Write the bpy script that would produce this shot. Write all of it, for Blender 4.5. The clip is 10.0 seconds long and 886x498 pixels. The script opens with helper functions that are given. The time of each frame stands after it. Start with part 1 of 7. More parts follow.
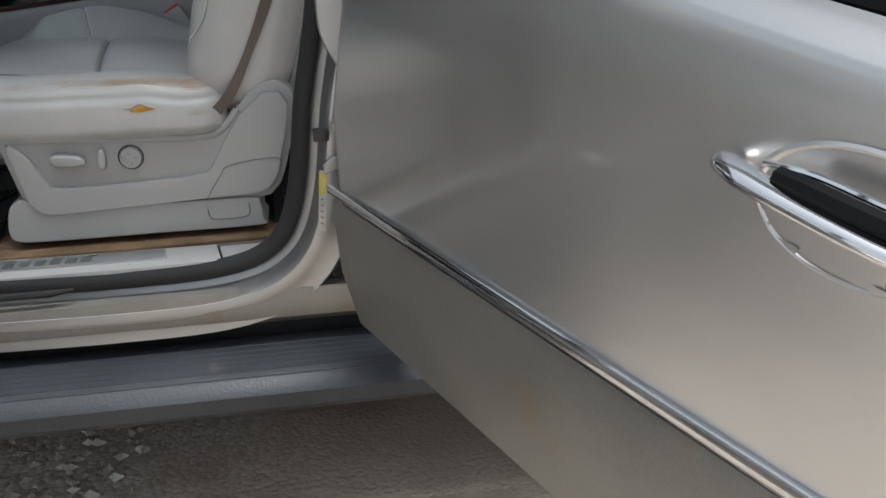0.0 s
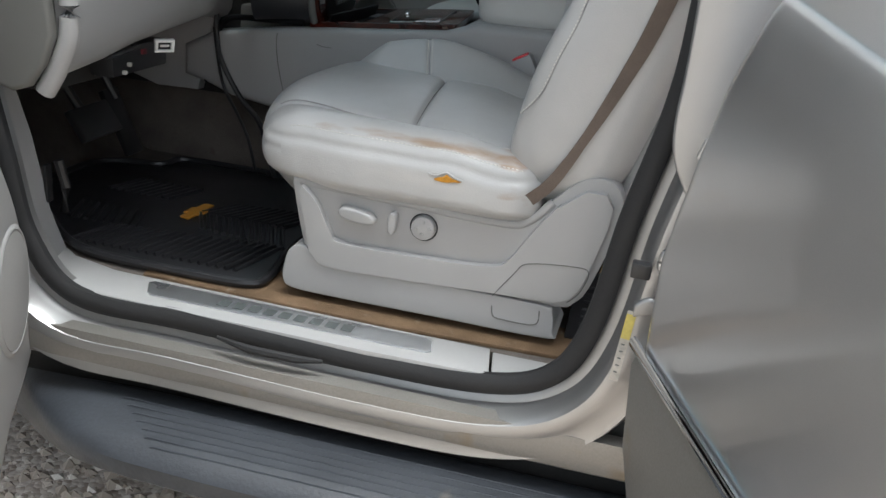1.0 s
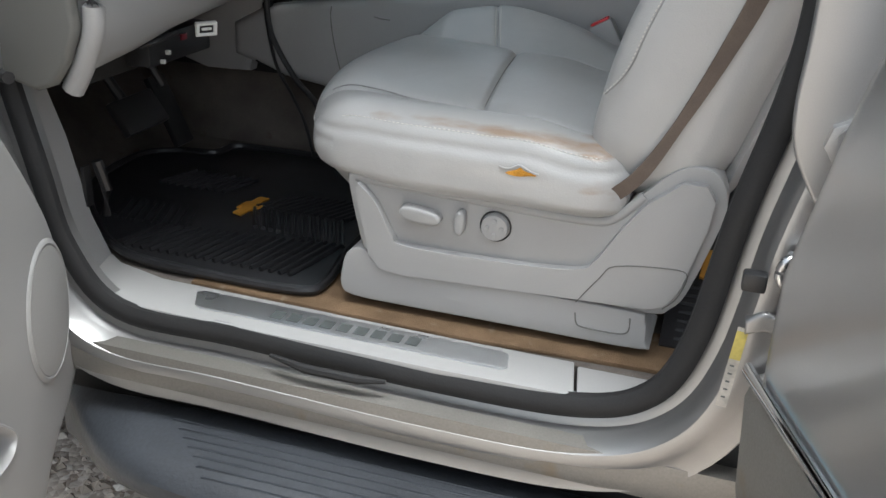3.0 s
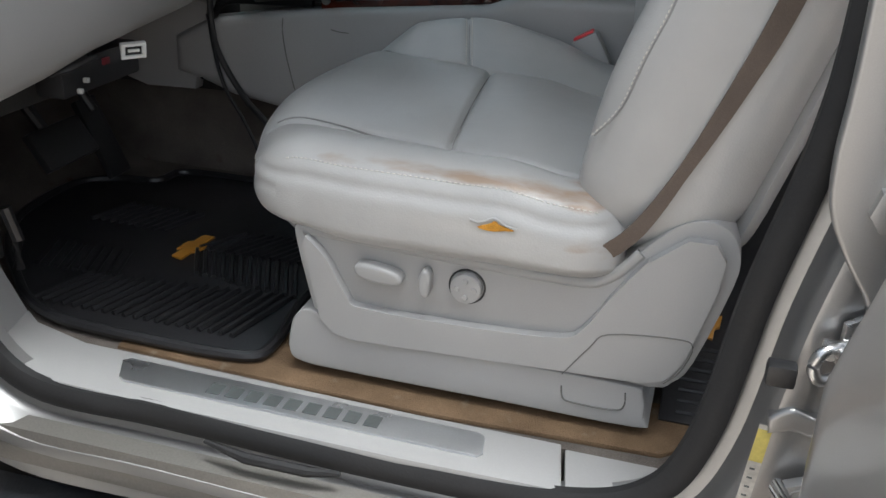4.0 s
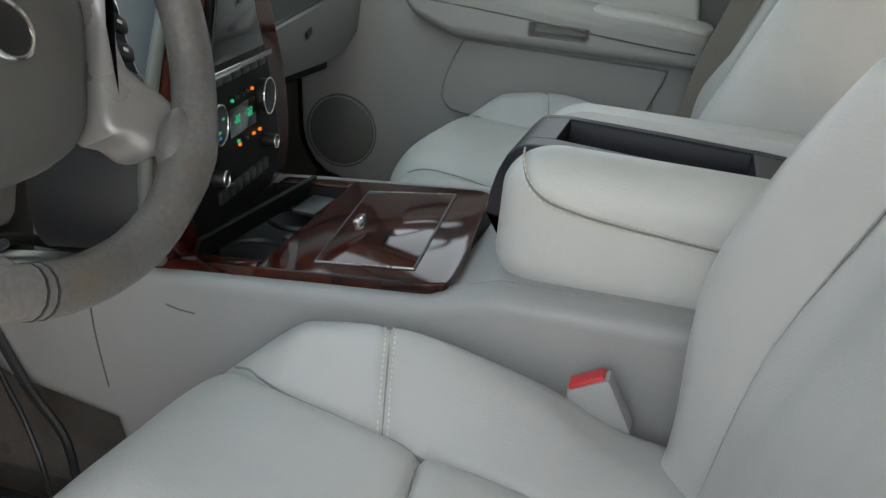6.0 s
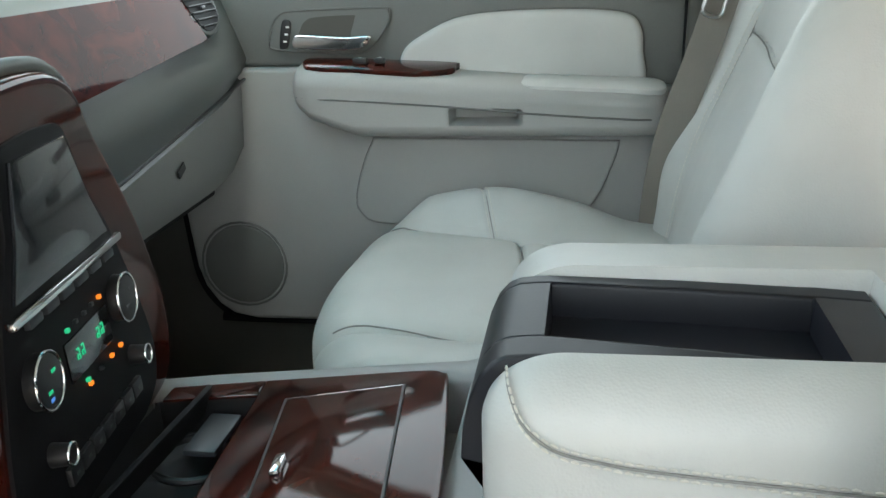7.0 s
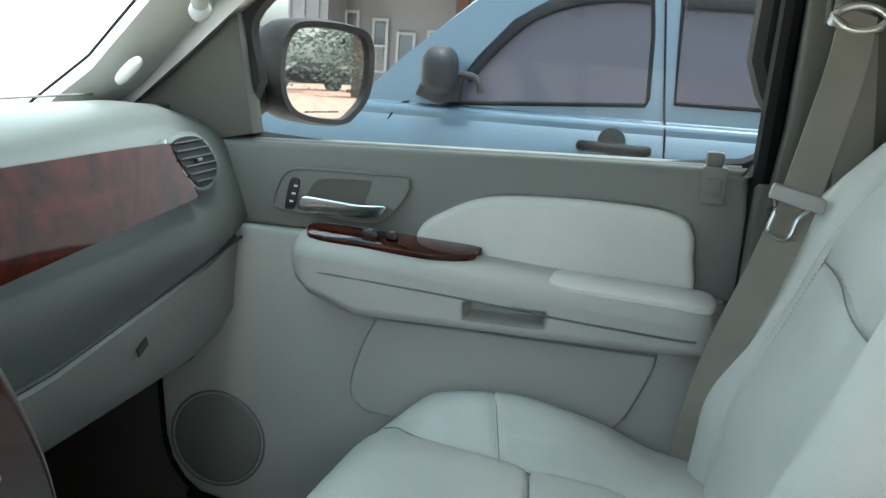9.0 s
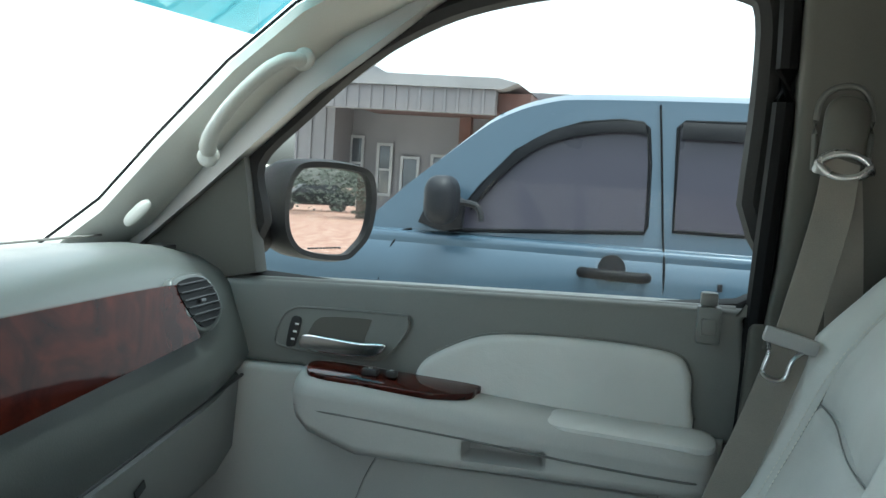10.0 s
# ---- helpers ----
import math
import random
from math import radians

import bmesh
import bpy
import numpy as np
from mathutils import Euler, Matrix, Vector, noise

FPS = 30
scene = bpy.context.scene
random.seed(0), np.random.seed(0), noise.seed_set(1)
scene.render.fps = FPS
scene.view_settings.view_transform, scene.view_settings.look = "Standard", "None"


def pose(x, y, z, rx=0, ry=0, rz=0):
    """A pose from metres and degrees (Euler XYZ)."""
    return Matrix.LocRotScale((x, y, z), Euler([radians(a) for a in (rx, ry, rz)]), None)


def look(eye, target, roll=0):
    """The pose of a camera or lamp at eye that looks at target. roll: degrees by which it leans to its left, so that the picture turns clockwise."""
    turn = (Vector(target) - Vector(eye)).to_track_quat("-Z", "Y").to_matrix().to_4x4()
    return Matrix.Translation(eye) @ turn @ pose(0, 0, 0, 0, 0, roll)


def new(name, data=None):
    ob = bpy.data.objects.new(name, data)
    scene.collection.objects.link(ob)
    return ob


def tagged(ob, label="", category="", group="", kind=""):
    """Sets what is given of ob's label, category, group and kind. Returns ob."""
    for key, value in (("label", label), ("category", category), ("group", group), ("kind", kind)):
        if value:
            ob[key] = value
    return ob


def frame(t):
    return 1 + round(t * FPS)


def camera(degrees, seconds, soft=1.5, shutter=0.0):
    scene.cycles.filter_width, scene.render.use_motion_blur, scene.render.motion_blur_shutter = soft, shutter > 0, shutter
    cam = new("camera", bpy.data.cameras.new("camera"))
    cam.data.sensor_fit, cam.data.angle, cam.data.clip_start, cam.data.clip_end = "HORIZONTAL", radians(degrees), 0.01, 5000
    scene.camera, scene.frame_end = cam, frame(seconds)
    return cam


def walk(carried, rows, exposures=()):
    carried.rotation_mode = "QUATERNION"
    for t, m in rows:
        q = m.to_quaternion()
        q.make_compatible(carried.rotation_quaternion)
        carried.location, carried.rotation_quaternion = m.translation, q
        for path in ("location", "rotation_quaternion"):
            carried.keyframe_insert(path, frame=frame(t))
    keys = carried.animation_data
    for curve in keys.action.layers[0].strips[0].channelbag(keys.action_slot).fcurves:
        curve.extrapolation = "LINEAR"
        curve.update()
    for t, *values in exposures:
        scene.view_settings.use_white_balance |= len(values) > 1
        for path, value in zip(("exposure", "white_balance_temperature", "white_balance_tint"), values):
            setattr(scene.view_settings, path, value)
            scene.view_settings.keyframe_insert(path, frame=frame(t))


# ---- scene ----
cam = camera(50.2, 10.0)
EXPOSURES = ((0, 0.55, 6200, 6), (0.5, 0.92, 6200, 6), (1.0, 1.16, 6200, 6), (1.5, 1.3, 6200, 6), (2.5, 1.25, 6200, 6), (4.0, 1.03, 6220, 7), (4.5, 1.3, 6400, 7), (5.0, 1.5, 6450, 7), (5.5, 1.97, 6700, 7), (6.0, 2.22, 6620, 6), (7.5, 2.95, 6430, -1), (8.5, 2.63, 6280, -3), (9.0, 2.68, 6120, -4), (9.5, 2.28, 6080, -5), (10, 2.12, 5950, -5))
PATH = [
    (0, (0.676, -1.598, 1.204), (0.933, 0.25, 0.484), -2.0),
    (0.5, (0.613, -1.365, 1.227), (0.527, 0.5, 0.508), 1.0),
    (1, (0.684, -1.231, 1.262), (0.287, 0.597, 0.555), 5.9),
    (1.5, (0.657, -1.152, 1.27), (0.018, 0.569, 0.478), 7.2),
    (2, (0.648, -1.101, 1.27), (-0.003, 0.611, 0.468), 6.7),
    (2.5, (0.661, -1.066, 1.27), (0.067, 0.677, 0.489), 2.9),
    (2.7, (0.652, -1.063, 1.261), (0.087, 0.686, 0.472), 2.6),
    (4, (0.594, -0.828, 1.267), (0.099, 0.926, 0.442), 2.2),
    (4.5, (0.493, -0.646, 1.351), (0.044, 1.123, 0.532), 3.3),
    (5, (0.454, -0.474, 1.378), (-0.009, 1.295, 0.568), 3.6),
    (5.5, (0.432, -0.237, 1.348), (-0.08, 1.555, 0.622), 4.7),
    (6, (0.417, -0.062, 1.373), (-0.016, 1.755, 0.657), 6.2),
    (6.2, (0.403, -0.002, 1.386), (0.066, 1.845, 0.697), 6.6),
    (7.3, (0.308, 0.365, 1.418), (-0.002, 2.239, 0.791), -3.2),
    (7.5, (0.314, 0.387, 1.425), (-0.002, 2.259, 0.798), -2.2),
    (8, (0.324, 0.464, 1.445), (0.028, 2.339, 0.815), 0.6),
    (8.5, (0.321, 0.523, 1.458), (-0.045, 2.412, 0.915), 2.4),
    (9, (0.321, 0.529, 1.482), (-0.069, 2.448, 1.074), 3.9),
    (9.5, (0.335, 0.515, 1.522), (-0.048, 2.47, 1.349), 4.0),
    (10, (0.329, 0.513, 1.514), (-0.092, 2.462, 1.354), 3.8),
]
walk(cam, [(t, look(e, g, r)) for t, e, g, r in PATH], EXPOSURES)

# ---- world and light ----
world = bpy.data.worlds.new("sky")
scene.world = world
world.use_nodes = True
wn = world.node_tree.nodes
sky = wn.new("ShaderNodeTexSky")
sky.sky_type = "NISHITA"
sky.sun_disc = False
sky.sun_elevation, sky.sun_rotation = radians(78), radians(118)
sky.air_density, sky.dust_density, sky.ozone_density = 1.0, 4.5, 1.5
wn["Background"].inputs["Strength"].default_value = 0.15
cloud = wn.new("ShaderNodeHueSaturation")
cloud.inputs["Saturation"].default_value = 0.3
world.node_tree.links.new(sky.outputs[0], cloud.inputs["Color"])
world.node_tree.links.new(cloud.outputs[0], wn["Background"].inputs["Color"])
sun = new("sun", bpy.data.lights.new("sun", "SUN"))
sun.data.energy, sun.data.angle, sun.data.color = 1.6, radians(20), (1.0, 0.985, 0.96)
sun.matrix_world = look((3.4, -1.8, 17.6), (0, 0, 0))


# ---- materials ----
def mat(name, base, rough=0.5, metal=0.0, var=0.12, scale=6.0, fine=220.0, bump=0.1, coat=0.0, dirt=None, dirt_amount=0.0, spec=0.5, depth=0.002):
    m = bpy.data.materials.new(name)
    m.use_nodes = True
    nt = m.node_tree
    n, ln = nt.nodes, nt.links
    p = n["Principled BSDF"]
    tc = n.new("ShaderNodeTexCoord")
    big = n.new("ShaderNodeTexNoise")
    big.inputs["Scale"].default_value, big.inputs["Detail"].default_value = scale, 6
    small = n.new("ShaderNodeTexNoise")
    small.inputs["Scale"].default_value, small.inputs["Detail"].default_value = fine, 3
    ln.new(tc.outputs["Object"], big.inputs["Vector"])
    ln.new(tc.outputs["Object"], small.inputs["Vector"])
    ramp = n.new("ShaderNodeMapRange")
    ramp.inputs[1].default_value, ramp.inputs[2].default_value = 0.3, 0.7
    ramp.inputs[3].default_value, ramp.inputs[4].default_value = 1 - var, 1 + var
    ln.new(big.outputs["Fac"], ramp.inputs[0])
    ramp2 = n.new("ShaderNodeMapRange")
    ramp2.inputs[1].default_value, ramp2.inputs[2].default_value = 0.3, 0.7
    ramp2.inputs[3].default_value, ramp2.inputs[4].default_value = 1 - var * 0.6, 1 + var * 0.6
    ln.new(small.outputs["Fac"], ramp2.inputs[0])
    mul = n.new("ShaderNodeMath")
    mul.operation = "MULTIPLY"
    ln.new(ramp.outputs[0], mul.inputs[0])
    ln.new(ramp2.outputs[0], mul.inputs[1])
    tint = n.new("ShaderNodeVectorMath")
    tint.operation = "SCALE"
    tint.inputs[0].default_value = base
    ln.new(mul.outputs[0], tint.inputs["Scale"])
    colour = tint.outputs[0]
    if dirt:
        spots = n.new("ShaderNodeTexNoise")
        spots.inputs["Scale"].default_value, spots.inputs["Detail"].default_value = scale * 2.3, 9
        ln.new(tc.outputs["Object"], spots.inputs["Vector"])
        cut = n.new("ShaderNodeMapRange")
        cut.inputs[1].default_value, cut.inputs[2].default_value = 0.72 - dirt_amount * 0.4, 0.82 - dirt_amount * 0.2
        ln.new(spots.outputs["Fac"], cut.inputs[0])
        mix = n.new("ShaderNodeMix")
        mix.data_type = "RGBA"
        ln.new(cut.outputs[0], mix.inputs["Factor"])
        ln.new(colour, mix.inputs[6])
        mix.inputs[7].default_value = (*dirt, 1)
        colour = mix.outputs[2]
    ln.new(colour, p.inputs["Base Color"])
    p.inputs["Metallic"].default_value = metal
    p.inputs["Specular IOR Level"].default_value = spec
    p.inputs["Coat Weight"].default_value = coat
    p.inputs["Coat Roughness"].default_value = 0.06
    rr = n.new("ShaderNodeMapRange")
    rr.inputs[1].default_value, rr.inputs[2].default_value = 0.3, 0.7
    rr.inputs[3].default_value, rr.inputs[4].default_value = max(0.02, rough * 0.85), min(1, rough * 1.15)
    ln.new(big.outputs["Fac"], rr.inputs[0])
    ln.new(rr.outputs[0], p.inputs["Roughness"])
    if bump:
        b = n.new("ShaderNodeBump")
        b.inputs["Strength"].default_value, b.inputs["Distance"].default_value = bump, depth
        ln.new(small.outputs["Fac"], b.inputs["Height"])
        ln.new(b.outputs[0], p.inputs["Normal"])
    return m


def leather(name, base, gloss=0.32, worn=(0.34, 0.25, 0.185), pale=(0.6, 0.58, 0.54)):
    """Grained leather with cracks; the mesh's own "wear" value says how far the finish has gone."""
    m = bpy.data.materials.new(name)
    m.use_nodes = True
    nt = m.node_tree
    n, ln = nt.nodes, nt.links
    p = n["Principled BSDF"]
    tc = n.new("ShaderNodeTexCoord")
    grain = n.new("ShaderNodeTexVoronoi")
    grain.inputs["Scale"].default_value = 420
    ln.new(tc.outputs["Object"], grain.inputs["Vector"])
    wrinkle = n.new("ShaderNodeTexNoise")
    wrinkle.inputs["Scale"].default_value, wrinkle.inputs["Detail"].default_value = 14, 5
    wrinkle.inputs["Distortion"].default_value = 0.6
    ln.new(tc.outputs["Object"], wrinkle.inputs["Vector"])
    big = n.new("ShaderNodeTexNoise")
    big.inputs["Scale"].default_value, big.inputs["Detail"].default_value = 5, 6
    ln.new(tc.outputs["Object"], big.inputs["Vector"])
    rng = n.new("ShaderNodeMapRange")
    rng.inputs[1].default_value, rng.inputs[2].default_value, rng.inputs[3].default_value, rng.inputs[4].default_value = 0.3, 0.7, 0.9, 1.08
    ln.new(big.outputs["Fac"], rng.inputs[0])
    tint = n.new("ShaderNodeVectorMath")
    tint.operation = "SCALE"
    tint.inputs[0].default_value = base
    ln.new(rng.outputs[0], tint.inputs["Scale"])
    att = n.new("ShaderNodeAttribute")
    att.attribute_name = "wear"
    crack = n.new("ShaderNodeTexNoise")
    crack.inputs["Scale"].default_value, crack.inputs["Detail"].default_value = 55, 9
    run = n.new("ShaderNodeMapping")
    run.inputs["Scale"].default_value = (0.3, 1.0, 1.0)
    ln.new(tc.outputs["Object"], run.inputs["Vector"])
    ln.new(run.outputs[0], crack.inputs["Vector"])
    add = n.new("ShaderNodeMath")
    add.operation = "MULTIPLY"
    ln.new(att.outputs["Fac"], add.inputs[0])
    ln.new(crack.outputs["Fac"], add.inputs[1])
    cut = n.new("ShaderNodeMapRange")
    cut.inputs[1].default_value, cut.inputs[2].default_value = 0.30, 0.58
    ln.new(add.outputs[0], cut.inputs[0])
    mix = n.new("ShaderNodeMix")
    mix.data_type = "RGBA"
    ln.new(cut.outputs[0], mix.inputs["Factor"])
    ln.new(tint.outputs[0], mix.inputs[6])
    mix.inputs[7].default_value = (*worn, 1)
    att2 = n.new("ShaderNodeAttribute")
    att2.attribute_name = "pale"
    mix2 = n.new("ShaderNodeMix")
    mix2.data_type = "RGBA"
    ln.new(att2.outputs["Fac"], mix2.inputs["Factor"])
    ln.new(mix.outputs[2], mix2.inputs[6])
    mix2.inputs[7].default_value = (*pale, 1)
    ln.new(mix2.outputs[2], p.inputs["Base Color"])
    p.inputs["Roughness"].default_value = gloss
    p.inputs["Specular IOR Level"].default_value = 0.55
    b1 = n.new("ShaderNodeBump")
    b1.inputs["Strength"].default_value, b1.inputs["Distance"].default_value = 0.22, 0.0008
    ln.new(grain.outputs["Distance"], b1.inputs["Height"])
    b2 = n.new("ShaderNodeBump")
    b2.inputs["Strength"].default_value, b2.inputs["Distance"].default_value = 0.35, 0.006
    ln.new(wrinkle.outputs["Fac"], b2.inputs["Height"])
    ln.new(b1.outputs[0], b2.inputs["Normal"])
    ln.new(b2.outputs[0], p.inputs["Normal"])
    return m


def wood(name, spec=0.5, coat=0.45, rough=0.16, depth=1.0):
    m = bpy.data.materials.new(name)
    m.use_nodes = True
    n, ln = m.node_tree.nodes, m.node_tree.links
    p = n["Principled BSDF"]
    tc = n.new("ShaderNodeTexCoord")
    a = n.new("ShaderNodeTexNoise")
    a.inputs["Scale"].default_value, a.inputs["Detail"].default_value, a.inputs["Distortion"].default_value = 10, 8, 2.2
    ln.new(tc.outputs["Object"], a.inputs["Vector"])
    r = n.new("ShaderNodeValToRGB")
    r.color_ramp.elements[0].position, r.color_ramp.elements[0].color = 0.3, (0.013, 0.0028, 0.0022, 1)
    r.color_ramp.elements[1].position, r.color_ramp.elements[1].color = 0.72, (0.075 * depth, 0.014 * depth, 0.008 * depth, 1)
    ln.new(a.outputs["Fac"], r.inputs["Fac"])
    ln.new(r.outputs[0], p.inputs["Base Color"])
    p.inputs["Roughness"].default_value, p.inputs["Specular IOR Level"].default_value = rough, spec
    p.inputs["Coat Weight"].default_value, p.inputs["Coat Roughness"].default_value = coat, 0.03
    return m


def glass(name, tint, gloss=1.0):
    m = bpy.data.materials.new(name)
    m.use_nodes = True
    n, ln = m.node_tree.nodes, m.node_tree.links
    n.remove(n["Principled BSDF"])
    t = n.new("ShaderNodeBsdfTransparent")
    t.inputs[0].default_value = (*tint, 1)
    g = n.new("ShaderNodeBsdfGlossy")
    g.inputs["Roughness"].default_value = 0.01
    f = n.new("ShaderNodeFresnel")
    f.inputs["IOR"].default_value = 1.45
    k = n.new("ShaderNodeMath")
    k.operation = "MULTIPLY"
    k.inputs[1].default_value = gloss
    ln.new(f.outputs[0], k.inputs[0])
    mx = n.new("ShaderNodeMixShader")
    ln.new(k.outputs[0], mx.inputs[0])
    ln.new(t.outputs[0], mx.inputs[1])
    ln.new(g.outputs[0], mx.inputs[2])
    ln.new(mx.outputs[0], n["Material Output"].inputs[0])
    return m


def glow(name, colour, strength):
    m = bpy.data.materials.new(name)
    m.use_nodes = True
    p = m.node_tree.nodes["Principled BSDF"]
    p.inputs["Base Color"].default_value = (0.01, 0.01, 0.01, 1)
    p.inputs["Emission Color"].default_value = (*colour, 1)
    p.inputs["Emission Strength"].default_value = strength
    return m


def car_paint(name, base, metal=0.6, rough=0.35):
    m = mat(name, base, rough, metal, 0.04, 3, 900, 0.03, coat=0.8, depth=0.0003)
    return m


LEATHER = leather("grey leather", (0.45, 0.447, 0.437), 0.30)
LEATHER_P = leather("light grey leather", (0.58, 0.583, 0.562), 0.42)
PLASTIC = mat("grey moulded plastic", (0.345, 0.344, 0.34), 0.38, 0, 0.04, 5, 500, 0.18, depth=0.0006)
PLASTIC_DOOR = mat("pale grey door plastic", (0.41, 0.407, 0.39), 0.55, 0, 0.05, 5, 500, 0.18, depth=0.0006)
PLASTIC_DARK = mat("sage grey plastic", (0.155, 0.16, 0.15), 0.5, 0, 0.05, 5, 500, 0.22, depth=0.0006)
PLASTIC_CAP = mat("dark grey plastic", (0.14, 0.14, 0.13), 0.5, 0, 0.06, 5, 500, 0.2, depth=0.0006)
BLACK = mat("black plastic", (0.018, 0.018, 0.019), 0.38, 0, 0.2, 6, 400, 0.12, depth=0.0006)
SATIN = mat("satin grey black plastic", (0.034, 0.036, 0.041), 0.34, 0, 0.1, 6, 400, 0.1, depth=0.0005)
RUBBER = mat("black rubber", (0.02, 0.02, 0.022), 0.33, 0, 0.25, 9, 300, 0.2, dirt=(0.10, 0.09, 0.08), dirt_amount=0.1)
SEAL = mat("black rubber seal", (0.013, 0.013, 0.014), 0.7, 0, 0.2, 9, 300, 0.15)
STEP = mat("weathered step plastic", (0.030, 0.034, 0.041), 0.45, 0, 0.22, 5, 160, 0.35, dirt=(0.13, 0.12, 0.10), dirt_amount=0.12)
# one silver in two tones: shade put into the frame's copy
PAINT = mat("silver birch paint, shaded tone", (0.37, 0.37, 0.368), 0.36, 0.8, 0.05, 4, 700, 0.05, coat=0.0, dirt=(0.25, 0.235, 0.215), dirt_amount=0.07, depth=0.0004)
# same silver, lightened for the sky that the rear door catches
DOORPAINT_LIT = car_paint("silver birch door paint, lit tone", (0.64, 0.63, 0.62), 0.9, 0.34)
# brown tone: dust on the rocker, painted ground reflection on the door cladding
PAINT_DUST_REFLECT = mat("dusty silver paint with painted ground reflection", (0.235, 0.225, 0.208), 0.42, 0.45, 0.12, 5, 300, 0.08, coat=0.0, dirt=(0.24, 0.19, 0.13), dirt_amount=0.28, depth=0.0006)
BLUE = mat("light blue metallic paint", (0.030, 0.054, 0.080), 0.32, 0.2, 0.03, 2, 100, 0, coat=0.25)
MATT = mat("matt black plastic", (0.006, 0.006, 0.007), 0.6, 0, 0.1, 6, 300, 0.0, spec=0.15)
DASH = mat("sage grey dash skin", (0.088, 0.096, 0.093), 0.36, 0, 0.06, 5, 420, 0.3, depth=0.0007)
# the grey plastic again, with the lower dash's shade put into its colour
SHADED_DASH = mat("shaded grey lower dash plastic", (0.215, 0.217, 0.208), 0.45, 0, 0.05, 5, 500, 0.2, depth=0.0006)
WOOD_SATIN = wood("polished dark red wood", 0.09, 0.0, 0.03, 0.7)
TAUPE = mat("dark taupe pillar plastic", (0.078, 0.075, 0.064), 0.55, 0, 0.06, 5, 500, 0.2, depth=0.0006)
VISOR = mat("dark smoked plastic", (0.006, 0.0065, 0.008), 0.5, 0, 0.1, 6, 200, 0.0, spec=0.04)
CHROME = mat("chrome", (0.8, 0.8, 0.8), 0.07, 1, 0.02, 5, 100, 0)
STEEL = mat("scuffed steel", (0.62, 0.62, 0.62), 0.28, 1, 0.08, 20, 300, 0.06)
BRUSHED = mat("brushed aluminium", (0.66, 0.68, 0.70), 0.3, 0.9, 0.06, 12, 600, 0.08, dirt=(0.4, 0.38, 0.35), dirt_amount=0.05)
CARPET = mat("taupe carpet", (0.17, 0.15, 0.133), 0.95, 0, 0.3, 9, 700, 0.9, dirt=(0.12, 0.075, 0.045), dirt_amount=0.2, spec=0.1, depth=0.004)
CARPET_SOIL = mat("soiled brown carpet", (0.21, 0.14, 0.085), 0.95, 0, 0.3, 12, 600, 0.9, dirt=(0.30, 0.24, 0.18), dirt_amount=0.25, spec=0.1, depth=0.004)
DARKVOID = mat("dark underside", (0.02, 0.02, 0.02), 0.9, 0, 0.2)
GOLD = mat("gold badge", (0.48, 0.22, 0.03), 0.45, 0.1, 0.12, 30, 300, 0.1)
FOAM = mat("orange foam", (0.62, 0.30, 0.05), 0.95, 0, 0.25, 60, 500, 0.8, spec=0.1)
WOOD = wood("dark red burl wood", 0.35, 0.0, 0.07)
BELT = mat("brown stained webbing", (0.155, 0.122, 0.10), 0.8, 0, 0.25, 12, 900, 0.5)
BELT_P = mat("taupe webbing", (0.235, 0.212, 0.185), 0.8, 0, 0.1, 10, 900, 0.5)
RED = mat("red button", (0.6, 0.03, 0.04), 0.35, 0, 0.05)
WHITE = mat("white plastic", (0.75, 0.75, 0.73), 0.4, 0, 0.05)
INK = mat("grey lettering", (0.10, 0.11, 0.11), 0.5, 0.2, 0.1, 30)
YELLOW = mat("yellow label", (0.55, 0.46, 0.12), 0.5, 0, 0.15, 40)
HEADLINER = mat("pale headliner cloth", (0.52, 0.525, 0.49), 0.9, 0, 0.05, 8, 600, 0.4, spec=0.2)
THREAD = mat("pale thread", (0.68, 0.66, 0.60), 0.8, 0, 0.1, 30)
SEAMLINE = mat("shadowed leather seam", (0.27, 0.265, 0.252), 0.7, 0, 0.15, 40)
GLASS = glass("clear glass", (0.93, 0.96, 0.95), 0.3)
SHADE = glass("teal shade glass", (0.10, 0.33, 0.38), 0.12)
SCREENGLASS = glass("windscreen glass", (0.97, 0.98, 0.98), 0.04)
TINT = glass("tinted glass", (0.12, 0.13, 0.125), 1.0)
DARKWIN = mat("dark tinted window", (0.02, 0.021, 0.024), 0.06, 0, 0.03, 3, 50, 0, coat=0.5)
SCREEN = mat("glossy dark screen", (0.012, 0.014, 0.018), 0.08, 0, 0.05, coat=1.0)
MIRROR = mat("mirror glass", (0.85, 0.87, 0.88), 0.01, 1, 0.0, bump=0)
GREEN_LED = glow("green display light", (0.05, 0.8, 0.35), 0.1)
AMBER_LED = glow("amber indicator light", (1.0, 0.22, 0.02), 0.2)
BLUE_LED = glow("blue mark light", (0.1, 0.3, 0.9), 0.12)
CLAD = mat("pale corrugated cladding", (0.118, 0.114, 0.126), 0.55, 0.1, 0.06, 1.5, 60, 0.1, dirt=(0.2, 0.185, 0.17), dirt_amount=0.1)
ROOFING = mat("grey roof sheet", (0.16, 0.16, 0.17), 0.6, 0.2, 0.1, 2, 60, 0.1)
PLASTIC_MID = mat("grey grille plastic", (0.31, 0.308, 0.30), 0.6, 0, 0.05, 5, 300, 0.4, depth=0.001)
REDWOOD = mat("red brown timber", (0.055, 0.022, 0.018), 0.7, 0, 0.2, 4, 60, 0.2)


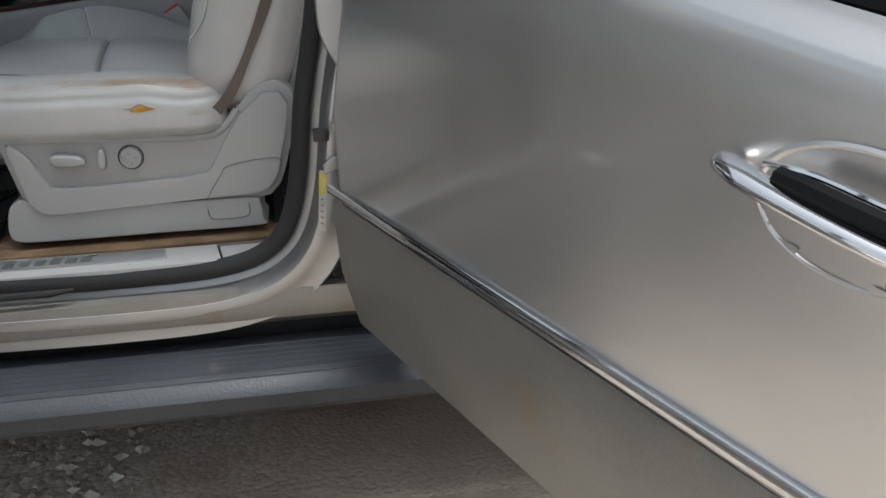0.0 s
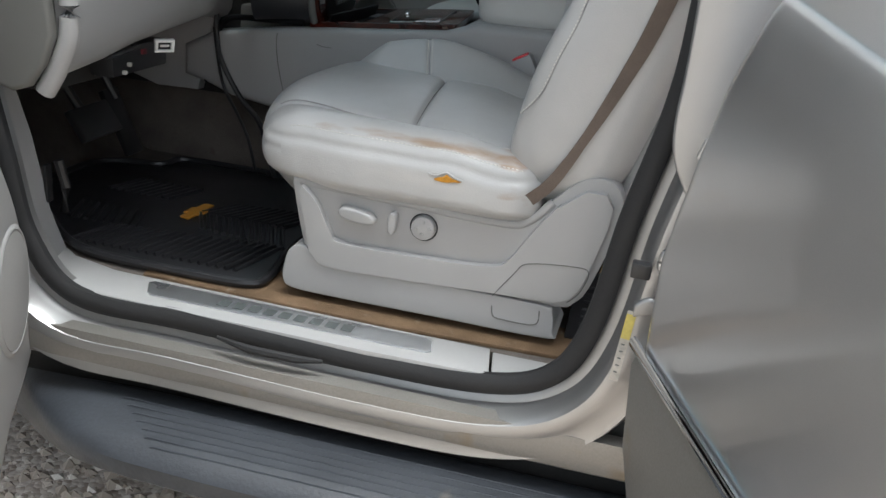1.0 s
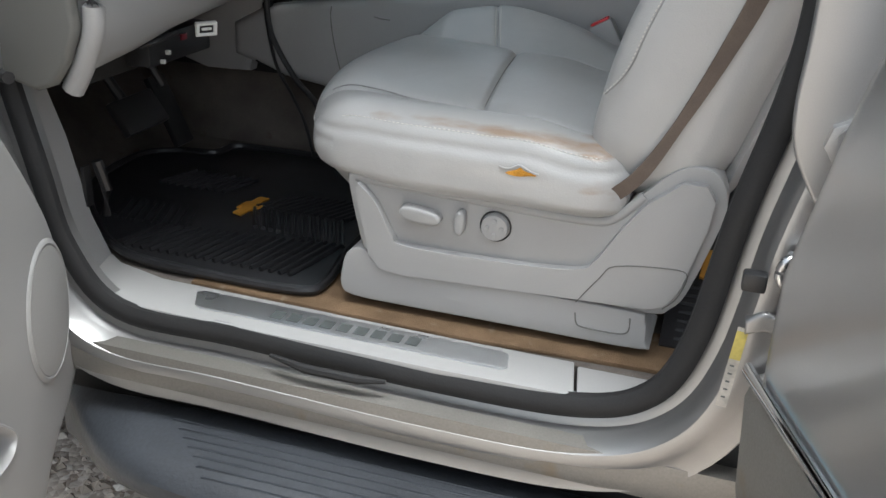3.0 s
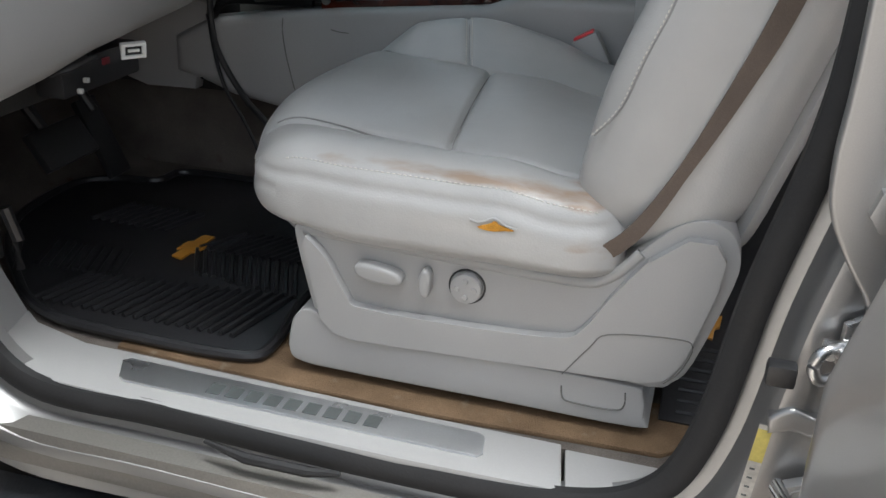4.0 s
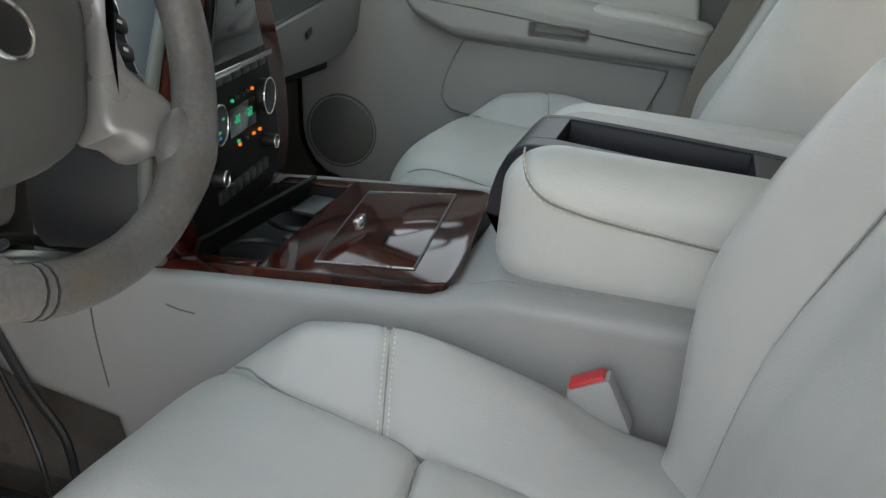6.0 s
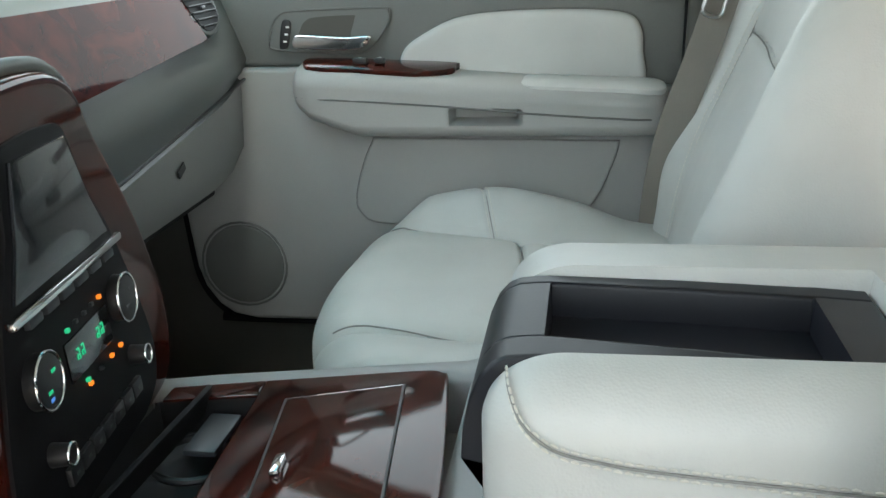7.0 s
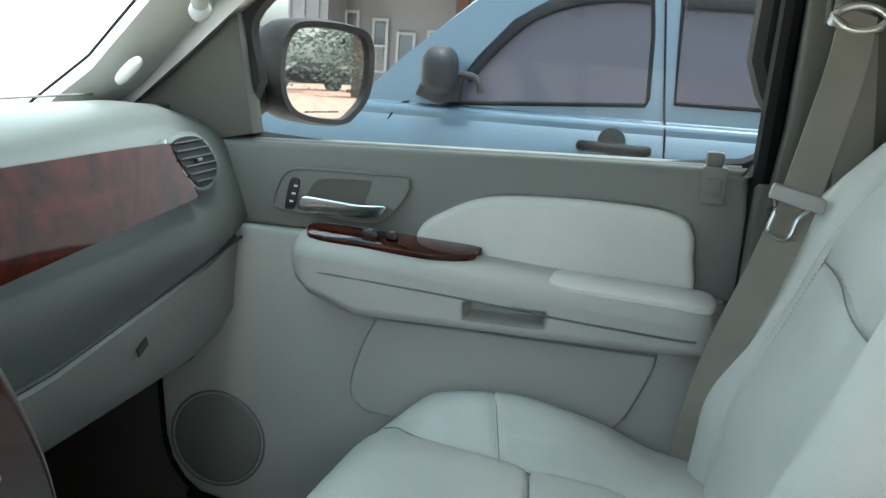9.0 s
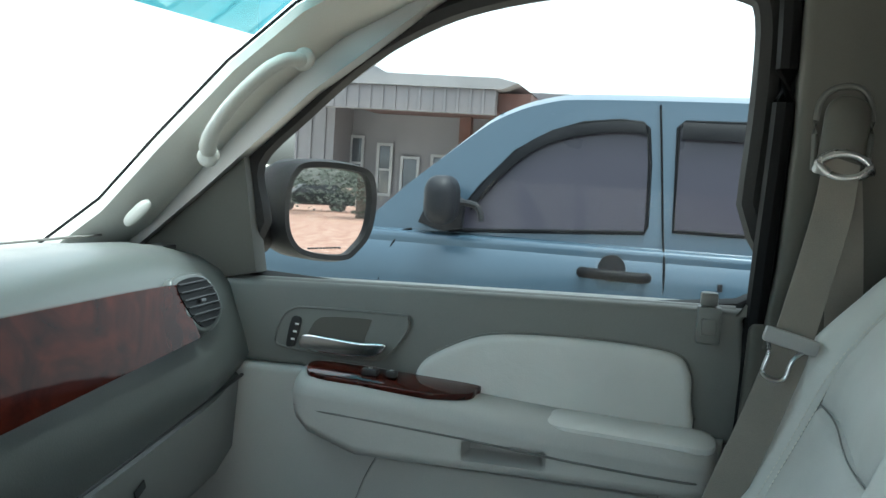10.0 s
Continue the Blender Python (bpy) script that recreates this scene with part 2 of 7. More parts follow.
# ---- geometry helpers ----
def done(name, bm, material, smooth):
    me = bpy.data.meshes.new(name)
    bmesh.ops.recalc_face_normals(bm, faces=bm.faces[:])
    bm.to_mesh(me)
    bm.free()
    me.materials.append(material)
    if smooth:
        me.polygons.foreach_set("use_smooth", [True] * len(me.polygons))
        me.set_sharp_from_angle(angle=radians(42))
    return me


def part(name, bm, material, parent=None, label="", smooth=True):
    """Links a bmesh in world coordinates as one mesh object, under a thing or a part."""
    ob = new(name, done(name, bm, material, smooth))
    if parent is not None:
        ob.parent = parent
        base = Vector(parent["base"]) if "base" in parent else Vector((0, 0, 0))
        ob.matrix_parent_inverse = Matrix.Translation(-base)
        ob["base"] = (0.0, 0.0, 0.0)
    return tagged(ob, label)


def thing(name, label, category, base=(0, 0, 0), group="", kind=""):
    ob = new(name)
    ob.location = base
    ob["base"] = [float(c) for c in base]
    ob.empty_display_size = 0.05
    return tagged(ob, label, category, group, kind)


def bevelled(bm, r, seg=2, verts=None):
    if r > 0:
        edges = [e for e in bm.edges if len(e.link_faces) == 2 and e.calc_face_angle() > 0.5]
        bmesh.ops.bevel(bm, geom=edges, offset=r, segments=seg, profile=0.6, affect="EDGES", clamp_overlap=True)
    return bm


def box(x0, x1, y0, y1, z0, z1, r=0.0, seg=2, m=None, bm=None):
    one = bmesh.new()
    bmesh.ops.create_cube(one, size=1.0)
    bmesh.ops.scale(one, vec=(x1 - x0, y1 - y0, z1 - z0), verts=one.verts)
    bmesh.ops.translate(one, vec=((x0 + x1) / 2, (y0 + y1) / 2, (z0 + z1) / 2), verts=one.verts)
    bevelled(one, r, seg)
    if m is not None:
        bmesh.ops.transform(one, matrix=m, verts=one.verts)
    return joined(bm, one)


def joined(bm, one):
    if bm is None:
        return one
    me = bpy.data.meshes.new("tmp")
    one.to_mesh(me)
    one.free()
    bm.from_mesh(me)
    bpy.data.meshes.remove(me)
    return bm


AX = {"x": lambda u, v, w: (w, u, v), "y": lambda u, v, w: (u, w, v), "z": lambda u, v, w: (u, v, w)}


def smooth_line(pts, n=6, closed=False):
    """A Catmull-Rom line through the points."""
    pts = [Vector(p) for p in pts]
    out = []
    k = len(pts)
    rng = range(k) if closed else range(k - 1)
    for i in rng:
        if closed:
            a, b, c, d = pts[i - 1], pts[i], pts[(i + 1) % k], pts[(i + 2) % k]
        else:
            a, b, c, d = pts[max(i - 1, 0)], pts[i], pts[i + 1], pts[min(i + 2, k - 1)]
        for j in range(n):
            t = j / n
            out.append(0.5 * (2 * b + (c - a) * t + (2 * a - 5 * b + 4 * c - d) * t * t + (3 * b - a - 3 * c + d) * t ** 3))
    if not closed:
        out.append(pts[-1])
    return out


def prism(pts, axis, a, b, r=0.0, seg=2, m=None, bm=None):
    """A flat outline, drawn across the axis, made into a slab from a to b with rounded rims."""
    one = bmesh.new()
    lo = [one.verts.new(AX[axis](p[0], p[1], a)) for p in pts]
    hi = [one.verts.new(AX[axis](p[0], p[1], b)) for p in pts]
    one.faces.new(lo)
    one.faces.new(hi[::-1])
    for i in range(len(pts)):
        j = (i + 1) % len(pts)
        one.faces.new((lo[i], hi[i], hi[j], lo[j]))
    if r:
        bmesh.ops.recalc_face_normals(one, faces=one.faces[:])
        rim = [e for e in one.edges if len(e.link_faces) == 2 and any(len(f.verts) > 4 or len(pts) == 4 for f in e.link_faces) and e.calc_face_angle() > 0.9]
        bmesh.ops.bevel(one, geom=rim, offset=r, segments=seg, profile=0.6, affect="EDGES", clamp_overlap=True)
    if m is not None:
        bmesh.ops.transform(one, matrix=m, verts=one.verts)
    return joined(bm, one)


def loft(rings, caps=True, closed=True, bm=None):
    """A skin over rings of equally many points."""
    one = bmesh.new()
    vs = [[one.verts.new(p) for p in ring] for ring in rings]
    k = len(rings[0])
    for a, b in zip(vs, vs[1:]):
        for i in range(k if closed else k - 1):
            j = (i + 1) % k
            one.faces.new((a[i], a[j], b[j], b[i]))
    if caps:
        one.faces.new(vs[0])
        one.faces.new(vs[-1][::-1])
    return joined(bm, one)


def tube(path, radius, n=8, closed=False, bm=None, flat=1.0, up=(0, 0, 1)):
    """A round or flattened bar along a line; radius may be a list."""
    pts = [Vector(p) for p in path]
    k = len(pts)
    rings = []
    for i, p in enumerate(pts):
        a = pts[i - 1] if (i or closed) else pts[0]
        b = pts[(i + 1) % k] if (i < k - 1 or closed) else pts[-1]
        d = (b - a).normalized()
        s = d.cross(Vector(up))
        s = s.normalized() if s.length > 1e-4 else d.orthogonal().normalized()
        w = s.cross(d).normalized()
        rad = radius[i] if isinstance(radius, (list, tuple)) else radius
        rings.append([p + s * rad * math.cos(2 * math.pi * j / n) + w * rad * flat * math.sin(2 * math.pi * j / n) for j in range(n)])
    if closed:
        rings.append(rings[0])
        one = loft(rings, False)
        bmesh.ops.remove_doubles(one, verts=one.verts[:], dist=1e-6)
        return joined(bm, one)
    return loft(rings, True, True, bm)


def disc(c, axis, r, depth, n=24, r2=None, bevel=0.0, m=None, bm=None):
    one = bmesh.new()
    bmesh.ops.create_cone(one, cap_ends=True, segments=n, radius1=r, radius2=r if r2 is None else r2, depth=depth)
    bevelled(one, bevel)
    turn = Vector((0, 0, 1)).rotation_difference(Vector(axis)).to_matrix().to_4x4()
    bmesh.ops.transform(one, matrix=Matrix.Translation(c) @ turn, verts=one.verts)
    if m is not None:
        bmesh.ops.transform(one, matrix=m, verts=one.verts)
    return joined(bm, one)


def ring(c, axis, r, thick, n=28, m=None, bm=None, k=8):
    turn = Vector((0, 0, 1)).rotation_difference(Vector(axis)).to_matrix()
    path = [Vector(c) + turn @ Vector((r * math.cos(2 * math.pi * i / n), r * math.sin(2 * math.pi * i / n), 0)) for i in range(n)]
    one = tube(path, thick, k, True, up=axis)
    if m is not None:
        bmesh.ops.transform(one, matrix=m, verts=one.verts)
    return joined(bm, one)


def soft(size, r, cells, shape=None, m=None):
    """A rounded, finely divided block about the origin; shape(p) moves its points, an (n, 3) array. Returns the bmesh and the points."""
    size, cells = np.array(size, float), np.array(cells)
    ids, verts, faces = {}, [], []

    def vid(c):
        if c not in ids:
            ids[c] = len(verts)
            verts.append(c)
        return ids[c]

    for ax in range(3):
        u, v = (ax + 1) % 3, (ax + 2) % 3
        for side in (0, cells[ax]):
            for i in range(cells[u]):
                for j in range(cells[v]):
                    q = []
                    for di, dj in ((0, 0), (1, 0), (1, 1), (0, 1)):
                        c = [0, 0, 0]
                        c[ax], c[u], c[v] = int(side), i + di, j + dj
                        q.append(vid(tuple(c)))
                    faces.append(q if side else q[::-1])
    p = (np.array(verts) / cells - 0.5) * size
    rr = np.array(r, float) * np.ones(3)
    core = np.clip(p, -(size / 2 - rr), size / 2 - rr)
    d = (p - core) / rr
    ln = np.maximum(np.linalg.norm(d, axis=1, keepdims=True), 1e-9)
    big = np.maximum(np.abs(d).max(axis=1, keepdims=True), 1e-9)
    p = core + np.where(ln > 1e-8, d / ln * big, 0) * rr
    flat = p.copy()
    if shape is not None:
        p = shape(p)
    bm = bmesh.new()
    vs = [bm.verts.new(c) for c in p]
    for f in faces:
        bm.faces.new([vs[i] for i in f])
    if m is not None:
        bmesh.ops.transform(bm, matrix=m, verts=bm.verts)
    return bm, p, flat


def settle(points, home, skin):
    """Places on a plain block carried onto its shaped skin, as a smooth line."""
    out_ = []
    for p in points:
        d = ((home - np.array(p)) ** 2).sum(axis=1)
        near = np.argpartition(d, 8)[:8]
        w = 1.0 / (d[near] + 1e-6)
        out_.append((skin[near] * w[:, None]).sum(axis=0) / w.sum())
    out_ = np.array(out_)
    for _ in range(3):
        out_[1:-1] = 0.25 * out_[:-2] + 0.5 * out_[1:-1] + 0.25 * out_[2:]
    return [Vector(p) for p in out_]


def near_line(xy, line):
    """How far points lie from a broken line, both flat."""
    best = np.full(len(xy), 9.0)
    for a, b in zip(line, line[1:]):
        a, b = np.array(a), np.array(b)
        t = np.clip(((xy - a) @ (b - a)) / ((b - a) @ (b - a)), 0, 1)
        best = np.minimum(best, np.linalg.norm(xy - (a + t[:, None] * (b - a)), axis=1))
    return best


def rise(x, a, b):
    t = np.clip((x - a) / (b - a), 0, 1)
    return t * t * (3 - 2 * t)


def dashes(path, step, length, radius, lift=(0, 0, 0)):
    """A row of short stitches along a line."""
    bm = bmesh.new()
    pts = [Vector(p) + Vector(lift) for p in path]
    gone = 0.0
    for a, b in zip(pts, pts[1:]):
        d = b - a
        if d.length < 1e-6:
            continue
        while gone < d.length:
            s = a + d.normalized() * gone
            e = s + d.normalized() * length
            tube([s, (s + e) / 2 + Vector((0, 0, radius * 0.4)), e], [radius * 0.6, radius, radius * 0.6], 5, bm=bm)
            gone += step
        gone -= d.length
    return bm


def ground_material():
    m = bpy.data.materials.new("gravel ground")
    m.use_nodes = True
    n, ln = m.node_tree.nodes, m.node_tree.links
    p = n["Principled BSDF"]
    tc = n.new("ShaderNodeTexCoord")
    v = n.new("ShaderNodeTexVoronoi")
    v.inputs["Scale"].default_value = 80
    ln.new(tc.outputs["Object"], v.inputs["Vector"])
    r = n.new("ShaderNodeValToRGB")
    e = r.color_ramp.elements
    e[0].position, e[0].color = 0.0, (0.36, 0.31, 0.26, 1)
    e[1].position, e[1].color = 1.0, (0.84, 0.80, 0.73, 1)
    e.new(0.5).color = (0.60, 0.54, 0.47, 1)
    sep = n.new("ShaderNodeSeparateColor")
    ln.new(v.outputs["Color"], sep.inputs[0])
    ln.new(sep.outputs[0], r.inputs["Fac"])
    big = n.new("ShaderNodeTexNoise")
    big.inputs["Scale"].default_value, big.inputs["Detail"].default_value = 3.0, 8
    ln.new(tc.outputs["Object"], big.inputs["Vector"])
    split = n.new("ShaderNodeSeparateXYZ")
    ln.new(tc.outputs["Object"], split.inputs[0])
    colour = r.outputs[0]
    # trodden soil behind the front door, red clay across the lot
    for x0, x1, tone in ((-0.1, 0.7, (0.52, 0.43, 0.345, 1)), (2.0, 7.0, (0.14, 0.058, 0.036, 1))):
        far = n.new("ShaderNodeMapRange")
        far.inputs[1].default_value, far.inputs[2].default_value = x0, x1
        far.inputs[4].default_value = 0.85
        ln.new(split.outputs["X"], far.inputs[0])
        add = n.new("ShaderNodeMath")
        add.inputs[1].default_value = -0.42
        ln.new(big.outputs["Fac"], add.inputs[0])
        tot = n.new("ShaderNodeMath")
        tot.use_clamp = True
        ln.new(add.outputs[0], tot.inputs[0])
        ln.new(far.outputs[0], tot.inputs[1])
        mx = n.new("ShaderNodeMix")
        mx.data_type = "RGBA"
        ln.new(tot.outputs[0], mx.inputs["Factor"])
        ln.new(colour, mx.inputs[6])
        mx.inputs[7].default_value = tone
        colour = mx.outputs[2]
    ln.new(mx.outputs[2], p.inputs["Base Color"])
    p.inputs["Roughness"].default_value = 0.92
    b = n.new("ShaderNodeBump")
    b.inputs["Strength"].default_value, b.inputs["Distance"].default_value, b.invert = 0.45, 0.007, True
    ln.new(v.outputs["Distance"], b.inputs["Height"])
    ln.new(b.outputs[0], p.inputs["Normal"])
    return m


GROUND = ground_material()
bm = bmesh.new()
bmesh.ops.create_grid(bm, x_segments=60, y_segments=60, size=400)
tagged(part("ground", bm, GROUND), "pale gravel lot running into red clay", "ground", kind="structure")

# ---- the car's shell ----
# outline of the driver's door opening, as x and z
OPENING = [(-0.215, 0.564), (-0.012, 0.558), (0.309, 0.552), (0.504, 0.560), (0.600, 0.600), (0.645, 0.690), (0.672, 0.86), (0.705, 1.02), (0.715, 1.15),
           (0.715, 1.45), (0.690, 1.72), (0.58, 1.79), (0.2, 1.80), (-0.05, 1.72), (-0.36, 1.36), (-0.405, 1.20), (-0.394, 1.038), (-0.338, 0.79), (-0.302, 0.655)]
EDGE = [Vector((p.x, p.z)) for p in smooth_line([(x, 0, z) for x, z in OPENING], 7, True)]


def outward(i):
    a, b = EDGE[i - 1], EDGE[(i + 1) % len(EDGE)]
    d = (b - a).normalized()
    return Vector((d.y, -d.x))


def frame_ring(profile):
    """A skin round the door opening; profile: steps of (outward, y)."""
    rings = []
    for out, y in profile:
        rings.append([(EDGE[i].x + outward(i).x * out, y, EDGE[i].y + outward(i).y * out) for i in range(len(EDGE))])
    return loft(rings, False)


shell = thing("car_shell", "silver estate car body shell with its front cabin open", "car body", (0.2, 1.0, 0.4), kind="structure")
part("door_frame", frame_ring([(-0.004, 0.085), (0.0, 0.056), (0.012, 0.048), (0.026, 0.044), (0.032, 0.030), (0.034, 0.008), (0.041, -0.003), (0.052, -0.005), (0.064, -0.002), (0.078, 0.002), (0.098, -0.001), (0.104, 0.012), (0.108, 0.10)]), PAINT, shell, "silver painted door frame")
seal = frame_ring([(-0.006, 0.056), (-0.015, 0.059), (-0.021, 0.053), (-0.020, 0.043), (-0.011, 0.036), (0.002, 0.034), (0.010, 0.039), (0.010, 0.047), (-0.006, 0.056)])
part("weather_seal", seal, SEAL, shell, "black rubber door seal")
# rocker under the opening, and the dark gap over the step
bm = prism([(0.0, 0.475), (-0.004, 0.50), (0.0, 0.53), (0.03, 0.53), (0.06, 0.44), (0.03, 0.455)], "x", -1.2, 2.9, 0.0)
part("rocker", bm, PAINT_DUST_REFLECT, shell, "dusty silver rocker panel")
part("underbody", box(-1.3, 3.0, 0.07, 1.93, 0.30, 0.50, 0.02), DARKVOID, shell)
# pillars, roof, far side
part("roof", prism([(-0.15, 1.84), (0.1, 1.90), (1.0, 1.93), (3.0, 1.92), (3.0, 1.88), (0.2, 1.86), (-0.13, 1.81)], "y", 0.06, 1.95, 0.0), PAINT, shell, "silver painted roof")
ceil = prism([(-0.13, 1.775), (0.05, 1.815), (0.6, 1.83), (3.0, 1.83), (3.0, 1.845), (0.6, 1.845), (0.05, 1.83), (-0.15, 1.79)], "y", 0.08, 1.93)
tagged(part("ceiling", ceil, HEADLINER), "pale cloth headliner under the car roof", "ceiling", kind="structure")
floor = bmesh.new()
box(-1.0, 0.10, 0.13, 1.9, 0.50, 0.577, 0.0, bm=floor)
box(0.10, 3.0, 0.13, 1.9, 0.50, 0.575, 0.0, bm=floor)
tagged(part("floor", floor, CARPET), "worn taupe carpet on the cabin floor", "carpet", kind="structure")
part("tunnel", prism([(0.86, 0.57), (0.875, 0.76), (0.90, 0.80), (1.10, 0.80), (1.125, 0.76), (1.14, 0.57)], "x", -0.92, 0.0, 0.01), CARPET, shell, "carpeted tunnel under the console")
# toe board that rises to the front
bm = prism([(-0.55, 0.576), (-0.62, 0.60), (-0.86, 0.86), (-0.90, 1.3), (-0.96, 1.3), (-0.96, 0.55)], "y", 0.12, 1.92)
tagged(part("toe_board", bm, CARPET), "carpeted toe board and bulkhead", "carpet", kind="structure")
# body behind: rear quarter, closed round the rear seats
part("rear_quarter", box(1.72, 3.0, 0.0, 0.08, 0.45, 1.25, 0.01), PAINT, shell)
part("rear_quarter", box(0.86, 3.0, 1.93, 2.0, 0.45, 1.30, 0.01), PAINT, shell)
part("rear_wall", box(2.95, 3.0, 0.05, 1.95, 0.45, 1.25, 0.01), PAINT, shell)
part("rear_glass", box(2.96, 2.966, 0.10, 1.90, 1.25, 1.84), TINT, shell, "dark tinted rear glass")
for x in (1.78, 2.9):
    for y in (0.03, 1.93):
        part("rear_pillar", box(x, x + 0.09, y, y + 0.05, 1.2, 1.86, 0.01), PAINT, shell)
for y, x0 in ((0.05, 1.87), (1.95, 1.87), (1.955, 0.7)):
    pane = part("rear_side_glass", box(x0, 2.9 if x0 > 1 else 1.78, y, y + 0.004, 1.25, 1.83), TINT, shell, "dark tinted side glass")
    pane.visible_shadow = True
# windscreen
ws = loft([[(-0.78 - c, y, 1.28) for y, c in ((0.13, 0), (0.5, 0.14), (1.0, 0.2), (1.5, 0.14), (1.87, 0))], [(-0.47 - c, y, 1.53) for y, c in ((0.14, 0), (0.5, 0.1), (1.0, 0.15), (1.5, 0.1), (1.86, 0))], [(-0.14 - c, y, 1.815) for y, c in ((0.17, 0), (0.5, 0.04), (1.0, 0.06), (1.5, 0.04), (1.83, 0))]], False, False)
w = part("windscreen", ws, SCREENGLASS, shell, "clear windscreen glass")
w.visible_shadow = False
band = loft([[(-0.268 - c, y, 1.700) for y, c in ((0.165, 0), (0.5, 0.06), (1.0, 0.092), (1.5, 0.06), (1.845, 0))], [(-0.135 - c, y, 1.811) for y, c in ((0.17, 0), (0.5, 0.04), (1.0, 0.06), (1.5, 0.04), (1.83, 0))]], False, False)
w = part("shade_band", band, SHADE, shell, "teal tinted band along the windscreen top")
w.visible_shadow = False
for y0, y1 in ((0.05, 0.13), (1.87, 1.96)):
    bm = loft([[(-0.80, y0, 1.24), (-0.80, y1, 1.24), (-0.70, y1, 1.22), (-0.70, y0, 1.22)], [(-0.50, y0, 1.53), (-0.50, y1, 1.53), (-0.42, y1, 1.47), (-0.42, y0, 1.47)], [(-0.34, y0, 1.68), (-0.34, y1, 1.68), (-0.26, y1, 1.62), (-0.26, y0, 1.62)], [(-0.12, y0, 1.84), (-0.12, y1, 1.84), (-0.04, y1, 1.79), (-0.04, y0, 1.79)]])
    bmesh.ops.translate(bm, vec=(0.075 if y0 > 1 else 0, 0, 0), verts=bm.verts)
    part("outer_pillar", bm, PAINT, shell, "silver windscreen pillar")
# bonnet and front wings, seen through the screen
bm = loft([[(-2.4, y, 0.98 + 0.05 * math.sin(math.pi * (y - 0.05) / 1.9)) for y in np.linspace(0.08, 1.93, 9)], [(-1.6, y, 1.12 + 0.06 * math.sin(math.pi * (y - 0.05) / 1.9)) for y in np.linspace(0.03, 1.98, 9)], [(-0.95, y, 1.22 + 0.05 * math.sin(math.pi * (y - 0.05) / 1.9)) for y in np.linspace(0.03, 1.98, 9)]], False, False)
part("bonnet", bm, PAINT, shell, "silver bonnet")
for y in (0.0, 1.95):
    part("front_wing", prism([(-2.4, 0.55), (-2.4, 0.98), (-1.6, 1.12), (-0.95, 1.23), (-0.44, 1.25), (-0.40, 0.9), (-0.36, 0.6), (-0.36, 0.46), (-0.9, 0.46), (-1.05, 0.75), (-1.35, 0.9), (-1.7, 0.75), (-1.85, 0.5)], "y", y, y + 0.06, 0.008), PAINT, shell, "silver front wing")

for wx in (-1.35, 2.25):
    for wy in (0.14, 1.86):
        tyre = part("wheel", disc((wx, wy, 0.39), (0, 1, 0), 0.39, 0.25, 40, None, 0.03), RUBBER, shell, "black tyre on the car")
        part("rim", disc((wx, wy + (-0.128 if wy < 1 else 0.128), 0.39), (0, 1, 0), 0.25, 0.02, 30, None, 0.006), STEEL, tyre, "silver rim")

# ---- running board ----
board = thing("running_board", "weathered black plastic running board below the sill", "running board", (0.3, -0.03, 0.36))
sect = [(0.05, 0.415), (0.028, 0.425), (0.0, 0.418), (-0.055, 0.408), (-0.082, 0.398), (-0.098, 0.378), (-0.096, 0.350), (-0.075, 0.33), (0.05, 0.33)]
rings = []
for x, k in ((-0.345, 0.04), (-0.325, 0.12), (-0.30, 0.24), (-0.27, 0.42), (-0.235, 0.60), (-0.196, 0.77), (-0.15, 0.91), (-0.10, 1.0), (-0.03, 1.06), (0.1, 1.1), (0.5, 1.1), (1.2, 1.1), (2.4, 1.1)):
    rings.append([(x, 0.05 + (y - 0.05) * k, z - (1 - k) * 0.02) for y, z in sect])
part("tread", loft(rings), STEP, board)
for i in range(7):
    y = -0.085 + i * 0.015
    z = float(np.interp(0.05 + (y - 0.05) / 1.1, (-0.082, -0.055, 0.0, 0.028), (0.398, 0.408, 0.418, 0.425))) + 0.0008
    part("grip_rib", tube([(-0.10 - 1.1 * y, y, z - 0.004), (-0.09 - 1.1 * y, y, z), (0.6, y, z), (2.3, y, z)], 0.0028, 6, flat=0.7), STEP, board)
for x in (-0.1, 1.1, 2.1):
    part("bracket", box(x, x + 0.06, 0.0, 0.2, 0.31, 0.345, 0.005), DARKVOID, board)

# ---- sill trim and plate ----
trim = thing("sill_trim", "grey plastic sill cover with a bright plate", "door sill", (0.2, 0.1, 0.57))
bm = prism([(-0.335, 0.20), (-0.30, 0.175), (-0.20, 0.148), (0.30, 0.136), (0.482, 0.135), (0.498, 0.046), (0.30, 0.042), (-0.10, 0.046), (-0.215, 0.05), (-0.27, 0.08), (-0.36, 0.16)], "z", 0.566, 0.579, 0.004)
part("front_cover", bm, PLASTIC, trim)
bm = prism([(0.4865, 0.135), (0.60, 0.148), (0.66, 0.20), (0.69, 0.20), (0.66, 0.10), (0.61, 0.066), (0.56, 0.052), (0.5015, 0.046)], "z", 0.564, 0.575, 0.004)
part("rear_cover", bm, PLASTIC, trim)
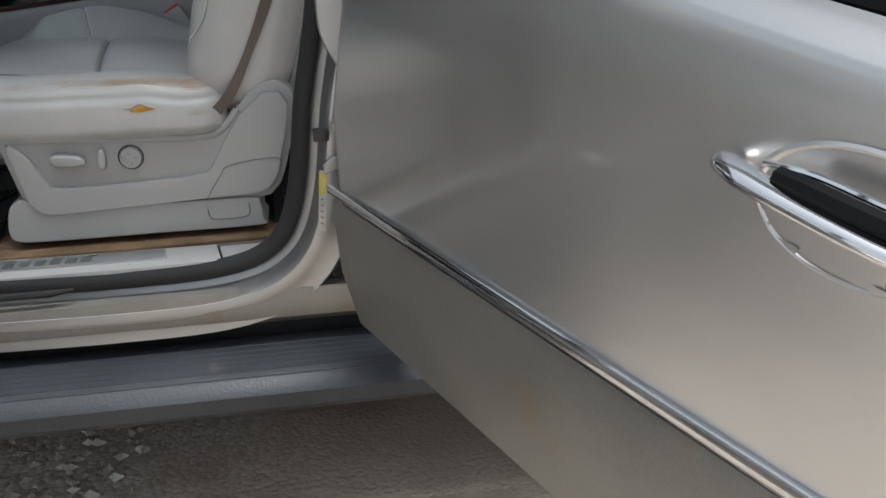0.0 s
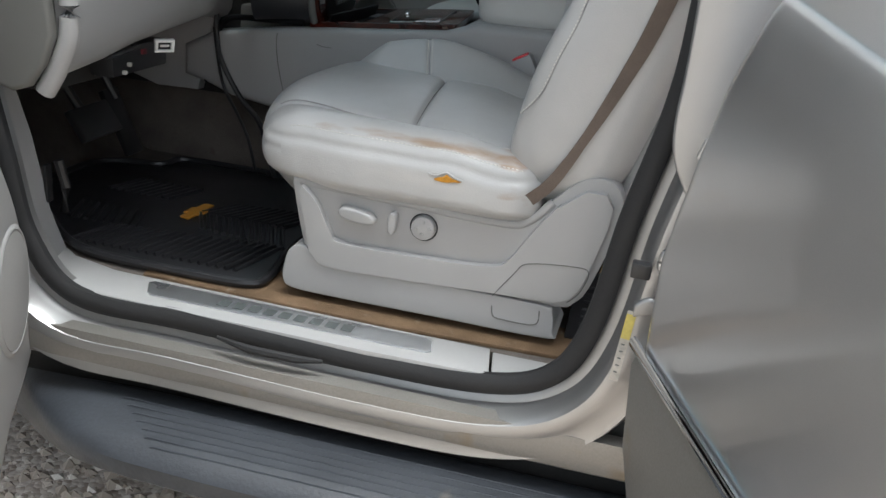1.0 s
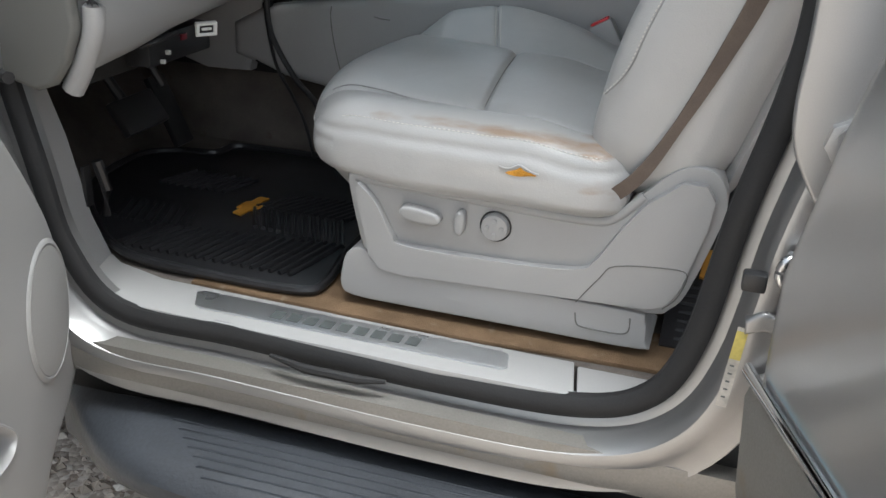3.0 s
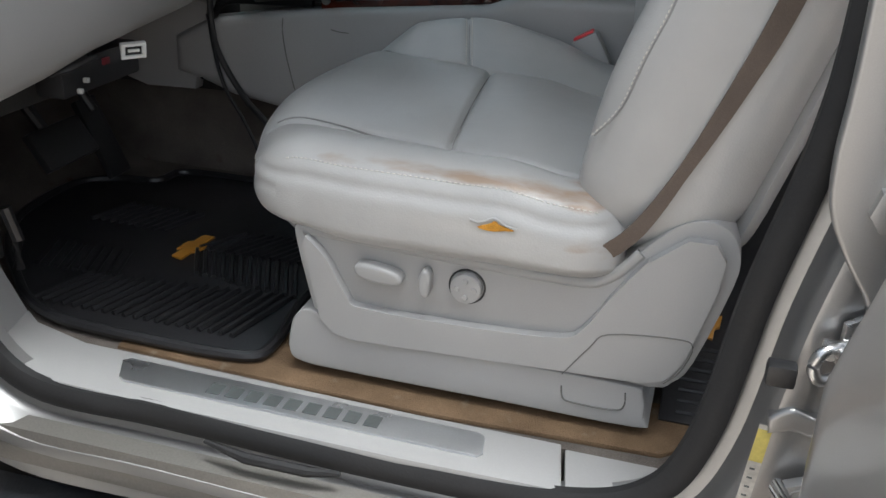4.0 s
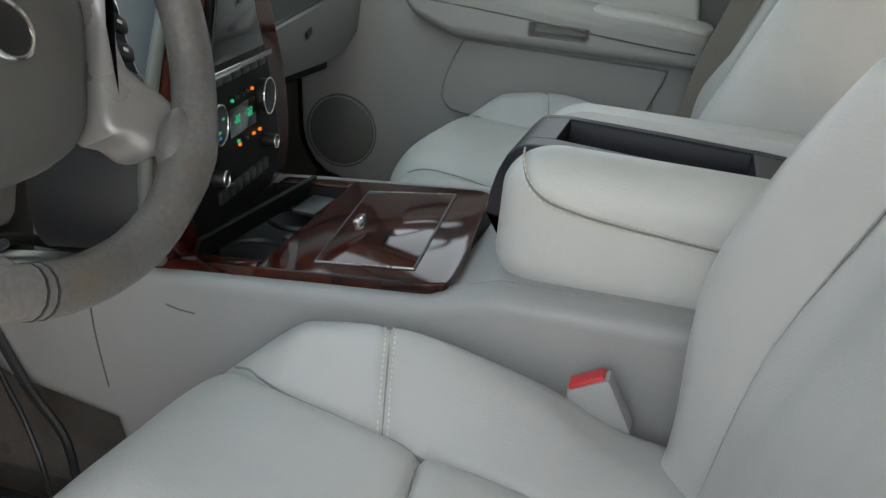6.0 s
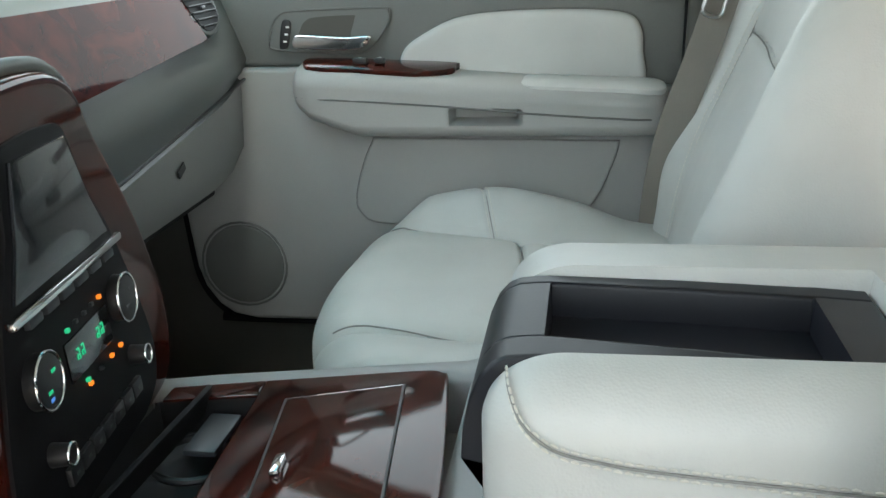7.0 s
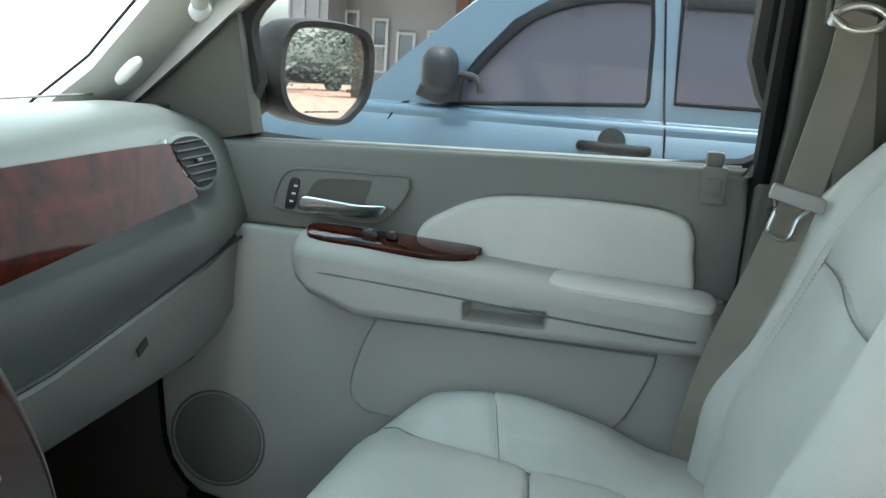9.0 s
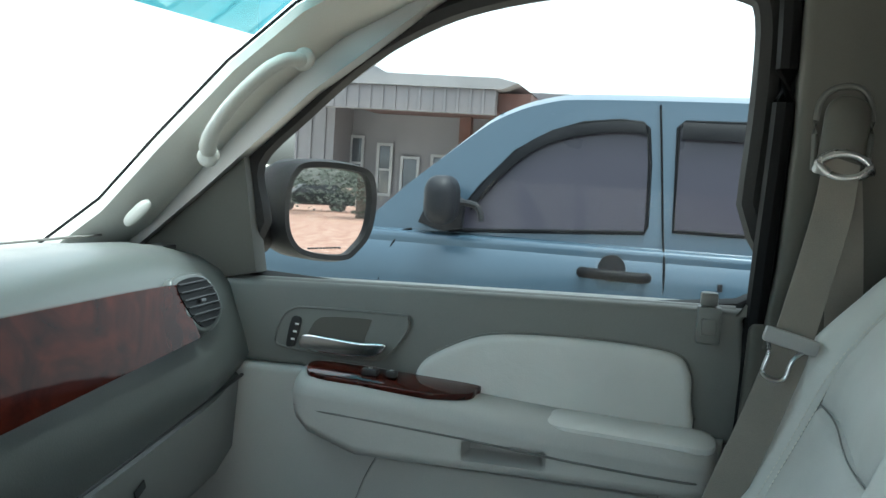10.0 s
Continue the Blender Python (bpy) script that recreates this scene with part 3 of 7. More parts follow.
# kick panel up the front of the opening
bm = loft([[(-0.30, 0.07, 0.57), (-0.335, 0.20, 0.57), (-0.40, 0.20, 0.57), (-0.36, 0.05, 0.57)], [(-0.318, 0.075, 0.66), (-0.345, 0.17, 0.66), (-0.43, 0.17, 0.66), (-0.39, 0.05, 0.66)],
           [(-0.352, 0.075, 0.80), (-0.36, 0.15, 0.80), (-0.46, 0.15, 0.80), (-0.43, 0.05, 0.80)], [(-0.385, 0.075, 0.95), (-0.385, 0.12, 0.95), (-0.50, 0.12, 0.95), (-0.47, 0.05, 0.95)], [(-0.40, 0.075, 1.1), (-0.40, 0.12, 1.1), (-0.50, 0.12, 1.1), (-0.47, 0.05, 1.1)]])
part("kick_panel", bm, PLASTIC, trim)
plate = part("plate", prism([(-0.121, 0.120), (-0.112, 0.128), (0.383, 0.119), (0.391, 0.112), (0.397, 0.080), (0.391, 0.073), (-0.092, 0.077), (-0.103, 0.084)], "z", 0.578, 0.5825, 0.0015), BRUSHED, trim, "brushed metal sill plate")
for i in range(9):
    part("mark_bar", box(0.024 + 0.0272 * i, 0.043 + 0.0272 * i, 0.0845, 0.1085, 0.5829, 0.5833), INK, plate)
lip = tube([(0.06, 0.018, 0.561), (0.12, 0.008, 0.557), (0.2, 0.010, 0.556), (0.24, 0.016, 0.558)], [0.003, 0.007, 0.007, 0.003], 8)
part("loose_seal", lip, SEAL, trim, "loose flap of black seal")

# soiled strip of carpet beside the sill
bm = prism([(-0.15, 0.150), (0.30, 0.138), (0.60, 0.150), (0.655, 0.20), (0.66, 0.26), (0.2, 0.27), (-0.05, 0.27), (-0.16, 0.2)], "z", 0.574, 0.582, 0.003)
tagged(part("carpet_edge", bm, CARPET_SOIL), "soiled brown carpet edge beside the sill", "carpet", kind="structure")


# ---- seats ----
def seat(name, label, driver):
    """A leather bucket seat; its cushion's front middle is the origin, x to the rear, y to the car's far side, z up from the floor."""
    hide = LEATHER if driver else LEATHER_P
    s = thing(name, label, "car seat", group="front seats")
    out = -1 if driver else 1
    seams = [[(0.0, -0.165), (0.05, -0.163), (0.11, -0.165), (0.209, -0.180), (0.308, -0.197), (0.389, -0.209), (0.54, -0.225)],
             [(0.0, 0.262), (0.05, 0.245), (0.10, 0.222), (0.224, 0.190), (0.272, 0.175), (0.383, 0.148), (0.54, 0.10)],
             [(0.308, -0.197), (0.292, -0.02), (0.270, 0.176)]]
    cross = [(0.195, 0.29), (0.228, 0.19)]
    size = (0.545, 0.59, 0.175)

    def shape(p):
        q = p.copy()
        q[:, 0] += size[0] / 2
        x, y, top = q[:, 0].copy(), q[:, 1].copy(), rise(p[:, 2], -0.05, 0.06)
        front = 1 - rise(x, 0.0, 0.25)
        q[:, 0] += front * (0.085 - 0.062 * rise(y, 0.0, 0.2)) * (np.abs(y) / 0.295) ** 2.5
        edge_in = np.interp(x, (0.0, 0.1, 0.224, 0.383, 0.54), (0.262, 0.222, 0.19, 0.148, 0.10))
        edge_out = np.interp(x, (0.0, 0.11, 0.308, 0.54), (-0.165, -0.165, -0.197, -0.225))
        up = 0.066 * rise(y - edge_in, -0.01, 0.085) * (1 - 0.85 * rise(x, 0.20, 0.52)) * rise(x, -0.02, 0.10)
        panel = np.clip((y - edge_out) / (edge_in - edge_out), 0, 1)
        pillow = 0.009 * (4 * panel * (1 - panel)) ** 0.5
        q[:, 2] += top * (up + pillow + 0.004 - 0.012 * rise(-y, 0.0, 0.22) - 0.012 * rise(x, 0.3, 0.55) - 0.006 * (1 - rise(x, 0.0, 0.10)) + 0.006 * np.exp(-((y + 0.235) / 0.03) ** 2) * rise(x, 0.03, 0.12))
        q[:, 1] *= 1 - 0.06 * front * (1 - rise(y, 0.0, 0.2))
        # bulge of the flanks and taper underneath
        q[:, 1] += np.sign(y) * 0.012 * np.cos(p[:, 2] * 15) * rise(np.abs(y), 0.2, 0.29)
        q[:, 1] -= np.sign(y) * 0.034 * (1 - rise(p[:, 2], -0.05, -0.006)) * rise(np.abs(y), 0.2, 0.28)
        q[:, 0] += 0.05 * (1 - rise(p[:, 2], -0.09, 0.02)) * front
        xy = q[:, :2]
        for k, line in enumerate(seams):
            d = near_line(xy, line)
            q[:, 2] -= top * (0.0075 * np.exp(-(d / 0.0038) ** 2) + 0.0045 * np.exp(-(d / 0.016) ** 2))
        d = near_line(xy, cross)
        q[:, 2] -= top * 0.004 * np.exp(-(d / 0.006) ** 2)
        # creases and sag
        q[:, 2] += top * 0.0035 * np.sin(x * 38 + 3 * y) * np.exp(-((x - 0.43) / 0.09) ** 2)
        # seam along the outer edge
        for sgn in (-1, 1):
            edge = np.abs(p[:, 2] - 0.055) * (np.sign(y) == sgn)
            lit = (np.abs(y) > 0.25) & (np.sign(y) == sgn)
            q[:, 1] -= np.where(lit, sgn * 0.004 * np.exp(-(edge / 0.0065) ** 2), 0)
        edge = np.abs(p[:, 2] - 0.035)
        q[:, 0] += np.where(x < 0.03, 0.0035 * np.exp(-(edge / 0.0065) ** 2), 0)
        q[:, 2] += 0.815
        return q

    bm, q, flat = soft(size, (0.068, 0.042, 0.052), (190, 200, 36), shape)
    skin = q.copy()
    cushion = part("cushion", bm, hide, s, "worn grey leather with a split bolster" if driver else "smooth light grey leather")
    me = cushion.data
    x, y, z = flat[:, 0] + size[0] / 2, flat[:, 1], flat[:, 2]
    wear, pale = np.zeros(len(x)), np.zeros(len(x))
    if driver:
        band = np.exp(-((z - 0.080) / 0.009) ** 2) * (y < -0.235) * rise(x, 0.06, 0.16)
        wear = band * (0.78 + 0.2 * rise(x, 0.2, 0.35)) + 0.66 * (y < -0.24) * rise(x, 0.40, 0.5) * np.exp(-((z - 0.01) / 0.03) ** 2)
        wear += 0.42 * np.exp(-((x - 0.50) / 0.025) ** 2) * (y < -0.16) * (z > 0.02)
        pale = np.exp(-((x - 0.36) / 0.07) ** 2 - ((z - 0.026) / 0.013) ** 2) * (y < -0.25) * 0.3
    for key, vals in (("wear", wear), ("pale", pale)):
        a = me.attributes.new(key, "FLOAT", "POINT")
        a.data.foreach_set("value", np.clip(vals, 0, 1).astype(np.float32))

    def on_skin(points):
        """The points of the cushion's surface nearest to places on its plain block."""
        home = flat + np.array((size[0] / 2, 0, 0))
        return settle(points, home, skin)

    def along(line, z, n=26):
        a = [Vector((*p, 0)) for p in line]
        out_ = smooth_line(a, max(2, n // (len(a) - 1)))
        return on_skin([(p.x, p.y, z) for p in out_])

    for shift in (-0.005, 0.005):
        line = along([(cross[0][0] + shift, cross[0][1]), (cross[1][0] + shift, cross[1][1])], size[2] / 2, 20)
        part("stitching", dashes(line, 0.006, 0.004, 0.0011, (0, 0, 0.0009)), THREAD, cushion)
    part("seam", tube(along([cross[0], cross[1]], size[2] / 2, 20), 0.0009, 6), SEAMLINE, cushion)
    for line in seams:
        run_ = [p for p in smooth_line([(a, b, 0) for a, b in line], 10) if 0.025 < p.x < 0.53]
        part("seam", tube([p + Vector((0, 0, 0.0008)) for p in on_skin([(p.x, p.y, size[2] / 2) for p in run_])], 0.0012, 6), SEAMLINE, cushion)
    line = on_skin([(0.0, yy, 0.044) for yy in np.linspace(-0.22, 0.22, 40)])
    part("stitching", dashes(line, 0.007, 0.0045, 0.0009, (-0.001, 0, 0.0005)), THREAD, cushion)
    for sgn in (-1, 1):
        line = [p + Vector((0, sgn * 0.0008, 0.0)) for p in on_skin([(0.05 + 0.46 * t, sgn * (size[1] / 2 - 0.011), 0.077) for t in np.linspace(0, 1, 60)])]
        if sgn == out or not driver:
            part("stitching", dashes(line, 0.007, 0.0045, 0.0008), THREAD, cushion)

    # backrest, leaning back
    lean = Matrix.Translation((0.565 if driver else 0.55, 0, 0.80)) @ Matrix.Rotation(radians(17), 4, "Y")
    bs = (0.17, 0.56, 0.66)
    bseams = [[(-0.30, -0.195), (0.1, -0.185), (0.33, -0.20)], [(-0.30, 0.195), (0.1, 0.185), (0.33, 0.20)], [(0.09, -0.186), (0.055, 0.0), (0.09, 0.186)]]

    def back_shape(p):
        q = p.copy()
        h = p[:, 2] + bs[2] / 2
        y = p[:, 1].copy()
        face = rise(-p[:, 0], -0.02, 0.07)
        side = rise(np.abs(y), 0.14, 0.255)
        q[:, 0] -= face * ((0.034 + (0.052 * rise(y, 0.05, 0.2) if driver else 0.012)) * side * (1 - 0.4 * rise(h, 0.35, 0.6)) * (1 - 0.55 * rise(y, 0.0, 0.15) * (1 - rise(h, 0.08, 0.3))) - 0.012 * np.cos(y * 8) + 0.018 * np.exp(-((h - 0.2) / 0.14) ** 2) - 0.012)
        q[:, 1] *= 1 - 0.16 * rise(h, 0.35, 0.66) + 0.02 * np.sin(h * 5)
        q[:, 0] += 0.05 * rise(h, 0.45, 0.66) * face
        q[:, 0] -= 0.03 * (1 - rise(h, 0, 0.12)) * (1 - face)
        d = np.min([near_line(np.stack([p[:, 2], y], 1), line) for line in bseams], axis=0)
        q[:, 0] += face * (0.009 * np.exp(-(d / 0.005) ** 2) + 0.009 * np.exp(-(d / 0.024) ** 2))
        q[:, 2] = h
        return q

    bm, q, flat = soft(bs, (0.06, 0.07, 0.09), (16, 150, 150), back_shape, lean)
    back = part("backrest", bm, hide, s)
    for key in ("wear", "pale"):
        back.data.attributes.new(key, "FLOAT", "POINT")
    if driver:
        zip_ = smooth_line([(0.495, -0.2765, 0.955), (0.522, -0.2768, 0.990), (0.541, -0.2772, 1.045), (0.5605, -0.2775, 1.095), (0.569, -0.276, 1.127), (0.578, -0.2745, 1.156), (0.587, -0.2715, 1.183), (0.593, -0.268, 1.207), (0.604, -0.258, 1.25), (0.618, -0.246, 1.30)], 5)
        part("stitching", dashes([p + Vector((-0.0015, -0.0005, 0)) for p in zip_], 0.006, 0.004, 0.0009), THREAD, back)
        part("seam", tube([p + Vector((0.0012, 0.0, 0)) for p in zip_], 0.0011, 6), SEAMLINE, back)
    edge = [lean @ Vector((-0.072 - 0.016 * math.sin(math.pi * t) - (0.012 if t < 0.6 else 0.012 * (1 - t) / 0.4) + (0.03 * max(0, t - 0.7) / 0.3), 0.262 * (1 - 0.13 * rise(0.05 + 0.6 * t, 0.35, 0.66)) * out, 0.06 + 0.56 * t)) for t in np.linspace(0, 1, 16)]
    part("stitching", dashes(edge, 0.008, 0.005, 0.0010), THREAD, back)
    home = flat
    for line in bseams:
        pts = [Vector((-bs[0] / 2, p.y, p.x)) for p in smooth_line([(a, b, 0) for a, b in line], 14)]
        rows = [lean @ p + Vector((-0.0008, 0, 0)) for p in settle(pts, home, q)]
        part("seam", tube(rows, 0.0012, 6), SEAMLINE, back)
    for line in () if driver else bseams[:2]:
        for off_ in (-0.006, 0.006):
            pts = [Vector((-bs[0] / 2, p.y + off_, p.x)) for p in smooth_line([(a, b, 0) for a, b in line], 16)]
            rows = [lean @ p + Vector((-0.0012, 0, 0)) for p in settle(pts, home, q)]
            part("stitching", dashes(rows, 0.007, 0.0045, 0.0009), THREAD, back)
    # hard shell behind and head restraint
    bm, q, flat = soft((0.035, 0.50, 0.58), (0.016, 0.05, 0.06), (4, 16, 18), None, lean @ pose(0.088, 0, 0.33))
    part("back_shell", bm, PLASTIC, s)
    bm, q, flat = soft((0.11, 0.28, 0.17), (0.05, 0.06, 0.06), (12, 20, 16), None, lean @ pose(-0.0, 0, 0.80))
    part("head_restraint", bm, hide, s)
    for yy in (-0.06, 0.06):
        part("restraint_post", tube([lean @ Vector((0, yy, 0.62)), lean @ Vector((0, yy, 0.74))], 0.007, 8), CHROME, s)

    # side shield with its recess, on the door side
    f = 1 if driver else -1
    y0 = out * 0.262
    outline = [(0.118, 0.772), (0.125, 0.786), (0.145, 0.788), (0.30, 0.778), (0.47, 0.772), (0.515, 0.782), (0.552, 0.822), (0.585, 0.855), (0.615, 0.866), (0.642, 0.858), (0.657, 0.83), (0.655, 0.79), (0.625, 0.685), (0.605, 0.655), (0.58, 0.643), (0.46, 0.640), (0.20, 0.630), (0.165, 0.635), (0.145, 0.66)]
    outline = [(p.x, p.z) for p in smooth_line([(a, 0, b) for a, b in outline], 3, True)]
    shift = Vector((0.015, 0, 0.009)) if driver else Vector((0, 0, 0))
    shield = part("side_shield", prism(outline, "y", y0 - out * 0.03, y0 + out * 0.022, 0.009, 3), PLASTIC, s, "grey plastic seat side cover")
    shield.location = shift
    rim = smooth_line([(0.138, 0, 0.778), (0.165, 0, 0.752), (0.192, 0, 0.705), (0.215, 0, 0.690), (0.35, 0, 0.690), (0.465, 0, 0.697), (0.495, 0, 0.715), (0.525, 0, 0.765), (0.56, 0, 0.815)], 5)
    lowline = [(0.560, 0.812), (0.60, 0.845), (0.630, 0.845), (0.643, 0.825), (0.640, 0.79), (0.615, 0.692), (0.598, 0.665), (0.575, 0.655), (0.46, 0.651), (0.205, 0.641), (0.175, 0.645), (0.155, 0.668), (0.133, 0.765)]
    ridge = [(p.x, p.z) for p in rim] + lowline
    part("raised_panel", prism(ridge, "y", y0 - out * 0.01, y0 + out * 0.036, 0.013, 4), PLASTIC, shield)
    part("top_lip", tube([(p.x, y0 + out * 0.021, p.z) for p in smooth_line([(0.13, 0, 0.782), (0.30, 0, 0.774), (0.47, 0, 0.768), (0.515, 0, 0.778), (0.55, 0, 0.816)], 5)], 0.007, 10, flat=0.6, up=(0, 1, 0)), PLASTIC, shield)
    if driver:
        k1 = smooth_line([(0.205, 0, 0.746), (0.213, 0, 0.7545), (0.245, 0, 0.752), (0.262, 0, 0.747), (0.268, 0, 0.738), (0.26, 0, 0.7315), (0.235, 0, 0.731), (0.211, 0, 0.736)], 4, True)
        part("slide_switch", prism([(p.x, p.z) for p in k1], "y", y0 - 0.022, y0 - 0.042, 0.006, 3), PLASTIC, shield)
        k2 = smooth_line([(0.293, 0, 0.757), (0.300, 0, 0.758), (0.304, 0, 0.748), (0.302, 0, 0.726), (0.296, 0, 0.722), (0.290, 0, 0.728), (0.289, 0, 0.745)], 4, True)
        part("recline_switch", prism([(p.x, p.z) for p in k2], "y", y0 - 0.022, y0 - 0.042, 0.005, 3), PLASTIC, shield)
        dial = part("lumbar_dial", disc((0.347, y0 - 0.026, 0.7385), (0, -1, 0), 0.0205, 0.012, 28, 0.0195, 0.002), PLASTIC, shield)
        part("dial_groove", ring((0.347, y0 - 0.0225, 0.7385), (0, -1, 0), 0.0225, 0.0012), BLACK, dial)
        for a in range(4):
            c = Vector((0.347, y0 - 0.0325, 0.7385)) + Vector((math.cos(a * math.pi / 2), 0, math.sin(a * math.pi / 2))) * 0.011
            part("dial_dimple", disc(c, (0, -1, 0), 0.0042, 0.002, 12, 0.003), PLASTIC, dial)
        cap = smooth_line([(0.475, 0, 0.648), (0.505, 0, 0.692), (0.525, 0, 0.713), (0.60, 0, 0.722), (0.622, 0, 0.715), (0.612, 0, 0.68), (0.595, 0, 0.660)], 4)
        part("cap_joint", tube([(p.x, y0 - 0.0362, p.z) for p in cap], 0.0009, 6), PLASTIC_CAP, shield)
    base = smooth_line([(0.118, 0, 0.66), (0.14, 0, 0.672), (0.19, 0, 0.655), (0.35, 0, 0.648), (0.55, 0, 0.645), (0.574, 0, 0.635), (0.578, 0, 0.60), (0.57, 0, 0.587), (0.40, 0, 0.587), (0.20, 0, 0.587), (0.125, 0, 0.590), (0.108, 0, 0.605), (0.11, 0, 0.635)], 3, True)
    cover = part("base_cover", prism([(p.x, p.z) for p in base], "y", out * 0.18, out * 0.292, 0.018, 4), PLASTIC, s)
    cover.location = shift
    part("slide_frame", box(0.12, 0.58, -0.2, 0.2, 0.58, 0.72, 0.01), BLACK, s)
    if driver:
        c2 = smooth_line([(0.475, 0, 0.628), (0.478, 0, 0.612), (0.49, 0, 0.607), (0.54, 0, 0.607), (0.553, 0, 0.615), (0.553, 0, 0.634)], 4)
        part("cap_joint", tube([(p.x, -0.2925, p.z) for p in c2], 0.0011, 6), PLASTIC_CAP, cover)
        # torn leather and the foam behind it
        hole = smooth_line([(0.352, 0, 0.829), (0.372, 0, 0.840), (0.380, 0, 0.8475), (0.388, 0, 0.840), (0.405, 0, 0.834), (0.412, 0, 0.830), (0.396, 0, 0.827), (0.38, 0, 0.8225), (0.362, 0, 0.8235)], 3, True)
        part("foam", prism([(0.397 + (p.x - 0.381) * 0.72, 0.842 + (p.z - 0.836) * 0.5) for p in hole], "y", -0.285, -0.3075, 0.001), FOAM, cushion, "orange foam in a torn bolster")
        flap = smooth_line([(0.34, 0, 0.842), (0.352, 0, 0.838), (0.365, 0, 0.8425), (0.38, 0, 0.851), (0.40, 0, 0.838), (0.415, 0, 0.834)], 5)
        part("torn_edge", tube([(0.397 + (p.x - 0.381) * 0.75, -0.3065, 0.846 + (p.z - 0.842) * 0.55) for p in flap], 0.0014, 6), LEATHER, cushion)
    return s


driver = seat("car_seat", "worn grey leather driver seat with torn bolster and power switches", True)
driver.location = (-0.02, 0.465, 0.0)
passenger = seat("car_seat", "clean light grey leather front passenger seat", False)
passenger.location = (-0.053, 1.543, 0.041)

# ---- centre console ----
con = thing("centre_console", "grey plastic centre console with wood lid and padded bin", "console", (0.1, 1.0, 0.58))
side = [(-0.42, 0.87), (-0.34, 0.912), (-0.20, 0.935), (-0.08, 0.950), (0.05, 0.963), (0.20, 0.978), (0.238, 0.99), (0.27, 1.0), (0.44, 1.005), (0.62, 1.005), (0.62, 0.58), (-0.1, 0.58), (-0.16, 0.745), (-0.30, 0.765), (-0.355, 0.785), (-0.42, 0.80)]
for y0_, y1_, up_ in ((0.785, 0.842, 0.0), (1.163, 1.21, 0.004)):
    part("side_wall", prism([(a, b + up_) for a, b in side], "y", y0_, y1_, 0.02, 4), PLASTIC, con)
part("core", prism([(-0.42, 0.86), (-0.34, 0.89), (0.205, 0.915), (0.206, 0.972)] + [p for p in side if p[0] > 0.22] + [(-0.1, 0.58), (-0.16, 0.745), (-0.42, 0.80)], "y", 0.83, 1.17), PLASTIC, con)
part("side_joint", tube(smooth_line([(-0.185, 0.784, 0.925), (-0.187, 0.784, 0.90), (-0.18, 0.784, 0.85), (-0.165, 0.784, 0.79)], 4), 0.0010, 6), PLASTIC_CAP, con)
part("scuff", tube([(-0.09, 0.7843, 0.912), (-0.075, 0.7843, 0.909), (-0.055, 0.7843, 0.9085)], 0.0009, 6), PLASTIC_CAP, con)
# the deck falls away to the front
SLOPE = Matrix(((1, 0, 0, 0), (0, 1, 0, 0), (0.1, 0, 1, -0.018), (0, 0, 0, 1)))
rear_edge = smooth_line([(0.005, 0.803, 0), (0.10, 0.805, 0), (0.185, 0.806, 0), (0.208, 0.812, 0), (0.217, 0.832, 0), (0.205, 0.98, 0), (0.187, 1.135, 0), (0.178, 1.157, 0), (0.155, 1.164, 0), (0.06, 1.162, 0), (-0.012, 1.160, 0)], 4)
wd = part("wood_deck", prism([(p.x, p.y) for p in rear_edge], "z", 0.970, 0.9875, 0.0025, 3, m=SLOPE), WOOD, con, "glossy dark red burl wood deck")
part("deck_rail", prism([(-0.115, 0.800), (0.005, 0.803), (0.003, 0.826), (-0.115, 0.826)], "z", 0.970, 0.9875, 0.002, m=SLOPE), WOOD, wd)
part("deck_rail", prism([(-0.115, 1.126), (-0.010, 1.126), (-0.012, 1.160), (-0.115, 1.156)], "z", 0.970, 0.9875, 0.002, m=SLOPE), WOOD, wd)
LIDQ = [(0.062, 0.834), (0.172, 0.842), (0.143, 1.128), (0.026, 1.110)]
lid = part("tray_lid", prism(LIDQ, "z", 0.9876, 0.9895, 0.0008, m=SLOPE), WOOD, con, "glossy wood sliding lid")
for i_, stuff_ in ((0, STEEL), (2, STEEL)):
    a, b = LIDQ[i_], LIDQ[(i_ + 1) % 4]
    part("lid_trim", tube([SLOPE @ Vector((*a, 0.9886)), SLOPE @ Vector((*b, 0.9886))], 0.0011, 6), stuff_, lid, "thin bright edge")
for i_ in (1, 3):
    a, b = LIDQ[i_], LIDQ[(i_ + 1) % 4]
    part("lid_gap", tube([SLOPE @ Vector((*a, 0.9880)), SLOPE @ Vector((*b, 0.9880))], 0.0020, 6), BLACK, lid)
part("latch", box(-0.0045, 0.0045, -0.015, 0.015, -0.003, 0.006, 0.002, m=SLOPE @ pose(0.060, 0.978, 0.990, 0, 0, 4)), CHROME, lid, "small chrome latch")
cup = part("cup_well", prism([(-0.12, 0.82), (0.008, 0.82), (-0.006, 1.13), (-0.12, 1.13)], "z", 0.916, 0.924), BLACK, con, "open black cup holder well")
for a, b in (((-0.12, 0.828), (0.004, 0.828)), ((-0.12, 1.125), (-0.008, 1.125)), ((0.004, 0.826), (-0.010, 1.126)), ((-0.118, 0.83), (-0.118, 1.13))):
    part("well_wall", tube([SLOPE @ Vector((*a, 0.953)), SLOPE @ Vector((*b, 0.953))], 0.004, 4, flat=8.0), BLACK, cup)
for yy in (0.91, 1.05):
    part("cup_rim", ring((-0.048, yy, 0.938), (0, 0, 1), 0.042, 0.004), BLACK, cup)
part("well_insert", box(-0.055, -0.022, 1.035, 1.11, 0.948, 0.955, 0.003), SATIN, cup)
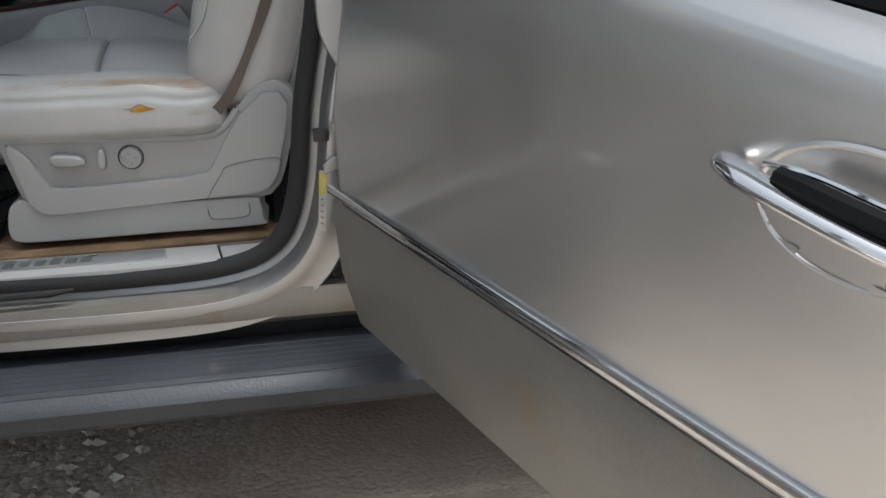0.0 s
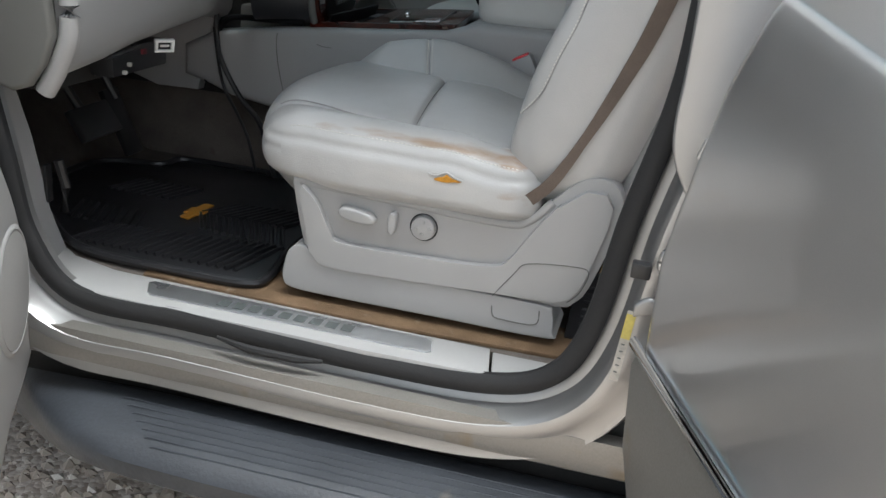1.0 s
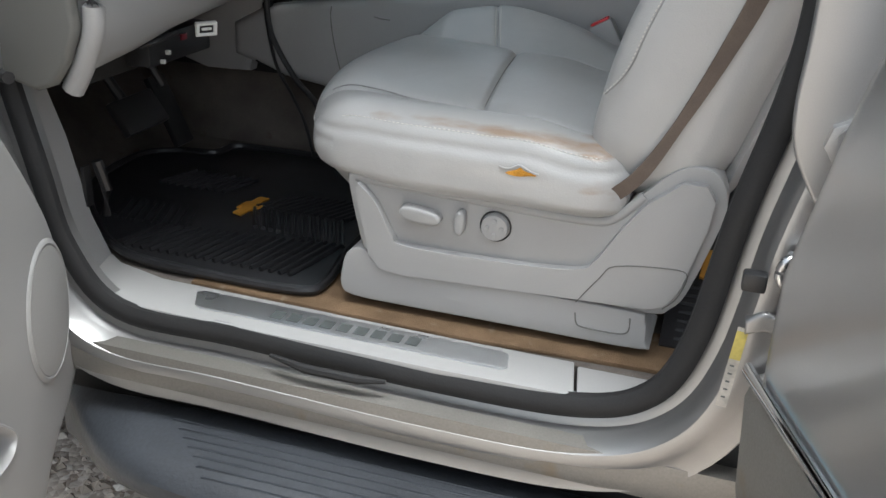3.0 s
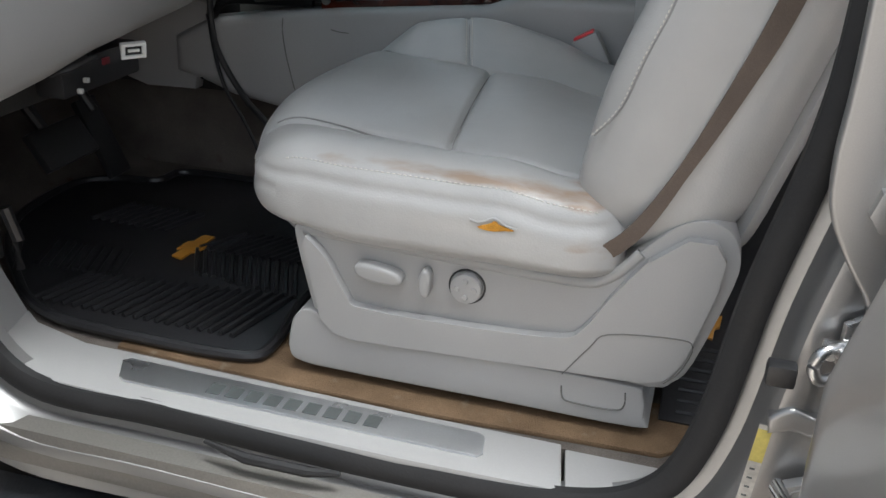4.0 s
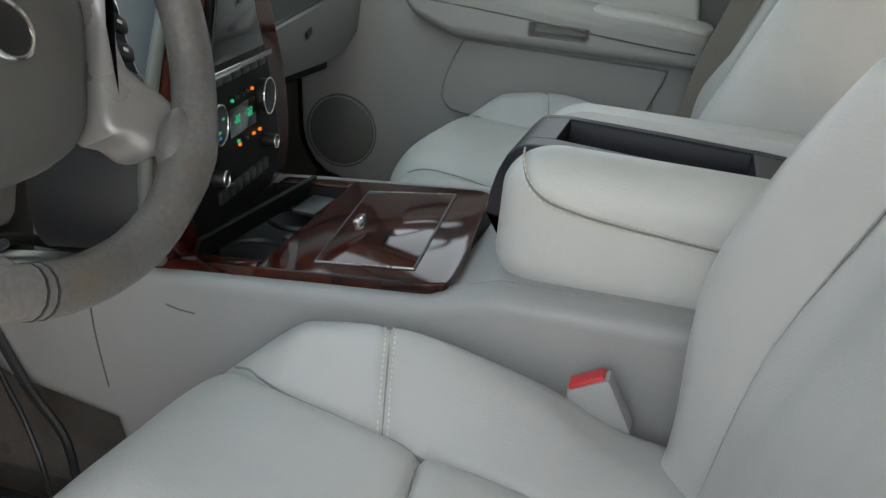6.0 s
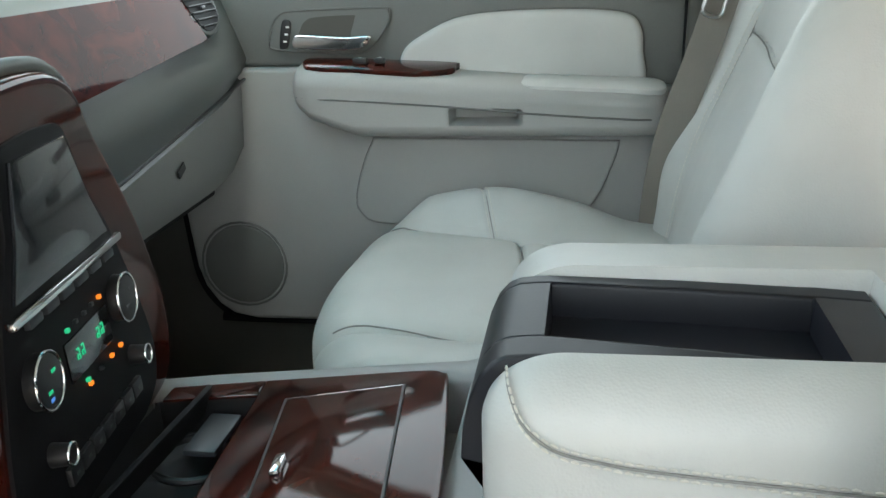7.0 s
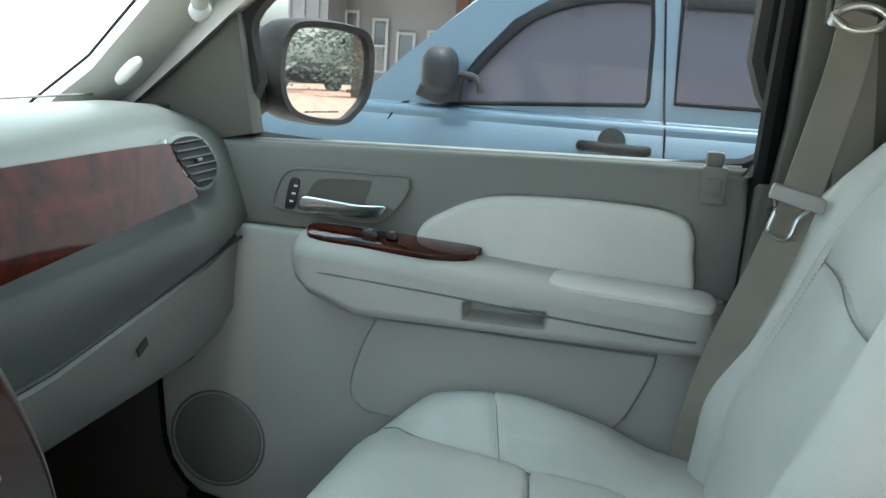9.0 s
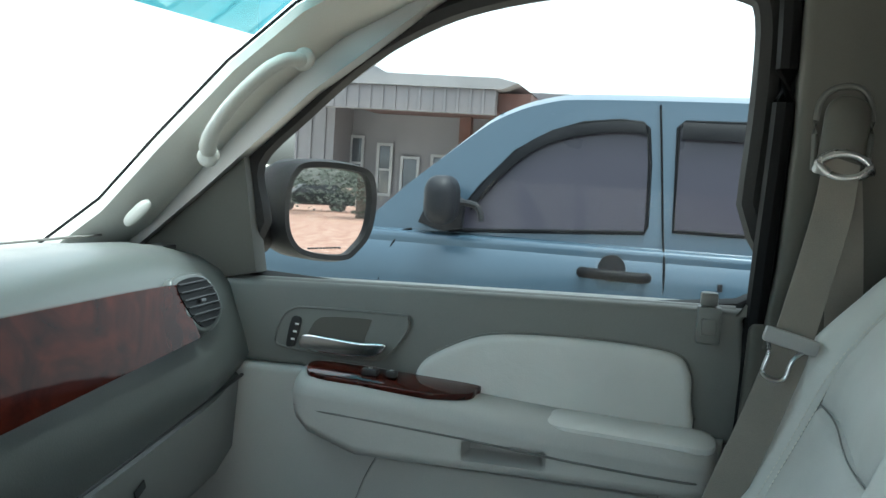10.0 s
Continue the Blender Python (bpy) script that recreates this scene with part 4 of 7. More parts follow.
part("well_insert", box(-0.02, -0.008, 0.93, 0.95, 0.925, 0.957, 0.003), SATIN, cup)
part("open_flap", box(-0.003, 0.003, -0.150, 0.150, 0.0, 0.030, 0.0015, m=pose(-0.078, 0.985, 0.945, 0, 14, -3)), MATT, con)
# armrest bin, hollow along its middle
def bin_shape(p):
    q = p.copy()
    q[:, 0] += 0.012 * np.cos(p[:, 1] * 9)
    q[:, 2] += 0.010 * np.cos(p[:, 1] * 8)
    mid = (1 - rise(np.abs(p[:, 1] + 0.031), 0.0795, 0.0845)) * rise(p[:, 2], -0.02, 0.03) * (1 - rise(p[:, 0], 0.068, 0.076))
    q[:, 2] -= 0.045 * mid
    return q


bm, q, flat = soft((0.44, 0.335, 0.155), (0.06, 0.045, 0.045), (70, 90, 30), bin_shape, pose(0.465, 1.005, 1.053))
arm = part("armrest_bin", bm, LEATHER_P, con, "padded light grey armrest lid")
for key in ("wear", "pale"):
    arm.data.attributes.new(key, "FLOAT", "POINT")


SPINE = mat("satin navy black plastic", (0.013, 0.014, 0.019), 0.38, 0, 0.1, 6, 400, 0.1, depth=0.0005, spec=0.3)
# dark spine that rolls over the front, with a sunken tray
roll = [(0.252, 1.050), (0.233, 1.054), (0.2345, 1.075), (0.2395, 1.097), (0.247, 1.115), (0.256, 1.1255), (0.266, 1.1300), (0.280, 1.1315), (0.289, 1.132), (0.2912, 1.132), (0.2928, 1.132), (0.296, 1.132), (0.40, 1.130), (0.494, 1.1265), (0.499, 1.1265), (0.501, 1.1265), (0.506, 1.1265), (0.545, 1.124)]
rings = []
for x, z in roll:
    t = min(max((x - 0.292) / 0.208, 0), 1)
    lo_, hi_ = 0.928 - 0.022 * t, 1.037 - 0.006 * t
    sunk = 0.03 if 0.292 < x < 0.50 else 0.0
    cols = [(0.890, -0.035), (0.890, -0.004), (0.8915, -0.001), (0.895, 0.0), (0.897, 0.0), (lo_ - 0.004, 0.0), (lo_ - 0.0012, 0.0), (lo_, -0.001), (lo_ + 0.001, -sunk * 0.12), (lo_ + 0.003, -sunk * 0.95), (lo_ + 0.007, -sunk), (hi_ - 0.007, -sunk), (hi_ - 0.003, -sunk * 0.95), (hi_ - 0.001, -sunk * 0.12), (hi_, -0.001), (hi_ + 0.0012, 0.0), (hi_ + 0.004, 0.0), (1.051, 0.0), (1.053, 0.0), (1.0565, -0.001), (1.058, -0.004), (1.058, -0.035)]
    rings.append([(x + (0.02 if d < -0.03 and x < 0.27 and not sunk else 0), y, z + d) for y, d in cols])
top = part("armrest_spine", loft(rings, False, False), SPINE, arm, "satin dark grey armrest spine with a tray")
bin_skin = q + np.array((0.465, 1.005, 1.053))
near_side = bin_skin[bin_skin[:, 1] < 0.90]


def on_bin(x, z):
    return Vector(near_side[np.argmin((near_side[:, 0] - x) ** 2 + (near_side[:, 2] - z) ** 2)])


line = smooth_line([(0.268, 0, 1.127), (0.273, 0, 1.118), (0.280, 0, 1.107), (0.292, 0, 1.0965), (0.308, 0, 1.0885), (0.335, 0, 1.083), (0.364, 0, 1.079), (0.455, 0, 1.072), (0.60, 0, 1.062)], 6)
flush = [on_bin(p.x, p.z).y for p in line]
flush = [min(flush[max(0, i - 2):i + 3]) for i in range(len(flush))]
for turn in range(4):
    flush = [flush[0]] + [(a + b + c) / 3 for a, b, c in zip(flush, flush[1:], flush[2:])] + [flush[-1]]
line = [Vector((p.x, y - 0.0008, p.z)) for p, y in zip(line, flush)]
for dz in (-0.0035, 0.0035):
    part("stitching", dashes([p + Vector((0, -0.001, dz)) for p in line], 0.007, 0.0055, 0.0012), THREAD, arm)
part("seam", tube([p + Vector((0, -0.0004, 0)) for p in line], 0.0011, 6), SEAMLINE, arm)

# seat belt buckle
buckle = thing("belt_buckle", "grey belt buckle with a red release button", "seat belt", (0.44, 0.735, 0.85))
stem = Matrix.Translation((0.408, 0.750, 0.899)) @ Matrix.Rotation(radians(-30), 4, "Y")
part("stalk", box(-0.016, 0.016, -0.010, 0.010, -0.11, 0.02, 0.006, m=stem), PLASTIC, buckle)
body = part("housing", box(-0.023, 0.023, -0.015, 0.015, 0.0, 0.06, 0.007, m=stem), PLASTIC, buckle)
part("button", box(-0.018, 0.018, -0.011, 0.011, 0.058, 0.064, 0.003, m=stem), RED, body, "red release button")

# driver's belt webbing over the shield
belt = thing("driver_belt", "brown stained belt webbing beside the driver seat", "seat belt", (0.5, 0.2, 0.8))
path = smooth_line([(0.465, 0.180, 0.785), (0.497, 0.176, 0.815), (0.538, 0.172, 0.858), (0.583, 0.172, 0.942), (0.624, 0.172, 1.034), (0.656, 0.168, 1.12), (0.705, 0.13, 1.30), (0.75, 0.10, 1.52)], 5)
rings = []
for i, p in enumerate(path):
    k = 0.55 + 0.45 * abs(math.cos(i * 0.11))
    wv = Vector((0.0112, 0.0045, -0.006)) * k
    nrm = Vector((0.3, -0.9, 0.1)).normalized() * 0.0012
    rings.append([p - wv - nrm, p + wv - nrm, p + wv + nrm, p - wv + nrm])
part("webbing", loft(rings), BELT, belt)
part("slot", box(0.425, 0.505, 0.182, 0.195, 0.776, 0.80, 0.003), PLASTIC, belt)

# ---- dashboard ----
dash = thing("dashboard", "grey moulded dashboard with dark lower face and wood trim", "dashboard", (-0.4, 1.0, 1.0))


def dash_ring(y):
    k = rise(np.array([y]), 0.75, 1.25)[0]
    low = (0.905 + 0.13 * (y - 0.05)) * (1 - k) + 1.005 * k
    end = rise(np.array([y]), 1.72, 1.92)[0]
    seam = 1.06 + (0.06 + 0.13 * max(0, y - 1.36)) * k
    face = -0.262 - 0.02 * end
    back = 0.02 * (1 - k)
    deep = 0.055 * (1 - k)
    row = [(-0.95, y, 1.30), (-0.60, y, 1.365), (-0.42, y, 1.385 - 0.02 * end), (-0.36 - back, y, 1.385 - 0.03 * end), (-0.325 - back, y, 1.372 - 0.035 * end), (-0.305 - back, y, 1.345 - 0.03 * end),
            (face + 0.004 - back * 0.7, y, 1.24), (face + 0.012, y, (1.24 + seam) / 2), (face + 0.004, y, seam + 0.006), (face - 0.006, y, seam), (face + 0.002, y, seam - 0.008),
            (face - 0.004 + 0.02 * (1 - k), y, low + 0.06), (face - 0.03 + 0.03 * (1 - k), y, low + 0.012), (face - 0.07, y, low), (-0.55, y, low + 0.03), (-0.95, y, 1.0)]
    return [(x - (deep if 5 < i < 14 else 0), y_, z) for i, (x, y_, z) in enumerate(row)]


ys = list(np.linspace(0.05, 1.905, 40))
rings = [dash_ring(y) for y in ys]
up = loft([r[:11] for r in rings], False, False)
part("dash_top", up, DASH, dash, "sage grey upper dashboard")
lo = loft([r[10:] for r in rings], False, False)
part("dash_lower", lo, SHADED_DASH, dash, "pale grey lower dashboard, shade darkened into its colour")
part("end_cap", prism([(-0.40, 0.93), (-0.30, 0.905), (-0.272, 0.915), (-0.245, 0.95), (-0.225, 1.0), (-0.24, 1.12), (-0.28, 1.36), (-0.42, 1.38), (-0.60, 1.30)], "y", 0.030, 0.052, 0.008, 3), PLASTIC_CAP, dash, "dark grey dashboard end cover")
bm = tube(smooth_line([(-0.262, 0.06, 0.905), (-0.235, 0.06, 0.95), (-0.213, 0.06, 1.01), (-0.22, 0.06, 1.12), (-0.262, 0.06, 1.34)], 5), 0.016, 10)
part("end_roll", bm, PLASTIC, dash)
part("seam", tube([(-0.264, y, 1.06 + (0.06 + 0.13 * max(0, y - 1.36)) * rise(np.array([y]), 0.75, 1.25)[0]) for y in np.linspace(1.2, 1.855, 12)], 0.003, 6), BLACK, dash)
# wood strip and vent on the far side
bm = loft([[(-0.288, y, 1.342 - 0.03 * max(0, y - 1.6)), (-0.270, y, 1.298), (-0.2535, y, 1.240 + 0.075 * (y - 1.3)), (-0.285, y, 1.240 + 0.075 * (y - 1.3)), (-0.33, y, 1.335)] for y in np.linspace(1.16, 1.69, 10)])
part("wood_strip", bm, WOOD_SATIN, dash, "glossy dark red wood strip")
VM = Matrix.Translation((-0.283, 1.727, 1.308)) @ Matrix.Rotation(radians(-24), 4, "Y")
vo = smooth_line([(0, -0.062, 0.028), (0, -0.03, 0.044), (0, 0.035, 0.040), (0, 0.062, 0.012), (0, 0.058, -0.020), (0, 0.010, -0.042), (0, -0.035, -0.034)], 4, True)
mouth = [p * 0.82 for p in vo]
vent = part("side_vent", prism([(p.y, p.z) for p in vo], "x", -0.02, 0.008, 0.005, 3, m=VM), DASH, dash, "round cornered side air vent")
part("vent_mouth", prism([(p.y * 0.82, p.z * 0.82) for p in vo], "x", 0.003, 0.0095, 0.0, m=VM), MATT, vent)
for i in range(6):
    z = -0.027 + i * 0.0112
    hits_ = [a.y + (b.y - a.y) * (z - a.z) / (b.z - a.z) for a, b in zip(mouth, mouth[1:] + mouth[:1]) if (a.z - z) * (b.z - z) < 0]
    if len(hits_) > 1:
        part("slat", box(0.006, 0.0125, min(hits_) + 0.001, max(hits_) - 0.001, z - 0.001, z + 0.0012, 0.0005, m=VM), BLACK, vent)
part("vent_tab", box(0.010, 0.0145, -0.006, 0.008, -0.001, 0.004, 0.001, m=VM), SATIN, vent)
part("glovebox_slot", box(-0.001, 0.001, -0.012, 0.012, -0.006, 0.006, m=pose(-0.2595, 1.555, 1.098, 25)), BLACK, dash)
part("demister", prism([(-0.40, 1.70), (-0.37, 1.71), (-0.37, 1.83), (-0.40, 1.83)], "z", 1.372, 1.379, 0.002), BLACK, dash)
part("top_joint", tube([(-0.48, y, 1.3865) for y in np.linspace(1.1, 1.8, 6)], 0.002, 6), PLASTIC_CAP, dash)
# knee bolster: a smooth roll that turns back to the console
rings = []
for y in np.linspace(0.056, 0.90, 44):
    turn = rise(np.array([y]), 0.56, 0.82)[0]
    low = float(np.interp(y, (0.05, 0.2, 0.31, 0.46, 0.65, 0.80, 0.9), (0.915, 0.930, 0.947, 0.960, 0.976, 0.936, 0.93)))
    x0 = -0.236 - 0.085 * turn
    high = 1.108 - 0.02 * rise(np.array([y]), 0.40, 0.50)[0] + 0.05 * rise(np.array([y]), 0.70, 0.84)[0]
    rings.append([(x0 - 0.12, y, high + 0.004), (x0 - 0.05, y, high + 0.002), (x0 - 0.024, y, high - 0.002), (x0 - 0.009, y, high - 0.010), (x0 - 0.002, y, high - 0.026), (x0 + 0.002, y, 0.6 * high + 0.4 * low), (x0 + 0.002, y, 0.35 * high + 0.65 * low), (x0 - 0.004, y, low + 0.026), (x0 - 0.014, y, low + 0.009), (x0 - 0.032, y, low), (x0 - 0.12, y, low + 0.006)])
part("knee_bolster", loft(rings, False, False), PLASTIC, dash, "smooth pale grey knee panel")
# switch panel beside the column
cover = smooth_line([(0, 0.06, 1.060), (0, 0.23, 1.066), (0, 0.375, 1.060), (0, 0.405, 1.072), (0, 0.417, 1.100), (0, 0.42, 1.20), (0, 0.40, 1.235), (0, 0.20, 1.245), (0, 0.06, 1.235)], 4, True)
panel = part("switch_panel", prism([(p.y, p.z) for p in cover], "x", -0.30, -0.240, 0.010, 3), PLASTIC_CAP, dash, "grey framed headlamp switch panel")
face_ = smooth_line([(0, 0.09, 1.085), (0, 0.24, 1.088), (0, 0.355, 1.082), (0, 0.378, 1.098), (0, 0.385, 1.16), (0, 0.36, 1.205), (0, 0.20, 1.215), (0, 0.09, 1.21)], 4, True)
part("switch_face", prism([(p.y, p.z) for p in face_], "x", -0.242, -0.2375, 0.001), BLACK, panel, "black switch face")
dial = part("lamp_dial", disc((-0.233, 0.332, 1.134), (1, 0, 0), 0.026, 0.016, 24, 0.022, 0.003), BLACK, panel)
part("dial_trim", ring((-0.226, 0.332, 1.134), (1, 0, 0), 0.0265, 0.0020), CHROME, dial)
for y, z in ((0.326, 1.138), (0.340, 1.128)):
    part("dial_mark", box(-0.2248, -0.2242, y - 0.0025, y + 0.0025, z - 0.002, z + 0.002), WHITE, dial)
for yy, zz in ((0.255, 1.112), (0.262, 1.134), (0.225, 1.150), (0.20, 1.125), (0.155, 1.14)):
    key = part("button", box(-0.239, -0.2345, yy - 0.010, yy + 0.010, zz - 0.007, zz + 0.007, 0.002), SATIN, panel)
    part("button_mark", box(-0.2346, -0.2341, yy - 0.003, yy + 0.003, zz - 0.002, zz + 0.002), WHITE, key)
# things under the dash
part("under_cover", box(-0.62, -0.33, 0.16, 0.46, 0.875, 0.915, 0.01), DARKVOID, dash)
obd = part("fuse_block", box(-0.31, -0.262, 0.25, 0.435, 0.895, 0.945, 0.006), BLACK, dash)
SK = pose(-0.250, 0.402, 0.9365, 0, 12, -38)
for a, b, c, d in ((-0.019, 0.019, 0.0075, 0.012), (-0.019, 0.019, -0.012, -0.0075), (-0.019, -0.013, -0.0075, 0.0075), (0.013, 0.019, -0.0075, 0.0075)):
    part("socket_frame", box(-0.004, 0.006, a, b, c, d, 0.001, m=SK), WHITE, obd, "white socket frame")
part("socket_back", box(-0.004, 0.001, -0.013, 0.013, -0.0075, 0.0075, m=SK), BLACK, obd)
part("socket_tongue", box(0.0, 0.004, -0.008, 0.009, -0.002, 0.002, m=SK), WHITE, obd)
part("fuse", box(-0.262, -0.257, 0.34, 0.354, 0.926, 0.936, 0.001), mat("dull red plastic", (0.12, 0.012, 0.02), 0.5), obd, "dull red fuse")
part("release_lever", tube([(-0.27, 0.236, 0.933), (-0.252, 0.25, 0.940), (-0.248, 0.305, 0.946), (-0.262, 0.315, 0.947)], [0.006, 0.008, 0.007, 0.005], 8, flat=0.6), BLACK, dash)
for yy, zz in ((0.296, 0.914), (0.280, 0.902)):
    part("wire_plug", box(-0.262, -0.254, yy - 0.0035, yy + 0.0035, zz - 0.0035, zz + 0.0035, 0.0015), PLASTIC_DOOR, obd)
# unseen dark sheet, added to keep the passenger footwell dim
part("footwell_shade_panel", box(-0.92, -0.345, 1.15, 1.87, 0.975, 0.992, 0.004), DARKVOID, dash, "added dark panel that shades the passenger footwell")
column = smooth_line([(0, 0.43, 1.26), (0, 0.435, 1.16), (0, 0.455, 1.118), (0, 0.52, 1.094), (0, 0.61, 1.092), (0, 0.70, 1.104), (0, 0.735, 1.14), (0, 0.74, 1.26)], 5)
part("column_panel", prism([(p.y, p.z) for p in column], "x", -0.33, -0.275, 0.008, 2), PLASTIC_CAP, dash, "dark grey column surround")
part("column_rim", tube([(-0.248, p.y, p.z + 0.008) for p in column], 0.017, 10), PLASTIC_CAP, dash)
part("column_gap", tube([(-0.250, p.y, p.z - 0.007) for p in column[4:-4]], 0.006, 8), MATT, dash)
part("column_hole", prism([(0.475, 1.13), (0.50, 1.115), (0.58, 1.115), (0.60, 1.15), (0.55, 1.17), (0.48, 1.165)], "x", -0.276, -0.2735, 0.0), MATT, dash)
part("console_flank", prism([(-0.335, 0.985), (-0.62, 0.985), (-0.62, 0.80), (-0.495, 0.762), (-0.388, 0.765)], "y", 0.798, 0.83, 0.004), PLASTIC, dash, "grey panel beside the tunnel")
part("console_gap", tube(smooth_line([(-0.13, 0.80, 0.953), (-0.20, 0.80, 0.950), (-0.285, 0.80, 0.946), (-0.318, 0.797, 0.935), (-0.338, 0.795, 0.90), (-0.365, 0.795, 0.79)], 5), 0.007, 8), MATT, dash)

# ---- centre stack ----
stack = thing("centre_stack", "centre stack with wood surround, screen and climate dials", "car radio", (-0.12, 1.0, 1.0))
tilt = Matrix.Translation((-0.1213, 1.0, 1.0859)) @ Matrix.Rotation(radians(7.4), 4, "Z") @ Matrix.Rotation(radians(-4.3), 4, "Y")
half = [(0.14, -0.140), (0.192, -0.134), (0.219, -0.105), (0.228, -0.058), (0.214, 0.012), (0.182, 0.082), (0.138, 0.154), (0.115, 0.200), (0.06, 0.225)]
face = smooth_line([(0, -y, z) for y, z in half] + [(0, y, z) for y, z in half[::-1]], 5)
part("surround", prism([(p.y, p.z) for p in face], "x", -0.024, 0.0, 0.012, 4, m=tilt), WOOD, stack, "glossy wood surround")
part("stack_body", prism([(p.y * 0.96, p.z * 0.97) for p in face], "x", -0.16, -0.020, 0.004, m=tilt), SATIN, stack, "dark stack housing")
part("hood", tube([tilt @ Vector((-0.016, p.y * 1.02, p.z * 1.015 + 0.002)) for p in face if p.z > -0.125], 0.008, 10), PLASTIC_DARK, stack)
half = [(0.10, -0.132), (0.142, -0.118), (0.160, -0.085), (0.150, -0.029), (0.116, 0.058), (0.082, 0.113), (0.062, 0.172), (0.03, 0.182)]
inner = smooth_line([(0, -y, z) for y, z in half] + [(0, y, z) for y, z in half[::-1]], 4)
fascia = part("fascia", prism([(p.y, p.z) for p in inner], "x", -0.02, 0.004, 0.003, 2, m=tilt), MATT, stack, "black control fascia")
scr = part("screen", prism([(-0.098, 0.066), (0.098, 0.066), (0.074, 0.108), (0.052, 0.168), (-0.052, 0.168), (-0.074, 0.108)], "x", 0.002, 0.008, 0.002, m=tilt), SCREEN, stack, "glossy dark touch screen")
part("screen_bar", box(0.004, 0.013, -0.116, 0.116, 0.052, 0.060, 0.003, m=tilt), CHROME, scr, "chrome bar under the screen")
for i in range(6):
    part("bar_key", box(0.003, 0.010, -0.088 + i * 0.032, -0.064 + i * 0.032, 0.042, 0.050, 0.002, m=tilt), SATIN, stack)
for yy in (-0.0906, 0.0906):
    k = part("climate_dial", disc((0.009, yy, 0), (1, 0, 0), 0.0235, 0.014, 28, 0.0222, 0.002, m=tilt), BLACK, stack, "black dial with a bright ring")
    part("dial_trim", ring((0.015, yy, 0), (1, 0, 0), 0.0238, 0.0014, m=tilt), CHROME, k)
    for i, (a, b) in enumerate(((0.007, 0.006), (-0.005, -0.008))):
        part("dial_mark", box(0.0155, 0.0165, yy + a - 0.0035, yy + a + 0.0035, b - 0.0014, b + 0.0014, m=tilt), SATIN if yy > 0 else GREEN_LED, k)
part("dial_mark", box(0.0155, 0.0165, -0.098, -0.092, -0.016, -0.013, m=tilt), BLUE_LED, stack)
part("display", box(0.003, 0.006, -0.036, 0.060, -0.030, 0.006, 0.001, m=tilt), SCREEN, stack)
for cy in (-0.016, -0.006, 0.030, 0.040):
    for a, b, w_, h_ in ((0, 0.0055, 0.0026, 0.0007), (0, 0, 0.0022, 0.0007), (0.0024, 0.0027, 0.0007, 0.0022), (0.0024, -0.0027, 0.0007, 0.0022), (-0.0024, -0.0022, 0.0007, 0.0017)):
        part("digit_bar", box(0.006, 0.0068, cy + a - w_, cy + a + w_, -0.011 + b - h_, -0.011 + b + h_, 0.0, m=tilt), GREEN_LED, stack)
for yy, zz, lamp in ((-0.024, 0.015, GREEN_LED), (-0.006, 0.016, SATIN), (0.013, 0.016, SATIN), (0.031, 0.017, SATIN), (0.050, 0.017, AMBER_LED), (-0.008, -0.039, GREEN_LED), (-0.005, -0.044, AMBER_LED), (0.022, -0.042, SATIN), (0.049, -0.042, AMBER_LED), (0.073, -0.042, AMBER_LED)):
    part("lamp", box(0.004, 0.0075, yy - 0.0024, yy + 0.0024, zz - 0.0018, zz + 0.0018, 0.0005, m=tilt), lamp, stack)
for i in range(7):
    yy = -0.072 + i * 0.026
    key = part("button", box(0.003, 0.009, yy - 0.0115, yy + 0.0115, -0.101, -0.085, 0.002, m=tilt), BLACK, stack)
    part("button_mark", box(0.0092, 0.0096, yy - 0.003, yy + 0.003, -0.095, -0.092, m=tilt), INK, key)
for yy in (-0.0956, 0.0956):
    knob = part("small_knob", disc((0.011, yy, -0.063), (1, 0, 0), 0.0105, 0.020, 18, 0.009, 0.002, m=tilt), BLACK, stack)
    part("knob_trim", ring((0.021, yy, -0.063), (1, 0, 0), 0.0092, 0.0013, m=tilt), CHROME, knob)
# unseen block, added to stop light crossing between the footwells
part("core", box(-0.93, -0.30, 0.84, 1.16, 0.75, 1.25, 0.02), DARKVOID, stack, "unseen black block that stops light behind the stack")
part("lower_core", box(-0.34, -0.135, 0.845, 1.15, 0.80, 0.97, 0.01), PLASTIC_CAP, stack)

# ---- steering wheel ----
wheel = thing("steering_wheel", "worn grey leather steering wheel with scuffed rim", "steering wheel", (-0.05, 0.43, 1.2))
SPOKE = mat("satin silver spoke", (0.26, 0.255, 0.25), 0.28, 0.4, 0.05, 10, 300, 0.05)
WM = Matrix.Translation((0.0194, 0.390, 1.306)) @ Matrix.Rotation(radians(-3.5), 4, "Z") @ Matrix.Rotation(radians(61.7), 4, "Y")
WORN_RIM = mat("worn grey rim leather", (0.105, 0.102, 0.098), 0.42, 0, 0.22, 16, 260, 0.3, dirt=(0.11, 0.09, 0.065), dirt_amount=0.45)
GREY_HUB = mat("grey hub plastic", (0.095, 0.093, 0.088), 0.45, 0, 0.05, 6, 500, 0.15, depth=0.0006)
R = 0.187
n = 72
path = [WM @ Vector((R * math.cos(2 * math.pi * i / n), R * math.sin(2 * math.pi * i / n), 0)) for i in range(n)]
rad = [0.0158 + 0.0035 * sum(math.exp(-(((360 * i / n - a + 180) % 360 - 180) / 9) ** 2) for a in (40, -40, 96, -96)) for i in range(n)]
axis = (WM.to_3x3() @ Vector((0, 0, 1)))
rim = part("rim", tube(path, rad, 14, True, up=axis), WORN_RIM, wheel, "scuffed grey leather rim")
